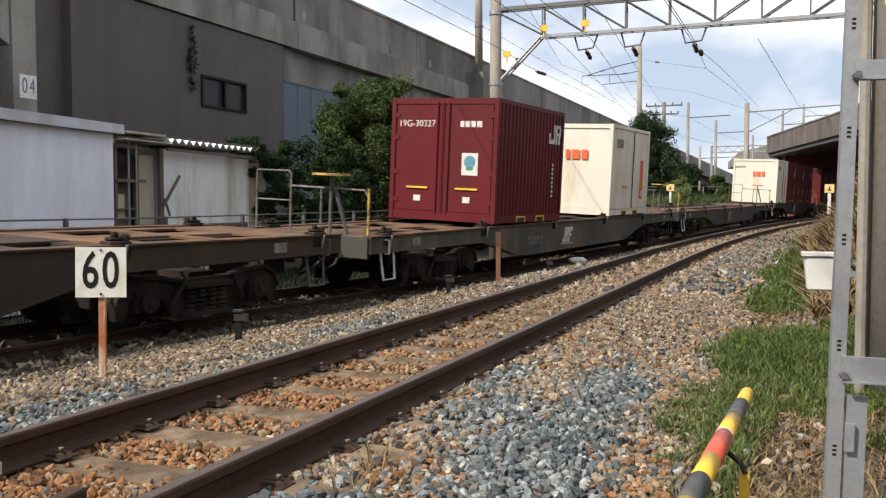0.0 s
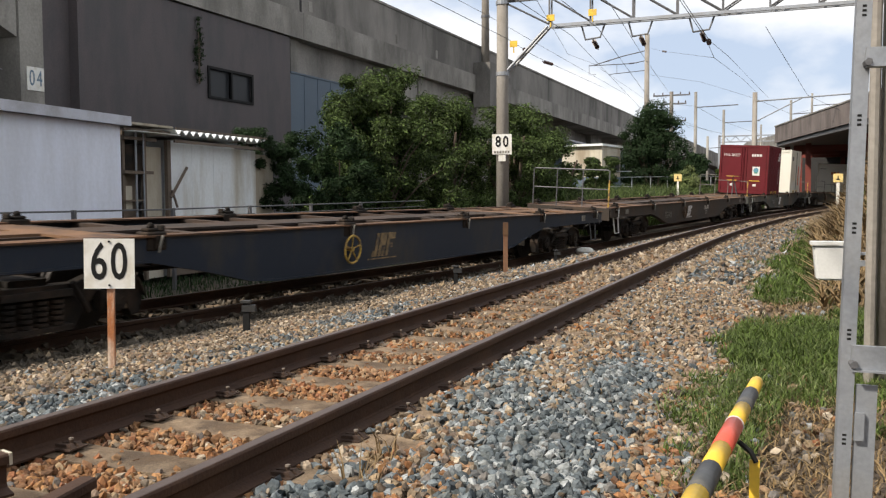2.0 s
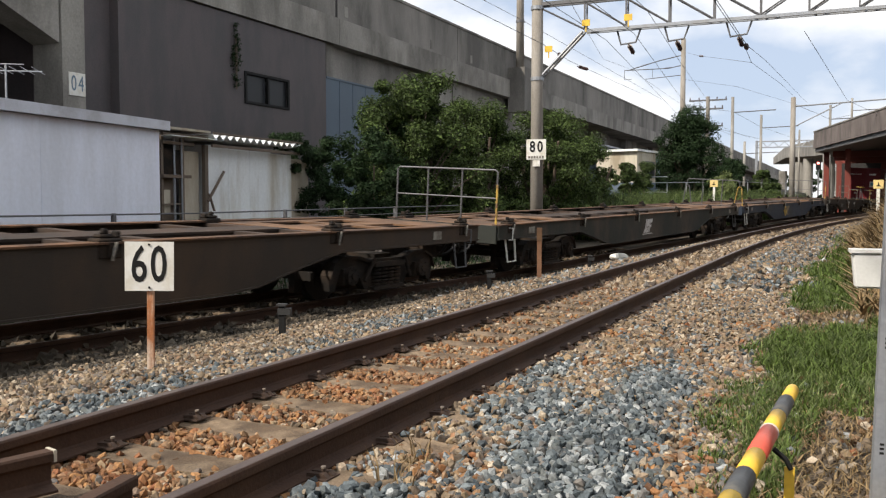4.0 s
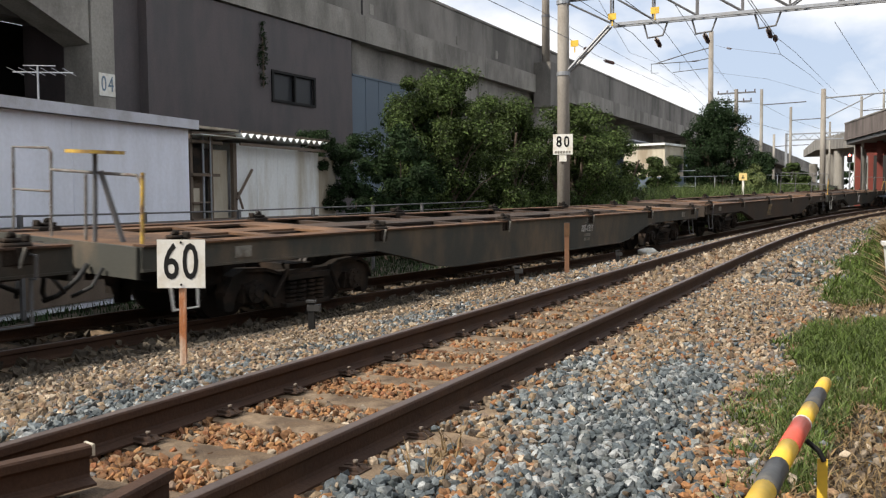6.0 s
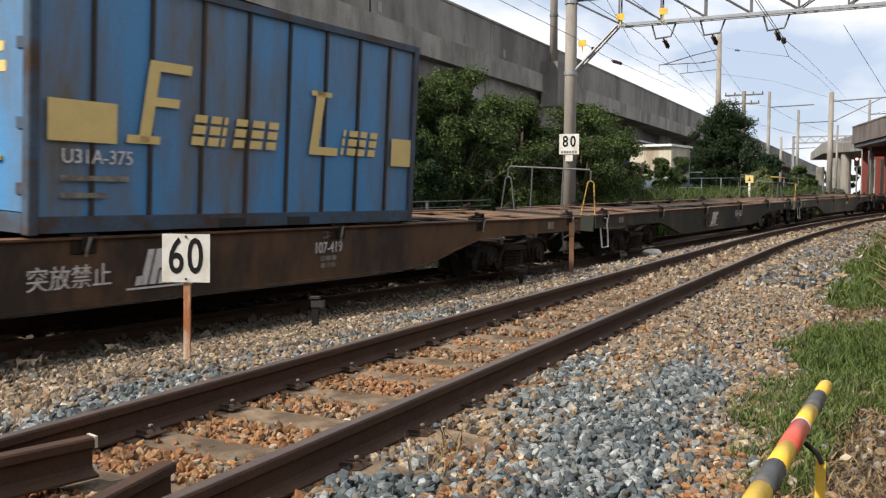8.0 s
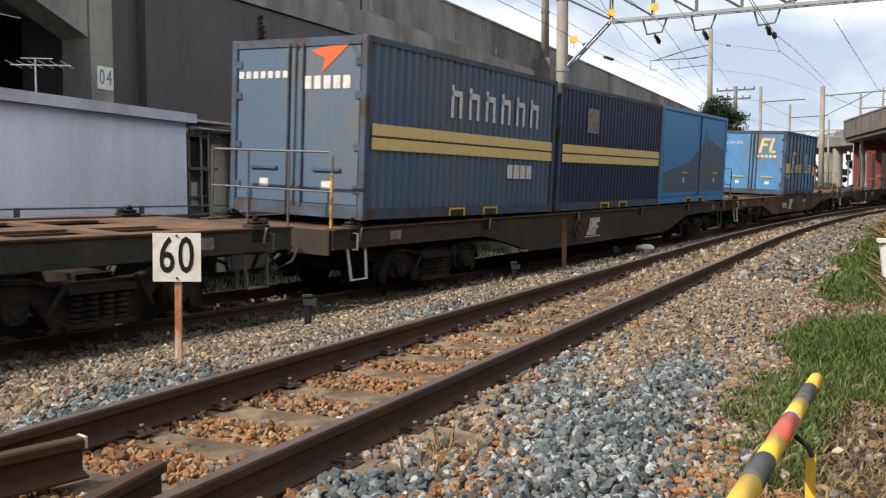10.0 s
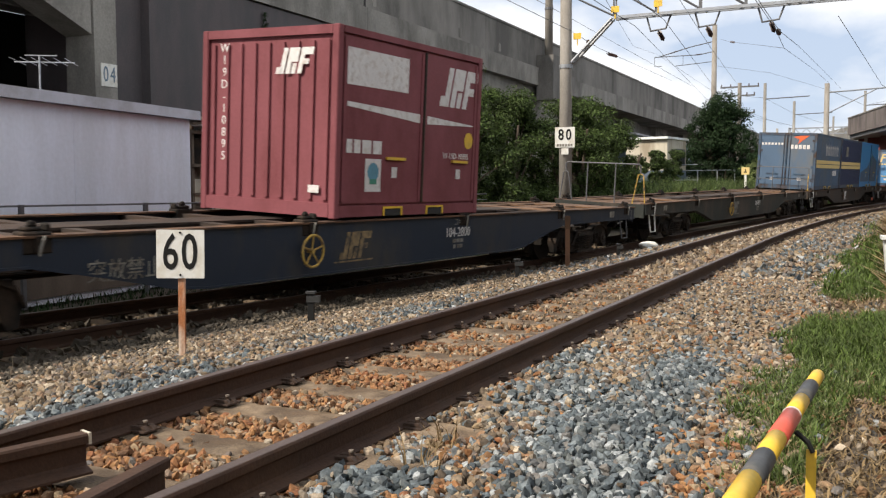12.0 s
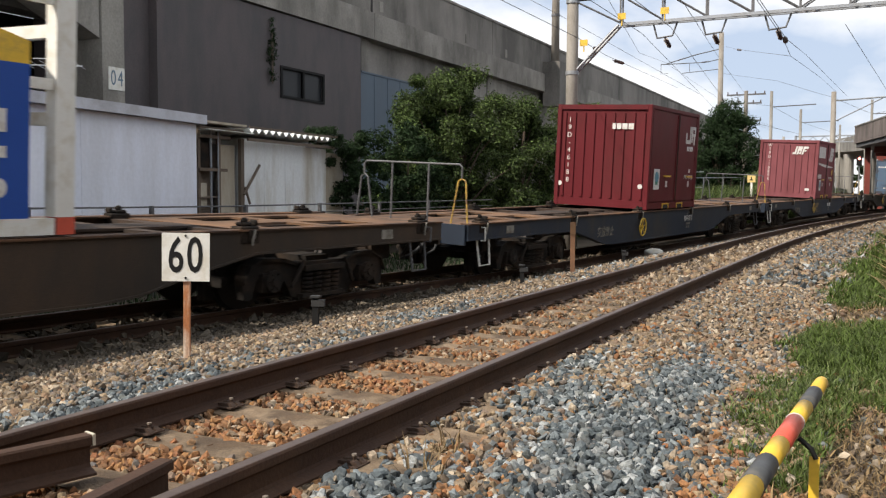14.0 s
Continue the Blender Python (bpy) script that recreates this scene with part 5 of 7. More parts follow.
# ---- bushes and trees ----
def tree(x, y, z0, spread, height, clumps, leaves, leaf, material, label, seed, trunk=True, name="tree", low=0.05, clump=0.0):
    r = np.random.default_rng(seed)
    t = tagged(new(name), label, "tree" if name == "tree" else "bush", "bushes and trees")
    ends = []
    for k in range(clumps):
        a, f = r.uniform(0, 2 * math.pi), r.uniform(low, 1)
        rad = math.sqrt(r.uniform(0.05, 1)) * math.sqrt(max(1 - (0.97 * f) ** 2.4, 0.02)) * (0.8 + 0.25 * math.sin(3 * a + seed))
        ends.append((math.cos(a) * rad * spread[0], math.sin(a) * rad * spread[1], f * height * (0.9 + 0.16 * r.uniform())))
    if trunk:
        bm = bmesh.new()
        for k in range(4):
            b = (r.normal() * 0.3, r.normal() * 0.4, 0)
            tube(bm, [(b[0], b[1], -0.3), (b[0] * 1.5, b[1] * 1.6, height * 0.35), (b[0] * 3, b[1] * 3.4, height * 0.75)], 0.11, 7, 0.04)
        part("trunk", bm, M["bark"], t)
        for ex, ey, ez in ends[::4]:
            bm = bmesh.new()
            tube(bm, [(ex * 0.2, ey * 0.2, ez * 0.45), (ex * 0.6, ey * 0.6, ez * 0.8), (ex, ey, ez)], 0.035, 5, 0.01)
            part("limb", bm, M["bark"], t)
    if not trunk:
        for k in range(3):
            ex, ey, ez = ends[k]
            part("stem", tubes(([(ex * 0.3, ey * 0.3, 0), (ex * 0.5, ey * 0.5, ez * 0.4), (ex * 0.7, ey * 0.7, ez * 0.8)], 0.02), n=5), M["bark"], t)
    c = np.array(ends)
    which = r.integers(0, clumps, leaves)
    size = r.uniform(0.45, 1.0, clumps)[which] * (clump or min(spread) * 0.27)
    d = r.normal(size=(leaves, 3))
    d /= np.linalg.norm(d, axis=1)[:, None]
    p = c[which] + d * (size * r.uniform(0.05, 1.5, leaves) ** 0.6)[:, None] * np.array([1, 1, 0.75])
    nrm = d + np.array([0, 0, 0.7]) + r.normal(size=(leaves, 3)) * 0.55
    nrm /= np.linalg.norm(nrm, axis=1)[:, None]
    u = np.cross(nrm, r.normal(size=(leaves, 3)))
    u /= np.linalg.norm(u, axis=1)[:, None]
    w = np.cross(nrm, u)
    s = (leaf * r.uniform(0.6, 1.4, leaves))[:, None]
    v = np.stack([p - u * s, p - w * s * 0.42 + nrm * s * 0.12, p + u * s - nrm * s * 0.25, p + w * s * 0.42 + nrm * s * 0.12], 1).reshape(-1, 3)
    f = (np.arange(leaves) * 4)[:, None] + np.array([0, 1, 2, 3])
    part("crown", raw_mesh("crown", v, f, M[material]), None, t)
    t.matrix_basis = pose(x, y, z0)
    return t


tree(-9.6, 25.0, -0.6, (2.3, 3.1), 5.2, 130, 60000, 0.054, "leaf", "dense green broadleaf bush beside the line", 1, clump=0.5)
tree(-9.2, 29.4, -0.6, (2.4, 3.2), 5.0, 120, 60000, 0.054, "leaf", "dark dense broadleaf tree beside the line", 2, clump=0.5)
tree(-8.0, 33.0, -0.5, (2.4, 3.2), 4.9, 110, 56000, 0.055, "leaf", "green broadleaf bush behind the concrete pole", 3, clump=0.5)
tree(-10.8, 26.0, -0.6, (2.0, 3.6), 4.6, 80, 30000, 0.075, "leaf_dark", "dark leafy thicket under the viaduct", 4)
tree(-7.6, 37.2, -0.5, (1.7, 2.4), 4.0, 70, 30000, 0.06, "leaf", "green bush at the end of the thicket", 5)
# ivy above; the dark leaves below stand in for a wall in shadow
tree(-9.5, 19.3, -0.6, (0.9, 1.6), 3.0, 50, 12000, 0.05, "leaf_dark", "dark ivy thicket beside the shack, also standing in for a shaded gap", 6, False, "bush")
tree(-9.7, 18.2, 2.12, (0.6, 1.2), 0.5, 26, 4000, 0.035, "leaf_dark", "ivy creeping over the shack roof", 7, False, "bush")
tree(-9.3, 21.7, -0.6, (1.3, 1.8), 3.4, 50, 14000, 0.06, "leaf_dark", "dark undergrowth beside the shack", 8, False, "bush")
tree(-6.3, 56, 0.0, (2.4, 3.4), 6.3, 150, 42000, 0.08, "leaf_dark", "dark tree in front of the far viaduct", 9)
tree(-7.2, 47.6, 0.0, (0.9, 1.0), 2.9, 40, 11000, 0.06, "leaf", "green creeper in front of the cabin", 15, False, "bush")
tree(-6.9, 42.0, -0.2, (1.0, 2.2), 2.9, 50, 16000, 0.07, "leaf", "green scrub at the end of the thicket", 16, False, "bush")
tree(-5.9, 75, 0.0, (1.5, 4.0), 4.4, 60, 12000, 0.12, "leaf_dark", "dark bushes before the far viaduct", 10, False, "bush")
tree(-3.9, 77, 0.0, (1.3, 4.0), 3.5, 50, 10000, 0.12, "leaf", "green bushes before the far viaduct", 17, False, "bush")
tree(-4.25, 55, 0.1, (1.3, 2.6), 2.45, 50, 12000, 0.075, "leaf_pale", "yellow-green bush in the weeds", 11, False, "bush")
tree(-2.6, 68, 0.2, (1.2, 4.0), 2.0, 40, 8000, 0.09, "leaf", "green scrub in the weeds", 12, False, "bush")
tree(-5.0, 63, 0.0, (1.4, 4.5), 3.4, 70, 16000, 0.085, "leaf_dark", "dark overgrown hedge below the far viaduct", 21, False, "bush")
tree(-4, 228, 0.5, (16, 3), 7.5, 70, 9000, 0.5, "leaf_dark", "distant dark row of trees beyond the station", 18, False, "bush")
tree(-16.87, 25.7, 4.9, (0.1, 0.25), 2.2, 44, 1500, 0.032, "leaf_dark", "creeper on the dark building wall", 13, False, "bush", clump=0.14)
tree(-16.6, 40.5, 5.6, (0.5, 2.2), 1.6, 30, 4000, 0.06, "leaf", "creeper hanging from the viaduct", 14, False, "bush", clump=0.3)


# ---- the train ----
def logo_shapes(m, size, material, parent, name="logo"):
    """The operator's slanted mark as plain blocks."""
    bm = bmesh.new()
    s = size
    for u0, u1, v0, v1 in ((0.0, 0.28, 0.0, 0.26), (0.2, 0.42, 0.0, 1.0), (0.5, 0.72, 0.0, 1.0), (0.72, 1.02, 0.45, 1.0), (0.80, 1.0, 0.0, 0.40), (1.10, 1.32, 0.0, 1.0), (1.32, 1.72, 0.72, 1.0), (1.32, 1.58, 0.36, 0.56)):
        lo, hi = v0 * 0.25, v1 * 0.25
        pts = [((u0 + lo - 0.9) * s, (v0 - 0.5) * s), ((u1 + lo - 0.9) * s, (v0 - 0.5) * s), ((u1 + hi - 0.9) * s, (v1 - 0.5) * s), ((u0 + hi - 0.9) * s, (v1 - 0.5) * s)]
        prism(bm, pts, "z", 0.0, 0.003)
    return part(name, bm, material, parent, m=m)


def bars(rows, m, material, parent, name="small_print"):
    """Unreadable print as plain bars: rows of (u0, u1, v0, v1)."""
    bm = bmesh.new()
    for u0, u1, v0, v1 in rows:
        box(bm, u0, u1, v0, v1, 0, 0.003)
    return part(name, bm, material, parent, m=m)


def on_side(y, z, x=1.222):
    return Matrix.Translation((x, y, z)) @ SIDE


CACHE = {}


def cached(key, make, material, smooth=False):
    if (key, material.name) not in CACHE:
        CACHE[key, material.name] = mesh_of(key, make(), material, smooth)
    return CACHE[key, material.name]


DECK = 1.03
SLOTS = (-7.5, -3.75, 0.0, 3.75, 7.5)


def sill_bm(s):
    bm = bmesh.new()
    low = [(9.78, DECK), (9.78, 0.80), (5.75, 0.78), (4.9, 0.62), (4.1, 0.44), (3.6, 0.40), (-3.6, 0.40), (-4.1, 0.44), (-4.9, 0.62), (-5.75, 0.78), (-9.78, 0.80), (-9.78, DECK)]
    prism(bm, low, "x", *sorted((s * 1.19, s * 1.215)))
    for (a, b), (c, d) in zip(low[1:-2], low[2:-1]):
        prism(bm, [(a, b), (c, d), (c, d - 0.025), (a, b - 0.025)], "x", *sorted((s * 1.08, s * 1.235)))
    for y in (-5.6, -2.8, 2.8, 5.6):
        box(bm, *sorted((s * 1.10, s * 1.19)), y - 0.01, y + 0.01, 0.55 if abs(y) < 4 else 0.8, DECK - 0.01)
    return bm


PLATES = ((-1.18, 1.18, 8.55, 9.76), (-1.18, 1.18, 5.75, 6.35), (-1.18, -0.82, 6.35, 8.55), (0.82, 1.18, 6.35, 8.55), (-0.22, 0.22, 6.35, 8.55), (-0.82, -0.22, 7.35, 7.6), (0.22, 0.82, 7.35, 7.6))


def truck_bm():
    bm = bmesh.new()
    arch = [(-1.36, 0.20), (-1.24, 0.18), (-1.16, 0.40), (-1.06, 0.50), (-0.80, 0.50), (-0.66, 0.36), (-0.52, 0.16), (0.52, 0.16), (0.66, 0.36), (0.80, 0.50), (1.06, 0.50), (1.16, 0.40),
            (1.24, 0.18), (1.36, 0.20), (1.40, 0.42), (1.30, 0.60), (1.10, 0.68), (0.72, 0.66), (0.50, 0.60), (-0.50, 0.60), (-0.72, 0.66), (-1.10, 0.68), (-1.30, 0.60), (-1.40, 0.42)]
    for s in (-1, 1):
        prism(bm, arch, "x", *sorted((s * 0.92, s * 1.05)))
        for (y0, z0), (y1, z1) in zip(arch[14:], arch[15:]):
            prism(bm, [(y0, z0), (y1, z1), (y1, z1 - 0.04), (y0, z0 - 0.04)], "x", *sorted((s * 1.051, s * 1.10)))
        for y in (-0.95, 0.95):
            box(bm, *sorted((s * 0.98, s * 1.10)), y - 0.16, y + 0.16, 0.27, 0.495)
            tube(bm, [(s * 1.10, y, 0.40), (s * 1.16, y, 0.40)], 0.135, 14)
            tube(bm, [(s * 1.16, y, 0.40), (s * 1.18, y, 0.40)], 0.06, 8)
            for k in range(6):
                a = k * math.pi / 3
                tube(bm, [(s * 1.16, y + 0.10 * math.cos(a), 0.40 + 0.10 * math.sin(a)), (s * 1.175, y + 0.10 * math.cos(a), 0.40 + 0.10 * math.sin(a))], 0.014, 6)
        for y in (-0.27, -0.09, 0.09, 0.27):
            for k in range(5):
                tube(bm, [(s * 1.07, y, 0.21 + 0.055 * k), (s * 1.07, y, 0.24 + 0.055 * k)], 0.075, 8)
        box(bm, *sorted((s * 1.0, s * 1.16)), -0.40, 0.40, 0.49, 0.56)
        box(bm, *sorted((s * 1.0, s * 1.15)), -0.42, 0.42, 0.15, 0.20)
        tube(bm, [(s * 1.12, -0.62, 0.30), (s * 1.14, -0.40, 0.62)], 0.03, 6)
        tube(bm, [(s * 1.12, 0.62, 0.30), (s * 1.14, 0.40, 0.62)], 0.03, 6)
    box(bm, -1.0, 1.0, -0.22, 0.22, 0.42, 0.66)
    tube(bm, [(0, 0, 0.6), (0, 0, 0.80)], 0.28, 14)
    for y in (-1.5, 1.5):
        box(bm, -0.85, 0.85, y - 0.04, y + 0.04, 0.34, 0.46)
        for s in (-1, 1):
            box(bm, s * 0.56 - 0.05, s * 0.56 + 0.05, y - 0.09, y + 0.09, 0.16, 0.58)
    return bm


def wheelset_bm():
    bm = bmesh.new()
    tube(bm, [(-1.02, 0, 0), (1.02, 0, 0)], 0.07, 10)
    for s in (-1, 1):
        tube(bm, [(s * 0.50, 0, 0), (s * 0.53, 0, 0)], 0.455, 28)
        tube(bm, [(s * 0.531, 0, 0), (s * 0.60, 0, 0)], 0.43, 28)
        tube(bm, [(s * 0.601, 0, 0), (s * 0.66, 0, 0)], 0.13, 12)
        for k in range(5):
            a = 2 * math.pi * k / 5
            box(bm, s * 0.60, s * 0.612, 0.2 * math.cos(a) - 0.05, 0.2 * math.cos(a) + 0.05, 0.2 * math.sin(a) - 0.05, 0.2 * math.sin(a) + 0.05)
    return bm


def lock_bm():
    bm = boxes((-0.10, 0.06, -0.14, 0.12, -0.14, 0.03), (-0.08, 0.02, -0.10, 0.05, 0.03, 0.065), (-0.06, 0.04, 0.07, 0.115, 0.03, 0.09))
    prism(bm, [(-0.07, 0.065), (0.03, 0.065), (0.01, 0.105), (-0.04, 0.115)], "x", -0.05, 0.0)
    bmesh.ops.bevel(bm, geom=bm.edges[:], offset=0.012, segments=1, affect="EDGES")
    box(bm, 0.06, 0.09, -0.05, 0.05, -0.12, 0.0)
    return bm


def lever_bm():
    bm = bmesh.new()
    tube(bm, [(0.10, 0.02, 0.0), (0.11, -0.02, -0.09), (0.11, -0.03, -0.15)], 0.012, 6)
    return bm


def coupler_bm(e):
    bm = bmesh.new()
    y0, y1 = sorted((e * 9.6, e * 10.05))
    box(bm, -0.10, 0.10, y0, y1, 0.72, 0.92)
    prism(bm, [(-0.22, e * 10.05), (0.24, e * 10.05), (0.24, e * 10.12), (0.10, e * 10.26), (-0.05, e * 10.19), (-0.05, e * 10.12), (-0.22, e * 10.28)], "z", 0.66, 0.98)
    return bm


def hose_bm(e, k):
    bm = bmesh.new()
    x = (-0.55, 0.45, 0.7)[k]
    if k < 2:
        tube(bm, [(x, e * 9.85, 0.80), (x + 0.04, e * 10.0, 0.66), (x * 0.7, e * 10.1, 0.48), (x * 0.45, e * 10.2, 0.42)], 0.028, 7)
    else:
        tube(bm, [(x, e * 9.85, 0.78), (0.72, e * 10.0, 0.6), (0.6, e * 10.15, 0.5)], 0.02, 6)
    return bm


def gear_bm():
    bm = bmesh.new()
    tube(bm, [(-0.55, -1.6, 0.55), (-0.55, 0.1, 0.55)], 0.18, 12)
    tube(bm, [(0.6, 0.6, 0.60), (0.6, 1.5, 0.60)], 0.14, 12)
    tube(bm, [(0.0, -6.0, 0.5), (0.0, 6.0, 0.5)], 0.025, 6)
    tube(bm, [(0.5, -5.8, 0.62), (0.5, 5.8, 0.62)], 0.018, 6)
    tube(bm, [(0.85, -9.5, 0.72), (0.85, 9.5, 0.72)], 0.02, 6)
    for y in (-8.6, 8.6):
        tube(bm, [(-0.8, y, 0.6), (0.85, y, 0.6)], 0.03, 6)
        box(bm, 0.55, 0.95, y - 0.25, y + 0.2, 0.52, 0.78)
    return bm


def step_bm(e):
    bm = bmesh.new()
    y = e * 9.2
    tube(bm, [(1.16, y - 0.2, 0.79), (1.22, y - 0.17, 0.34), (1.22, y + 0.17, 0.34), (1.16, y + 0.2, 0.79)], 0.019, 6)
    tube(bm, [(1.225, y + 0.16 * e, 0.98), (1.30, y + 0.16 * e, 0.98), (1.30, y + 0.16 * e, 0.76), (1.225, y + 0.16 * e, 0.76)], 0.013, 6)
    return bm


def handwheel_bm():
    bm = bmesh.new()
    ring = [(0.09, 0.2 * math.cos(a * math.pi / 12), 0.2 * math.sin(a * math.pi / 12)) for a in range(25)]
    tube(bm, ring, 0.017, 6)
    for k in range(5):
        a = 2 * math.pi * k / 5 + 0.3
        tube(bm, [(0.07, 0, 0), (0.09, 0.2 * math.cos(a), 0.2 * math.sin(a))], 0.012, 5)
    tube(bm, [(0, 0, 0), (0.10, 0, 0)], 0.03, 8)
    return bm


def railing(kind, w):
    """Hand rails at the rear end of a wagon."""
    y, z = -9.68, DECK
    r = 0.017
    if kind == "plain":
        part("hand_rail", cached("hand_rail_plain", lambda: tubes(([(-1.1, y, z), (-1.1, y, z + 0.98), (-1.05, y, z + 1.02), (1.05, y, z + 1.02), (1.1, y, z + 0.98), (1.1, y, z + 0.75)], r),
             ([(-1.1, y, z + 0.5), (1.1, y, z + 0.5)], r * 0.8), ([(-0.4, y, z), (-0.4, y, z + 1.02)], r), ([(0.35, y, z), (0.35, y, z + 1.02)], r)), M["dark_steel"]), None, w)
        part("grab_post", cached("grab_post", lambda: tubes(([(1.1, y, z), (1.1, y, z + 0.75)], r * 1.25)), M["worn_yellow"]), None, w, "worn yellow painted post")
    elif kind == "brake":
        part("hand_rail", cached("hand_rail_brake", lambda: tubes(([(-1.1, y, z), (-1.1, y, z + 0.98), (-0.45, y, z + 0.98), (-0.4, y, z + 0.93), (-0.4, y, z)], r),
             ([(-1.1, y, z + 0.5), (-0.4, y, z + 0.5)], r * 0.8), ([(-0.4, y, z + 0.74), (1.02, y, z + 0.72), (1.1, y, z + 0.6)], r), ([(0.2, y, z), (0.2, y, z + 0.73)], r)), M["rail_grey"]), None, w)
        part("grab_post", cached("grab_post", lambda: tubes(([(1.1, y, z), (1.1, y, z + 0.62)], r * 1.25)), M["worn_yellow"]), None, w, "worn yellow painted post")
        c = part("brake_column", cached("brake_column", lambda: tubes(([(0.42, y - 0.05, z - 0.2), (0.42, y - 0.05, z + 0.93)], 0.025), ([(0.62, y + 0.15, z), (0.47, y - 0.02, z + 0.75)], 0.03)), M["dark_steel"]), None, w)
        part("brake_wheel", cached("brake_wheel", lambda: tubes(([(0.42, y - 0.05, z + 0.93), (0.42, y - 0.05, z + 0.965)], 0.30), n=20), M["worn_yellow"]), None, c, "yellow brake handwheel")
    elif kind == "loop":
        part("hand_rail", cached("hand_rail_loop", lambda: tubes(([(-1.0, y, z + 0.75), (-1.0, y, z + 0.93), (-0.95, y, z + 0.97), (0.95, y, z + 0.97), (1.0, y, z + 0.93), (1.0, y, z + 0.75)], r),
             ([(-0.4, y, z), (-0.4, y, z + 0.97)], r), ([(0.35, y, z), (0.35, y, z + 0.97)], r)), M["dark_steel"]), None, w)
        part("end_loop", cached("end_loop", lambda: tubes(([(-1.14, y, z), (-1.06, y, z + 0.70), (-0.98, y, z + 0.74), (-0.92, y, z + 0.70), (-0.80, y, z)], r)), M["dark_steel"]), None, w)
        part("end_loop", cached("end_loop_y", lambda: tubes(([(1.14, y, z), (1.08, y, z + 0.70), (1.0, y, z + 0.74), (0.94, y, z + 0.70), (0.82, y, z)], r * 0.85)), M["worn_yellow"]), None, w, "worn yellow painted loop")


def wagon(sill, rail_kind, label, number=None, logo="marking", wheel=None, stop=False, shift=0.0, mark=-1.0):
    w = tagged(new("flat_wagon"), label, "railway wagon", "container wagons")
    sm = M[sill]
    for s in (-1, 1):
        part("side_sill", cached("side_sill%d" % s, lambda: sill_bm(s), sm), None, w)
        part("sill_flange", cached("flange%d" % s, lambda: boxes((*sorted((s * 1.07, s * 1.25)), -9.77, 9.77, DECK + 0.001, DECK + 0.022)), M["deck_edge"]), None, w, "rust-orange top flange")
    for e in (-1, 1):
        for k, r in enumerate(PLATES):
            part("deck_plate", cached("deck_plate%d_%d" % (e, k), lambda: boxes((r[0], r[1], *sorted((e * r[2], e * r[3])), DECK - 0.03, DECK)), M["deck"]), None, w)
        part("end_sill", cached("end_sill%d" % e, lambda: boxes((-1.18, 1.18, *sorted((e * 9.77, e * 9.82)), 0.70, DECK)), sm), None, w)
        part("coupler", cached("coupler%d" % e, lambda: coupler_bm(e), M["bogie"]), None, w)
        for k in range(3):
            part("brake_hose", cached("brake_hose%d_%d" % (e, k), lambda: hose_bm(e, k), M["hose"], True), None, w)
        part("step", cached("step%d" % e, lambda: step_bm(e), M["white_paint" if e < 0 and rail_kind != "none" else "dark_steel"]), None, w, "white bent step iron" if e < 0 and rail_kind != "none" else "")
        part("bogie_frame", cached("bogie_frame", truck_bm, M["bogie"]), None, w, m=pose(0, e * 7.1, 0))
        part("container_guide", cached("label_plate%d" % e, lambda: boxes((1.216, 1.224, e * 8.35 - 0.13, e * 8.35 + 0.13, 0.84, 0.97)), M["dim_marking"]), None, w, "pale inspection plate")
        for y in (e * 7.1 - 0.95, e * 7.1 + 0.95):
            ws = part("wheelset", cached("wheelset", wheelset_bm, M["wheel"]), None, w, m=pose(0, y, 0.43))
            WHEELS.append((ws, y))
    part("centre_beam", cached("centre_beam", lambda: boxes((-0.28, -0.20, -9.7, 9.7, 0.60, DECK - 0.031), (0.20, 0.28, -9.7, 9.7, 0.60, DECK - 0.031), (-0.30, 0.30, -5.74, 5.74, DECK - 0.03, DECK), (-0.30, 0.30, -5.7, 5.7, 0.57, 0.60)), M["frame_steel"]), None, w)
    part("underframe_gear", cached("gear", gear_bm, M["bogie"]), None, w)
    for y in (-5.6, -4.7, -2.8, -1.87, 0.0, 1.87, 2.8, 4.7, 5.6):
        for s in (-1, 1):
            part("cross_beam", cached("cross_beam", lambda: boxes((-0.435, 0.435, -0.09, 0.09, 0.72, DECK - 0.01)), M["frame_steel"]), None, w, m=pose(s * 0.745, y, 0))
    for y in (-9.25, -5.65, -1.9, 1.9, 5.65, 9.25):
        for s in (-1, 1):
            k = part("container_lock", cached("container_lock", lock_bm, M["bogie"]), None, w, m=pose(s * 1.16, y, DECK + 0.02, 0, 0, 0 if s > 0 else 180) @ Matrix.Diagonal((1.1, 1.15, 1.2, 1)))
            if s > 0:
                part("lever", cached("lever", lever_bm, M["dim_marking"]), None, k, "dirty white lock lever")
    railing(rail_kind, w)
    if number:
        sign_text("wagon_number", T[number], M["marking"], w, on_side(1.70 + shift, 0.78), "stencilled wagon number")
        sign_text("type_mark", T["koki"], M["dim_marking"], w, on_side(1.70 + shift, 0.94))
        bars([(-0.16, -0.06, 0.02, 0.08), (-0.04, 0.05, 0.02, 0.08), (0.07, 0.16, 0.02, 0.08), (-0.14, -0.06, -0.07, -0.01), (-0.02, 0.04, -0.07, -0.01), (0.06, 0.14, -0.07, -0.01)], on_side(1.70 + shift, 0.60), M["dim_marking"], w)
    if logo:
        logo_shapes(on_side(mark + shift, 0.72), 0.36, M[logo], w)
        bars([(-0.42, 0.42, 0, 0.02)], on_side(mark + shift, 0.50), M[logo], w, "underline")
    if wheel:
        part("hand_brake_wheel", cached("handwheel", handwheel_bm, M[wheel]), None, w, m=pose(1.215, -1.95 + shift, 0.70))
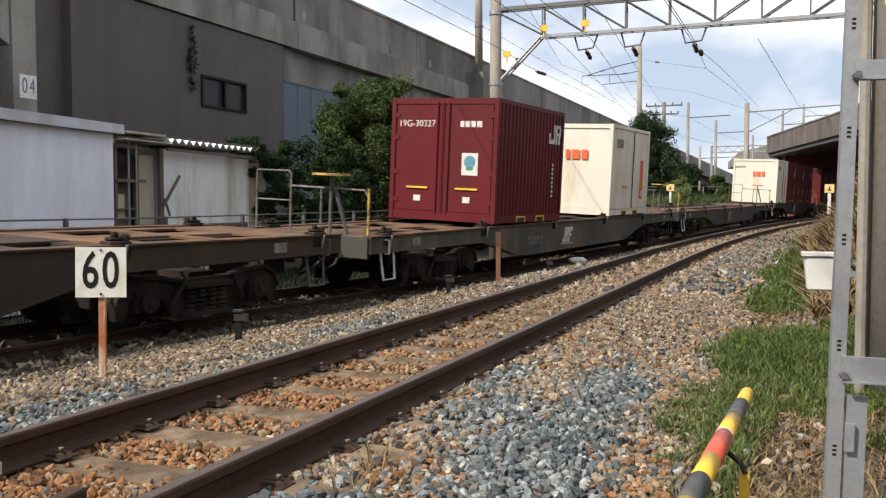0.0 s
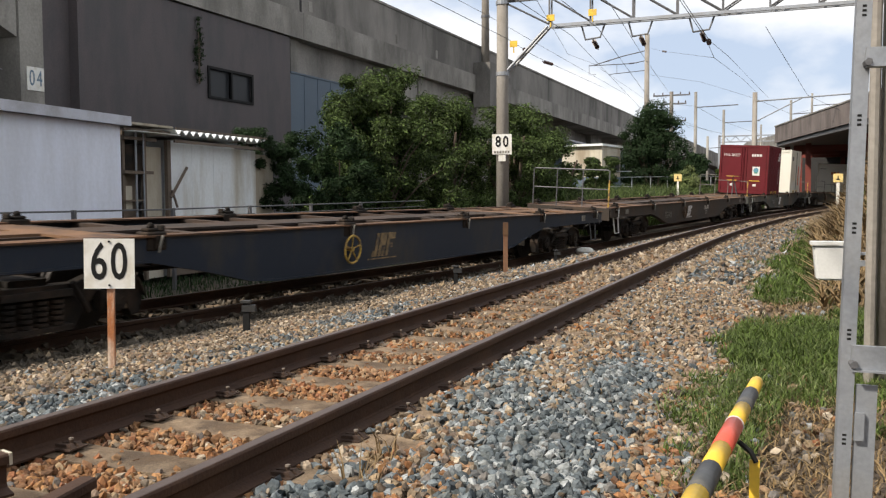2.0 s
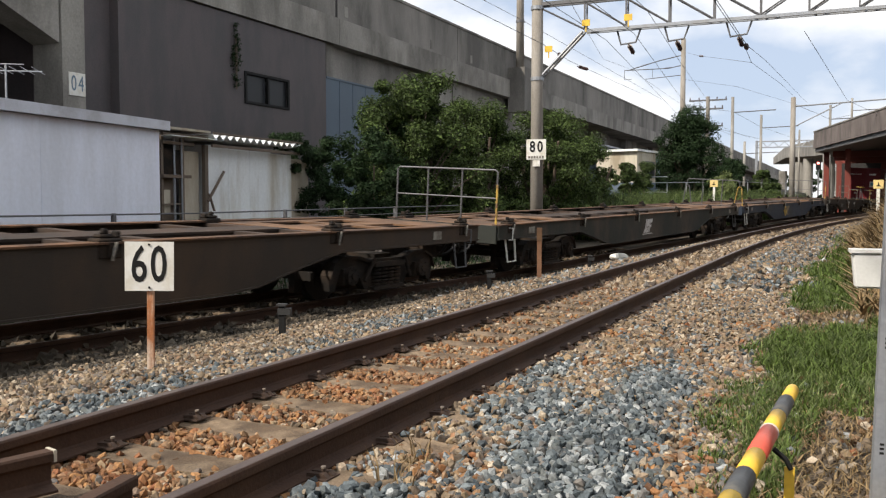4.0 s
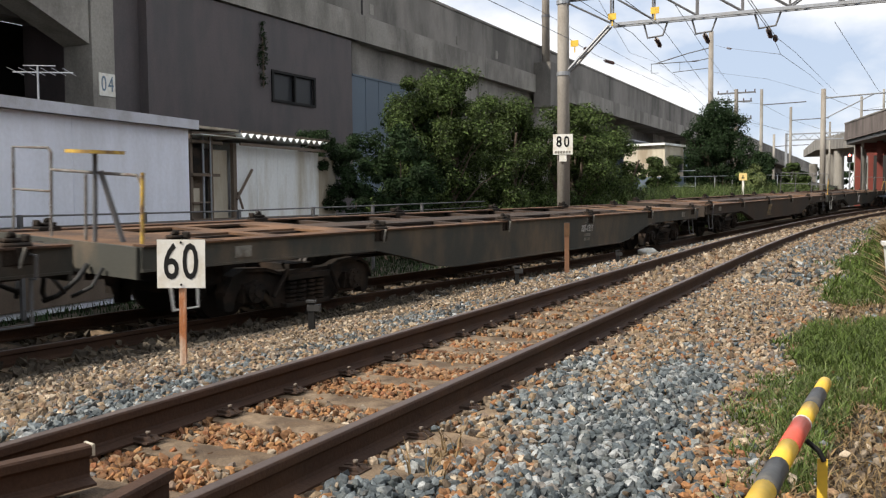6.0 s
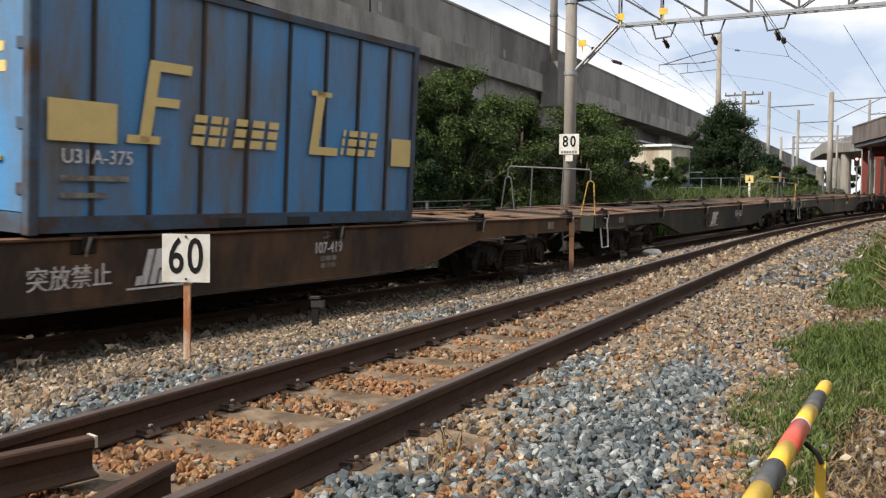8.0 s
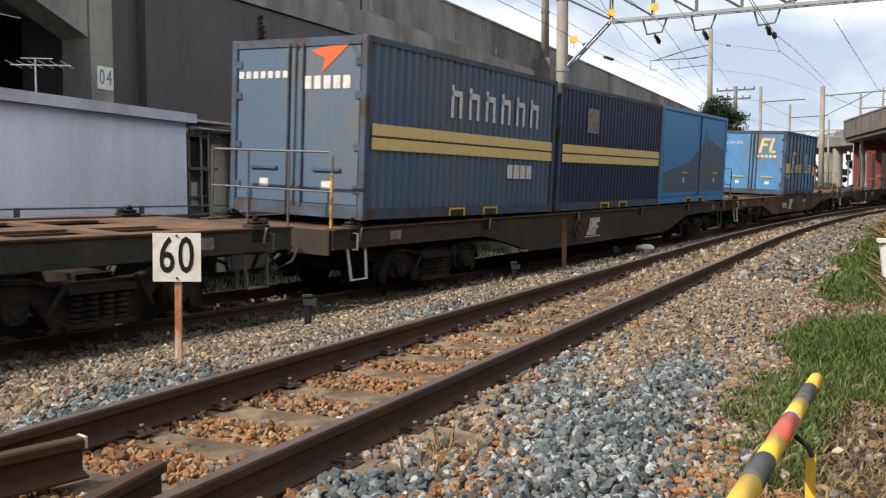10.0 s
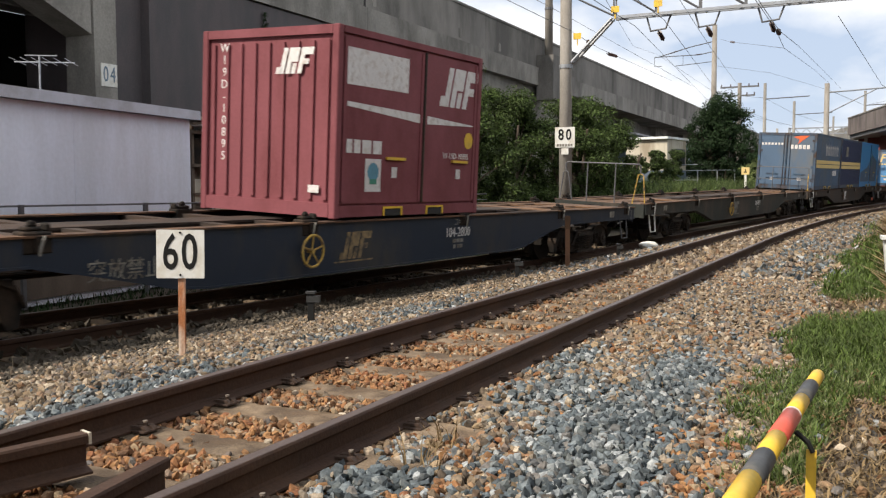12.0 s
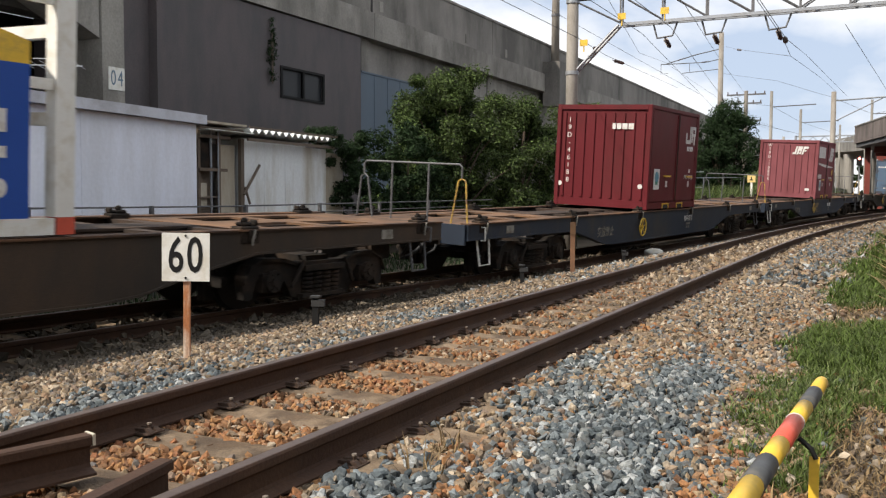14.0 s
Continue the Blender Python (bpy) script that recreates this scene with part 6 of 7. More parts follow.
    if stop:
        sign_text("notice", T["stop"], M["marking" if stop > -2.5 else "dim_marking"], w, on_side(stop, 0.66), "painted notice characters")
    return w


WHEELS = []
V0, S0 = 16.05, 13.234      # speed, and the rear step's distance along the line at the start
SPECS = {
    -4: ("sill_brown", "plain", None, "marking", None, False), -3: ("sill_grey", "loop", None, "marking", None, False), -2: ("sill_brown", "brake", None, "marking", None, False),
    -1: ("sill_black", "brake", None, "dim_marking", "sill_rust", False), 0: ("sill_grey", "brake", None, "marking", None, -3.0),
    1: ("sill_brown", "plain", "w1091", "marking", "sill_rust", -3.8), 2: ("sill_blue", "loop", None, "worn_buff", "worn_yellow", False), 3: ("sill_black", "plain", None, "marking", None, False),
    4: ("sill_brown", "none", None, "worn_buff", None, False), 5: ("sill_grey", "brake", "w1311", None, None, False), 6: ("sill_black", "loop", "w687", "marking", "sill_rust", False),
    7: ("sill_rust", "plain", "w419", "marking", None, -2.05), 8: ("sill_brown", "plain", None, "marking", "sill_rust", False), 9: ("sill_black", "loop", "w872", "dim_marking", "worn_yellow", False),
    10: ("sill_blue", "loop", "w2800", "worn_buff", "worn_yellow", -4.7), 11: ("sill_blue", "loop", "w871", None, "yellow", -4.0), 12: ("sill_brown", "plain", None, None, None, False)}
LOOKS = dict(sill_brown="brown grimy", sill_grey="grey-green", sill_black="blackened dark green", sill_blue="dark blue-grey", sill_rust="orange-brown rusty")
TRAIN = []
for i, (sill, rk, num, logo, wheel, stop) in SPECS.items():
    loaded = i in (-4, -3, -2, 0, 7, 8, 10, 11, 12)
    w = wagon(sill, rk, label="%s container flat wagon, %s, with a rusty deck" % (LOOKS[sill], "part loaded" if loaded else "running empty"), number=num, logo=logo, wheel=wheel, stop=stop, shift={4: -0.8, 9: -0.3}.get(i, 0.0), mark=-1.2 if i == 9 else -1.0)
    TRAIN.append((w, i, 0.0, 0.0))


def container(kind_mats, L, H, label, end="ribs", side="doors", W=2.45, latch="yellow"):
    """A goods container, its base at z = 0, its rear at -y; end and side say which faces carry doors."""
    body, frame_m = M[kind_mats[0]], M[kind_mats[1]]
    c = tagged(new("goods_container"), label, "container", "goods containers")
    hw, hl = W / 2, L / 2
    part("body", boxes((-hw + 0.05, hw - 0.05, -hl + 0.05, hl - 0.05, 0.14, H - 0.06)), body, c)
    for sx in (-1, 1):
        for sy in (-1, 1):
            bm = boxes((*sorted((sx * hw, sx * (hw - 0.11))), *sorted((sy * hl, sy * (hl - 0.11))), 0.0, H))
            bmesh.ops.bevel(bm, geom=bm.edges[:], offset=0.012, segments=1, affect="EDGES")
            part("corner_post", bm, frame_m, c)
        part("bottom_rail", boxes((*sorted((sx * (hw - 0.004), sx * (hw - 0.10))), -hl + 0.11, hl - 0.11, 0.02, 0.17)), frame_m, c)
        part("top_rail", boxes((*sorted((sx * (hw - 0.004), sx * (hw - 0.09))), -hl + 0.11, hl - 0.11, H - 0.09, H - 0.005)), frame_m, c)
    for sy in (-1, 1):
        part("end_sill", boxes((-hw + 0.11, hw - 0.11, *sorted((sy * (hl - 0.004), sy * (hl - 0.10))), 0.02, 0.20)), frame_m, c)
        part("end_header", boxes((-hw + 0.11, hw - 0.11, *sorted((sy * (hl - 0.004), sy * (hl - 0.09))), H - 0.12, H - 0.005)), frame_m, c)
    part("roof", boxes((-hw + 0.09, hw - 0.09, -hl + 0.09, hl - 0.09, H - 0.058, H - 0.02)), body, c)
    # side facing +x, and the same on the other side
    for sx in (-1, 1):
        x = sx * (hw - 0.05)
        if side == "ribs":
            bm = bmesh.new()
            n = int(L / 0.2)
            for k in range(n):
                y = -hl + 0.16 + (L - 0.32) * (k + 0.5) / n
                prism(bm, [(x, y - 0.07), (x + sx * 0.036, y - 0.035), (x + sx * 0.036, y + 0.035), (x, y + 0.07)], "z", 0.17, H - 0.09)
            part("side_corrugation", bm, body, c)
        elif side == "posts":
            n = int(L / 0.62)
            for k in range(1, n):
                y = -hl + L * k / n
                part("side_post", boxes((*sorted((x, x + sx * 0.03)), y - 0.02, y + 0.02, 0.17, H - 0.09)), M["sill_brown"], c)
        else:
            for y0, y1 in ((-hl + 0.14, -0.03 + hl * 0.10), (0.03 + hl * 0.10, hl - 0.14)):
                d = part("door", boxes((*sorted((x, x + sx * 0.03)), y0, y1, 0.20, H - 0.12)), body, c)
                for ya, yb in ((y0, y0 + 0.06), (y1 - 0.06, y1)):
                    part("door_stile", boxes((*sorted((x + sx * 0.03, x + sx * 0.045)), ya, yb, 0.22, H - 0.14)), body, d)
                part("door_handle", boxes((*sorted((x + sx * 0.03, x + sx * 0.07)), (y0 + y1) / 2 + 0.05, (y0 + y1) / 2 + 0.50, 0.80, 0.84)), M["yellow"], d, "yellow latch handle")
                part("seal_plate", boxes((*sorted((x + sx * 0.031, x + sx * 0.036)), (y0 + y1) / 2 + 0.2, (y0 + y1) / 2 + 0.33, 0.55, 0.70)), M["marking"], d)
            part("lock_bar", tubes(([(x + sx * 0.05, hl * 0.10, 0.2), (x + sx * 0.05, hl * 0.10, H - 0.12)], 0.02), n=6), M["sill_brown"], c)
        for y in (-0.55, 0.55):
            # pocket mouths are shallow boxes, their inner shade painted on
            f = part("fork_pocket", boxes((*sorted((sx * (hw - 0.003), sx * (hw + 0.002))), y - 0.2, y + 0.2, 0.02, 0.12)), M["shade_black"], c)
            if side != "posts":
                part("pocket_rim", boxes((*sorted((sx * hw, sx * (hw + 0.012))), y - 0.24, y + 0.24, 0.121, 0.15), (*sorted((sx * hw, sx * (hw + 0.012))), y - 0.24, y - 0.205, 0.02, 0.121), (*sorted((sx * hw, sx * (hw + 0.012))), y + 0.205, y + 0.24, 0.02, 0.121)), M["yellow"], f, "yellow pocket rim")
    for sy in (-1, 1):
        y = sy * (hl - 0.05)
        if end == "ribs":
            bm = bmesh.new()
            for k in range(9):
                xx = -hw + 0.2 + (W - 0.4) * k / 8
                box(bm, xx - 0.035, xx + 0.035, *sorted((y, y + sy * 0.032)), 0.24, H - 0.2)
            part("end_ribs", bm, body, c)
        elif end == "doors":
            for x0, x1 in ((-hw + 0.13, -0.04), (0.04, hw - 0.13)):
                d = part("door", boxes((x0, x1, *sorted((y, y + sy * 0.03)), 0.21, H - 0.13)), body, c)
                part("door_handle", boxes(((x0 + x1) / 2 - 0.25, (x0 + x1) / 2 + 0.25, *sorted((y + sy * 0.03, y + sy * 0.06)), 0.66, 0.70)), M[latch], d, "painted latch handle")
                part("seal_plate", boxes(((x0 + x1) / 2 - 0.08, (x0 + x1) / 2 + 0.08, *sorted((y + sy * 0.031, y + sy * 0.036)), 0.40, 0.52)), M["marking"], d)
                for z in (0.42, 1.0, 1.7, H - 0.35):
                    xo = x0 if x0 < 0 else x1
                    part("hinge", boxes((xo - 0.07, xo + 0.07, *sorted((y + sy * 0.03, y + sy * 0.047)), z - 0.05, z + 0.05)), frame_m, d)
            for x in (-0.13, 0.0, 0.13):
                part("lock_bar", tubes(([(x, y + sy * 0.05, 0.16), (x, y + sy * 0.05, H - 0.08)], 0.02), n=6), frame_m, c)
        else:
            part("end_panel", boxes((-hw + 0.12, hw - 0.12, *sorted((y, y + sy * 0.012)), 0.21, H - 0.13)), body, c)
    return c


def load(c, i, y):
    TRAIN.append((c, i, y, DECK + 0.045))
    return c


def eco_sticker(c, m, s=0.30):
    st = bars([(-s / 2, s / 2, -s * 0.62, s * 0.62)], m, M["marking"], c, "sticker")
    bm = bmesh.new()
    pts = [(s * 0.36 * math.cos(a * 0.4488), s * 0.12 + s * 0.36 * math.sin(a * 0.4488)) for a in range(14)]
    prism(bm, pts, "z", 0.0035, 0.005)
    part("emblem", bm, M["teal_mark"], st)
    bm = boxes((-s * 0.22, s * 0.22, -s * 0.34, -s * 0.14, 0.0035, 0.006))
    part("emblem_base", bm, M["green_mark"], st)


def vertical_number(c, glyphs, x, y, top, pitch):
    for k, g in enumerate(glyphs):
        sign_text("container_number", g, M["marking"], c, Matrix.Translation((x, y, top - pitch * k)) @ END)


def round_dot(c, m, r=0.06):
    bm = bmesh.new()
    tube(bm, [(0, 0, 0), (0, 0, 0.004)], r, 14)
    part("round_plate", bm, M["marking"], c, m=m)


HL, HW = 3.715 / 2, 1.225
SX, EY = HW - 0.018, -HL + 0.016
# maroon box with side doors
c = load(container(("red_box", "red_box"), 3.715, 2.5, "maroon twelve-foot goods container with ribbed ends", "ribs", "doors"), 11, 0.29)
vertical_number(c, V46188, -0.88, EY, 2.12, 0.185)
bars([(-0.28, -0.20, -0.07, 0.07), (-0.17, -0.06, -0.07, 0.07), (-0.03, 0.10, -0.07, 0.07), (0.13, 0.26, -0.07, 0.07)], Matrix.Translation((0.52, EY, 1.98)) @ END, M["marking"], c, "operator_mark")
round_dot(c, Matrix.Translation((1.02, EY, 0.55)) @ END)
round_dot(c, Matrix.Translation((-1.08, EY, 0.55)) @ END)
eco_sticker(c, Matrix.Translation((SX, -1.24, 0.74)) @ SIDE, 0.40)
bm = bmesh.new()
for r in ((-0.02, 0.08, 0.16, 0.42), (-0.34, -0.24, 0.0, 0.24), (-0.34, 0.08, -0.04, 0.06), (-0.02, 0.08, 0.0, 0.2), (0.12, 0.22, 0.0, 0.42), (0.12, 0.46, 0.34, 0.42), (0.38, 0.47, 0.2, 0.42), (0.2, 0.46, 0.16, 0.24), (0.3, 0.42, -0.06, 0.16)):
    box(bm, *r, 0, 0.003)
part("operator_mark", bm, M["marking"], c, m=Matrix.Translation((SX, 1.18, 1.72)) @ SIDE)
bars([(-0.25, -0.17, -0.06, 0.06), (-0.14, -0.05, -0.06, 0.06), (-0.02, 0.10, -0.06, 0.06), (0.12, 0.24, -0.06, 0.06)], Matrix.Translation((SX, 1.22, 1.55)) @ SIDE, M["marking"], c)
sign_text("container_number", T["c46188"], M["marking"], c, Matrix.Translation((SX, 1.20, 0.80)) @ SIDE)
bars([(-0.07, 0.07, -0.05, 0.05)], Matrix.Translation((SX, 1.26, 0.97)) @ SIDE, M["marking"], c)
# faded box with the slanted mark
c = load(container(("faded_red", "faded_red"), 3.715, 2.5, "faded maroon goods container with white markings", "ribs", "doors"), 10, 0.40)
vertical_number(c, V10895, -0.80, EY, 2.25, 0.165)
logo_shapes(Matrix.Translation((0.45, EY, 2.05)) @ END, 0.34, M["marking"], c)
logo_shapes(Matrix.Translation((SX, 1.15, 1.95)) @ SIDE, 0.60, M["marking"], c)
bars([(-0.72, 0.72, -0.24, 0.24)], Matrix.Translation((SX, -0.95, 2.0)) @ SIDE, M["marking"], c, "white_panel")
bm = bmesh.new()
prism(bm, [(-1.68, 0.06), (0.12, 0.0), (1.6, -0.075), (1.6, -0.09), (0.12, -0.13), (-1.68, 0.0)], "z", 0, 0.003)
part("white_stripe", bm, M["marking"], c, m=Matrix.Translation((SX, 0.05, 1.48)) @ SIDE)
round_dot_at = Matrix.Translation((SX, 1.52, 1.16)) @ SIDE
bm = bmesh.new()
tube(bm, [(0, 0, 0), (0, 0, 0.004)], 0.13, 16)
part("yellow_disc", bm, M["yellow"], c, m=round_dot_at)
bars([(-0.40, -0.28, -0.09, 0.09), (-0.24, -0.1, -0.09, 0.09), (-0.06, 0.14, -0.09, 0.09), (0.18, 0.38, -0.09, 0.09)], Matrix.Translation((SX, -1.22, 0.96)) @ SIDE, M["marking"], c, "operator_mark")
eco_sticker(c, Matrix.Translation((SX, -1.02, 0.58)) @ SIDE, 0.36)
sign_text("container_number", T["c10895"], M["marking"], c, Matrix.Translation((SX, 1.15, 0.90)) @ SIDE)
bars([(-0.09, 0.09, -0.05, 0.05)], Matrix.Translation((0.85, EY, 0.38)) @ END, M["marking"], c)
# blue twenty-foot box
c = load(container(("blue_box", "blue_frame"), 6.06, 2.5, "weathered blue twenty-foot container with yellow lettering blocks", "doors", "posts", 2.49), 7, 0.53)
X2, Y2 = 1.245 - 0.018, -3.03 + 0.018
bars([(-0.37, 0.37, -0.19, 0.19)], Matrix.Translation((X2, -2.47, 1.05)) @ SIDE, M["buff"], c, "yellow_band")
bars([(-0.27, 0.27, -0.19, 0.19)], Matrix.Translation((X2, 2.72, 0.98)) @ SIDE, M["buff"], c, "yellow_band")
bm = bmesh.new()
for r in ((-1.74, -1.60, -0.35, 0.47), (-1.60, -1.20, 0.37, 0.47), (-1.60, -1.30, 0.02, 0.11), (-1.88, -1.48, -0.36, -0.28), (0.82, 0.98, -0.36, 0.42), (0.98, 1.36, -0.36, -0.26), (0.72, 1.1, 0.36, 0.42)):
    prism(bm, [(r[0] + r[2] * 0.16, r[2]), (r[1] + r[2] * 0.16, r[2]), (r[1] + r[3] * 0.16, r[3]), (r[0] + r[3] * 0.16, r[3])], "z", 0, 0.003)
for u, wide in ((-1.06, 0.17), (-0.83, 0.15), (-0.64, 0.05), (-0.46, 0.17), (-0.20, 0.19), (0.06, 0.16), (1.44, 0.05), (1.56, 0.18), (1.80, 0.14), (2.01, 0.16)):
    for v0, v1 in ((-0.34, -0.25), (-0.22, -0.13), (-0.10, -0.02)):
        prism(bm, [(u + v0 * 0.18, v0), (u + wide + v0 * 0.18, v0), (u + wide + v1 * 0.18, v1), (u + v1 * 0.18, v1)], "z", 0, 0.003)
part("brand_blocks", bm, M["buff"], c, m=Matrix.Translation((X2, -0.05, 1.24)) @ SIDE)
sign_text("container_number", T["u375"], M["marking"], c, Matrix.Translation((X2, -2.3, 0.72)) @ SIDE)
bars([(-0.4, 0.35, 0.04, 0.09), (-0.4, 0.1, -0.12, -0.07)], Matrix.Translation((X2, -2.3, 0.46)) @ SIDE, M["dim_marking"], c)
sign_text("container_number", T["d375"], M["marking"], c, Matrix.Translation((-0.78, Y2, 2.02)) @ END)
bm = bmesh.new()
for r in ((-0.34, -0.20, -0.40, 0.40), (-0.20, 0.10, 0.27, 0.40), (-0.20, 0.02, -0.02, 0.10), (0.16, 0.30, -0.40, 0.40), (0.16, 0.52, -0.40, -0.28)):
    prism(bm, [(r[0] + r[2] * 0.2, r[2]), (r[1] + r[2] * 0.2, r[2]), (r[1] + r[3] * 0.2, r[3]), (r[0] + r[3] * 0.2, r[3])], "z", 0, 0.003)
part("brand_blocks", bm, M["buff"], c, m=Matrix.Translation((0.50, Y2, 1.92)) @ END @ Matrix.Diagonal((0.75, 0.72, 1, 1)))
bars([(-0.40 + 0.16 * k, -0.29 + 0.16 * k, -0.05, 0.05) for k in range(5)], Matrix.Translation((0.52, Y2, 1.50)) @ END, M["buff"], c)


def striped_box(mat_name, y, L, marks, label):
    c = load(container((mat_name, "blue_frame"), L, 2.5, label, "doors", "ribs", 2.49, "blue_frame"), 8, y)
    X3 = 1.245 + 0.001
    bars([(-L / 2 + 0.15, L / 2 - 0.15, -0.17, -0.01), (-L / 2 + 0.15, L / 2 - 0.15, 0.02, 0.18)], Matrix.Translation((X3, 0, 1.15)) @ SIDE, M["buff"], c, "yellow_band")
    if marks:
        bm = bmesh.new()
        for k in range(6):
            u = -0.55 + 0.55 * k
            for r in ((u - 0.2, u - 0.12, -0.25, 0.25), (u - 0.2, u + 0.12, 0.08, 0.17), (u + 0.05, u + 0.13, -0.25, 0.1)):
                box(bm, *r, 0, 0.003)
        part("brand_blocks", bm, M["marking"], c, m=Matrix.Translation((X3, -0.1, 1.8)) @ SIDE)
        bars([(-0.4 + 0.17 * k, -0.28 + 0.17 * k, -0.09, 0.09) for k in range(5)], Matrix.Translation((0.55, -L / 2 + 0.016, 1.88)) @ END, M["marking"], c, "brand_blocks")
        bm = bmesh.new()
        prism(bm, [(-0.3, 0.2), (0.45, 0.32), (0.1, 0.05), (-0.1, -0.12), (-0.05, 0.08)], "z", 0, 0.003)
        part("brand_emblem", bm, M["orange"], c, m=Matrix.Translation((0.55, -L / 2 + 0.016, 2.12)) @ END)
        bars([(-0.5 + 0.14 * k, -0.41 + 0.14 * k, -0.05, 0.05) for k in range(7)], Matrix.Translation((-0.6, -L / 2 + 0.016, 2.0)) @ END, M["marking"], c)
        bars([(-0.5 + 0.25 * k, -0.3 + 0.25 * k, -0.12, 0.12) for k in range(4)], Matrix.Translation((X3, 1.6, 0.75)) @ SIDE, M["marking"], c)
    else:
        bars([(-0.3, 0.3, -0.25, 0.25)], Matrix.Translation((X3, -1.4, 1.85)) @ SIDE, M["dim_marking"], c, "brand_blocks")
    return c


striped_box("grey_blue_box", -6.2, 6.06, True, "grey-blue twenty-foot container with a yellow double stripe")
striped_box("navy_box", 0.08, 6.06, False, "navy twenty-foot container with a yellow double stripe")
c = load(container(("sky_box", "sky_box"), 6.06, 2.5, "bright blue twenty-foot container with a pale mountain shape", "plain", "doors", 2.49), 8, 6.2)
bm = bmesh.new()
prism(bm, [(-2.85, -0.9), (2.85, -0.9), (2.85, 0.3), (1.0, 0.65), (-0.6, -0.1), (-2.85, -0.4)], "z", 0, 0.003)
part("mountain_shape", bm, M["grey_blue_box"], c, m=Matrix.Translation((SX + 0.02, 0, 1.2)) @ SIDE)
bars([(-0.06, 0.06, -0.4, 0.5), (-0.18, 0.14, 0.1, 0.2)], Matrix.Translation((SX + 0.024, 0.9, 1.6)) @ SIDE, M["green_mark"], c, "emblem")
# maroon box with end doors, then a white one
c = load(container(("red_box", "red_box"), 3.715, 2.5, "maroon goods container with end doors and ribbed sides", "doors", "ribs"), 0, -3.42)
sign_text("container_number", T["c30327"], M["marking"], c, Matrix.Translation((-0.62, EY, 1.98)) @ END)
bars([(-0.24, -0.16, -0.06, 0.06), (-0.13, -0.03, -0.06, 0.06), (0.0, 0.10, -0.06, 0.06), (0.13, 0.24, -0.06, 0.06)], Matrix.Translation((0.62, EY, 1.98)) @ END, M["marking"], c, "operator_mark")
eco_sticker(c, Matrix.Translation((0.62, EY, 1.18)) @ END, 0.36)
bars([(-0.02, 0.08, 0.16, 0.42), (-0.34, -0.24, 0.0, 0.2), (-0.34, 0.08, -0.06, 0.05), (-0.02, 0.08, 0.0, 0.2), (0.12, 0.22, -0.06, 0.42), (0.12, 0.46, 0.34, 0.42), (0.38, 0.47, 0.2, 0.42), (0.2, 0.46, 0.15, 0.23), (0.3, 0.42, -0.06, 0.16)], Matrix.Translation((HW + 0.001, 1.2, 1.80)) @ SIDE @ Matrix.Diagonal((0.9, 0.9, 1, 1)), M["marking"], c, "operator_mark")
bars([(0, 0.1, 0.1 * k, 0.06 + 0.1 * k) for k in range(8)], Matrix.Translation((HW + 0.001, 1.15, 0.55)) @ SIDE, M["marking"], c)


def white_container(i, y, label):
    c = load(container(("white_box", "white_box"), 3.715, 2.5, label, "plain", "doors"), i, y)
    bars([(-0.26, -0.14, -0.13, 0.13), (-0.08, 0.14, -0.13, 0.13), (0.20, 0.38, -0.13, 0.13)], Matrix.Translation((0.15, EY - 0.012, 1.66)) @ END, M["orange"], c, "brand_blocks")
    bars([(-0.6 + 0.12 * k, -0.53 + 0.12 * k, -0.04, 0.04) for k in range(5)], Matrix.Translation((-0.5, EY - 0.012, 2.05)) @ END, M["dim_marking"], c)
    bars([(-0.16, 0.16, -0.6, 0.55)], Matrix.Translation((SX, 1.15, 1.05)) @ SIDE, M["orange"], c, "red_panel")
    bars([(-0.3, 0.3, -0.12, 0.12)], Matrix.Translation((SX, -1.1, 2.0)) @ SIDE, M["dim_marking"], c, "brand_blocks")
    return c


white_container(0, 4.1, "rust-streaked white goods container with red lettering blocks")
white_container(-2, -6.6, "white goods container at the end of its wagon")
for i, y in ((-2, -2.7), (-2, 1.1), (-2, 4.9), (-3, -7.0), (-3, -3.0), (-3, 1.0), (-4, -7.0), (-4, -3.0)):
    c = load(container(("red_box", "red_box"), 3.715, 2.5, "maroon twelve-foot goods container on a wagon", "ribs", "doors"), i, y)
    bars([(-0.3, -0.2, -0.2, 0.12), (-0.3, -0.05, -0.2, -0.1), (0.05, 0.15, -0.2, 0.3), (0.05, 0.35, 0.2, 0.3)], Matrix.Translation((SX, 1.1, 1.8)) @ SIDE, M["marking"], c, "operator_mark")

# tank container in a white frame with a blue skirt
tk = tagged(new("tank_container"), "blue and yellow banded container in a white steel end frame", "container", "goods containers")
load(tk, 12, 0.3)
W2, TL, TH = 1.22, 3.03, 2.55
for sy in (-1, 1):
    for sx in (-1, 1):
        part("corner_post", boxes((*sorted((sx * W2, sx * (W2 - 0.15))), *sorted((sy * TL, sy * (TL - 0.2))), 0.16, TH)), M["white_paint"], tk)
        part("corner_casting", boxes((*sorted((sx * (W2 + 0.004), sx * (W2 - 0.17))), *sorted((sy * (TL + 0.004), sy * (TL - 0.18))), 0.0, 0.158)), M["red_tape"], tk, "red corner casting")
    for z in (1.05, 1.85, TH - 0.1):
        part("cross_member", boxes((-W2 + 0.15, W2 - 0.15, *sorted((sy * TL, sy * (TL - 0.1))), z - 0.06, z + 0.06)), M["white_paint"], tk)
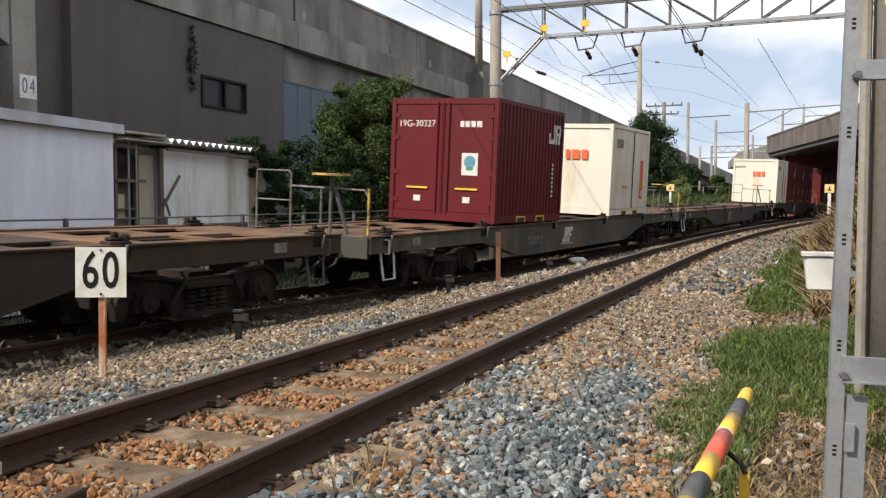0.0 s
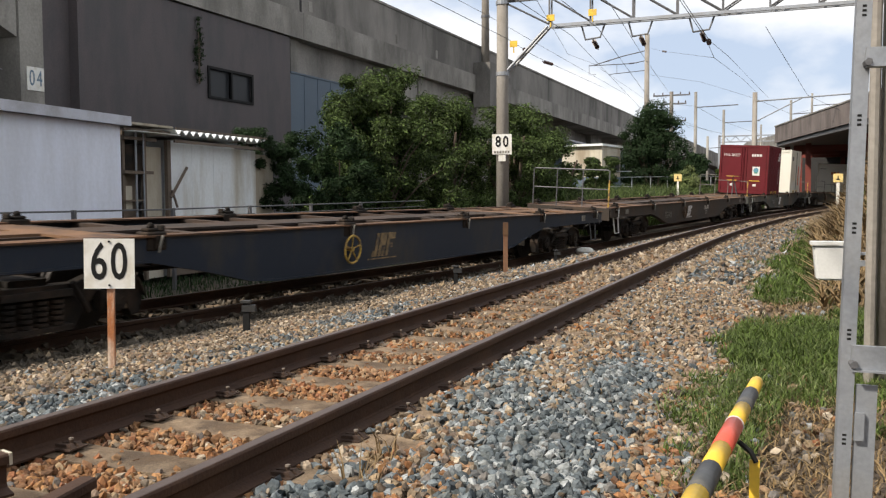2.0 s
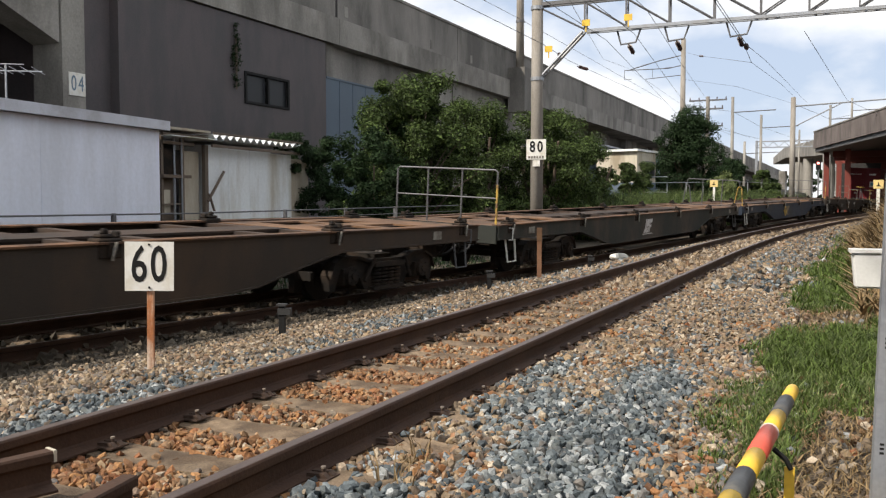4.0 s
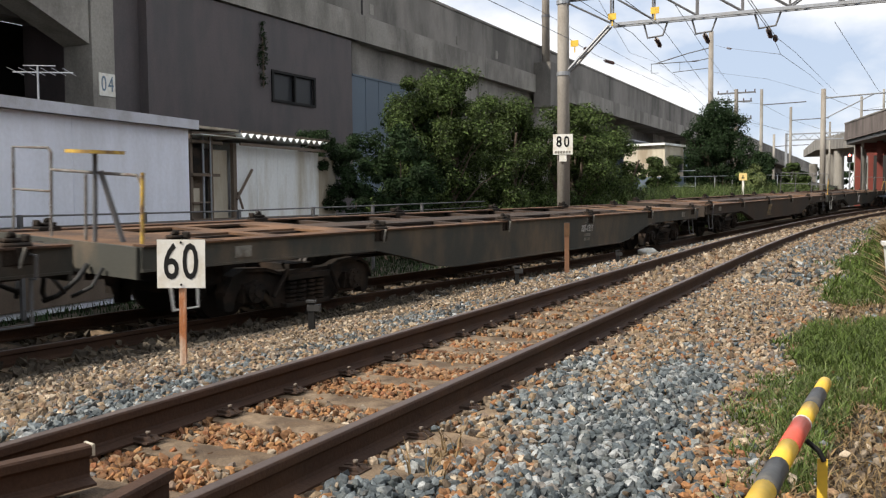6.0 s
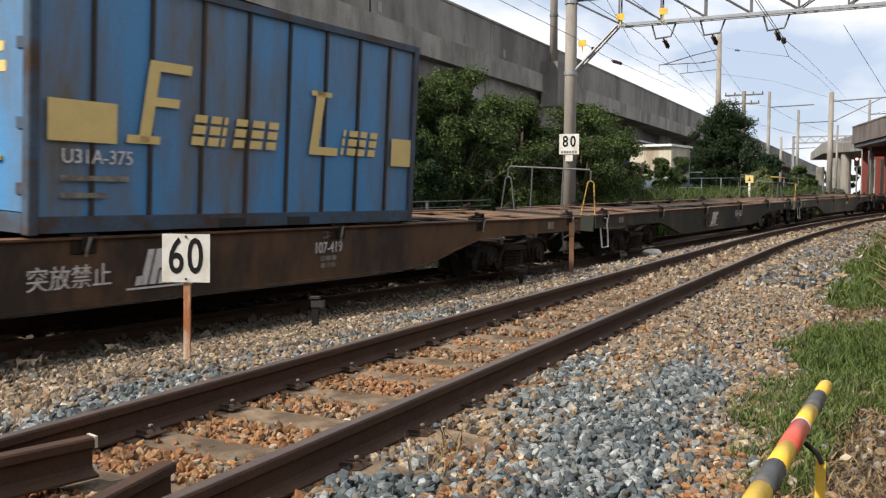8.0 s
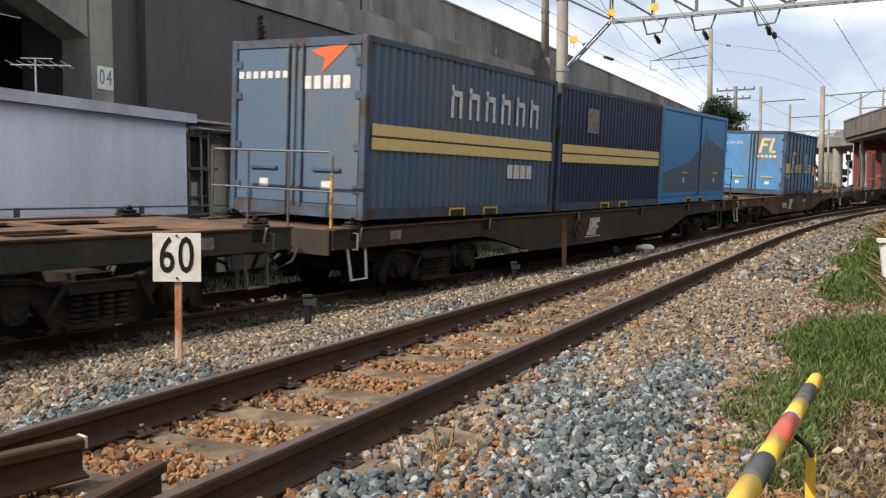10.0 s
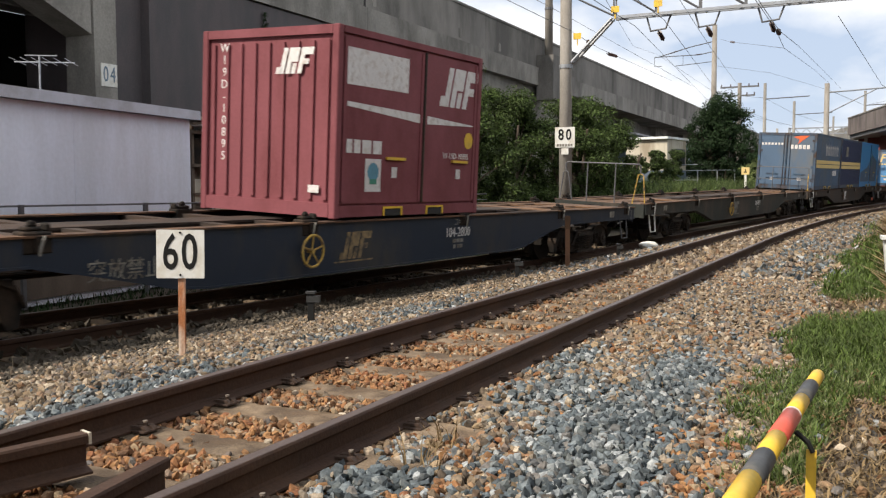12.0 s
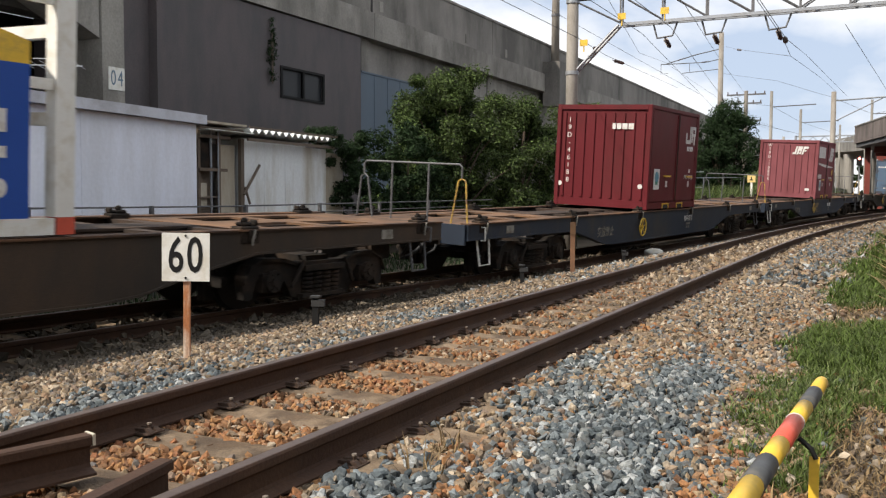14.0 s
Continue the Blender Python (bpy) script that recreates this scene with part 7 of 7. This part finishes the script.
for sx in (-1, 1):
    part("bottom_rail", boxes((*sorted((sx * W2, sx * (W2 - 0.12))), -TL + 0.2, TL - 0.2, 0.0, 0.15)), M["white_paint"], tk)
    for a, b in ((0.6, 1.35), (1.35, 2.1)):
        part("frame_brace", boxes((*sorted((sx * (W2 - 0.02), sx * (W2 - 0.07))), TL - 0.75, TL - 0.21, b - 0.05, b + 0.05)), M["white_paint"], tk)
    part("blue_panel", boxes((*sorted((sx * (W2 - 0.01), sx * (W2 - 0.05))), -TL + 0.2, TL - 0.45, 0.151, 1.5)), M["deep_blue"], tk, "deep blue panel")
    bm = bmesh.new()
    prism(bm, [(-TL + 0.2, 1.501), (TL - 0.45, 1.501), (TL - 0.45, 1.70), (TL - 1.1, 1.86), (-TL + 0.2, 1.9)], "x", *sorted((sx * (W2 - 0.011), sx * (W2 - 0.05))))
    part("yellow_panel", bm, M["yellow"], tk, "yellow band")
bm = bmesh.new()
tube(bm, [(0, -TL + 0.4, 1.3), (0, TL - 0.85, 1.3)], 1.12, 28)
part("tank", bm, M["white_paint"], tk, "white cylindrical tank", True)
bars([(-0.3, -0.18, -0.1, 0.1), (-0.1, 0.05, -0.1, 0.1), (-0.3, 0.05, -0.32, -0.22)], Matrix.Translation((W2 - 0.008, TL - 0.72, 1.0)) @ SIDE, M["marking"], tk)
round_dot(tk, Matrix.Translation((W2 - 0.009, TL - 0.75, 0.42)) @ SIDE, 0.09)


# ---- motion along the line ----
YS = np.concatenate([np.linspace(-420, 0, 60), np.linspace(0.5, 110, 220), np.linspace(115, 420, 40)])
XS = np.array([far_x(y) for y in YS])
ARC = np.concatenate([[0], np.cumsum(np.hypot(np.diff(YS), np.diff(XS)))])
ARC -= np.interp(0.0, YS, ARC)


def on_line(s):
    """The pose at the distance s along the train's track."""
    y = float(np.interp(s, ARC, YS))
    pitch = math.degrees(math.atan(0.0132)) * min(max((y - 13) / 9, 0), 1) if y < 61 else 0.0
    return pose(far_x(y), y, far_z(y), pitch, 3.0, -math.degrees(math.atan(far_slope(y))))


LEAD = {8.0: 0.06, 8.5: 0.08, 9.0: 0.1, 9.5: 0.12, 10.0: 0.14, 10.5: 0.15, 11.0: 0.2, 11.5: 0.08, 12.0: 0.4, 12.5: 0.2, 13.0: 0.5, 13.5: 0.12, 14.0: 0.4}      # metres by which the train runs ahead of its mean speed


def motions():
    for ob, i, y, z in TRAIN:
        rows = []
        for k in range(29):
            t = 0.5 * k
            rows.append((t, on_line(S0 + V0 * t + LEAD.get(t, 0.0) - 20.4 * i + 9.2 + y) @ pose(0, 0, z)))
        walk(ob, rows)
    step = V0 / 0.43 / FPS
    for ws, y in WHEELS:
        walk(ws, [(k / FPS, pose(0, y, 0.43, -math.degrees(step * k) % 360)) for k in range(14 * FPS + 1)])


motions()
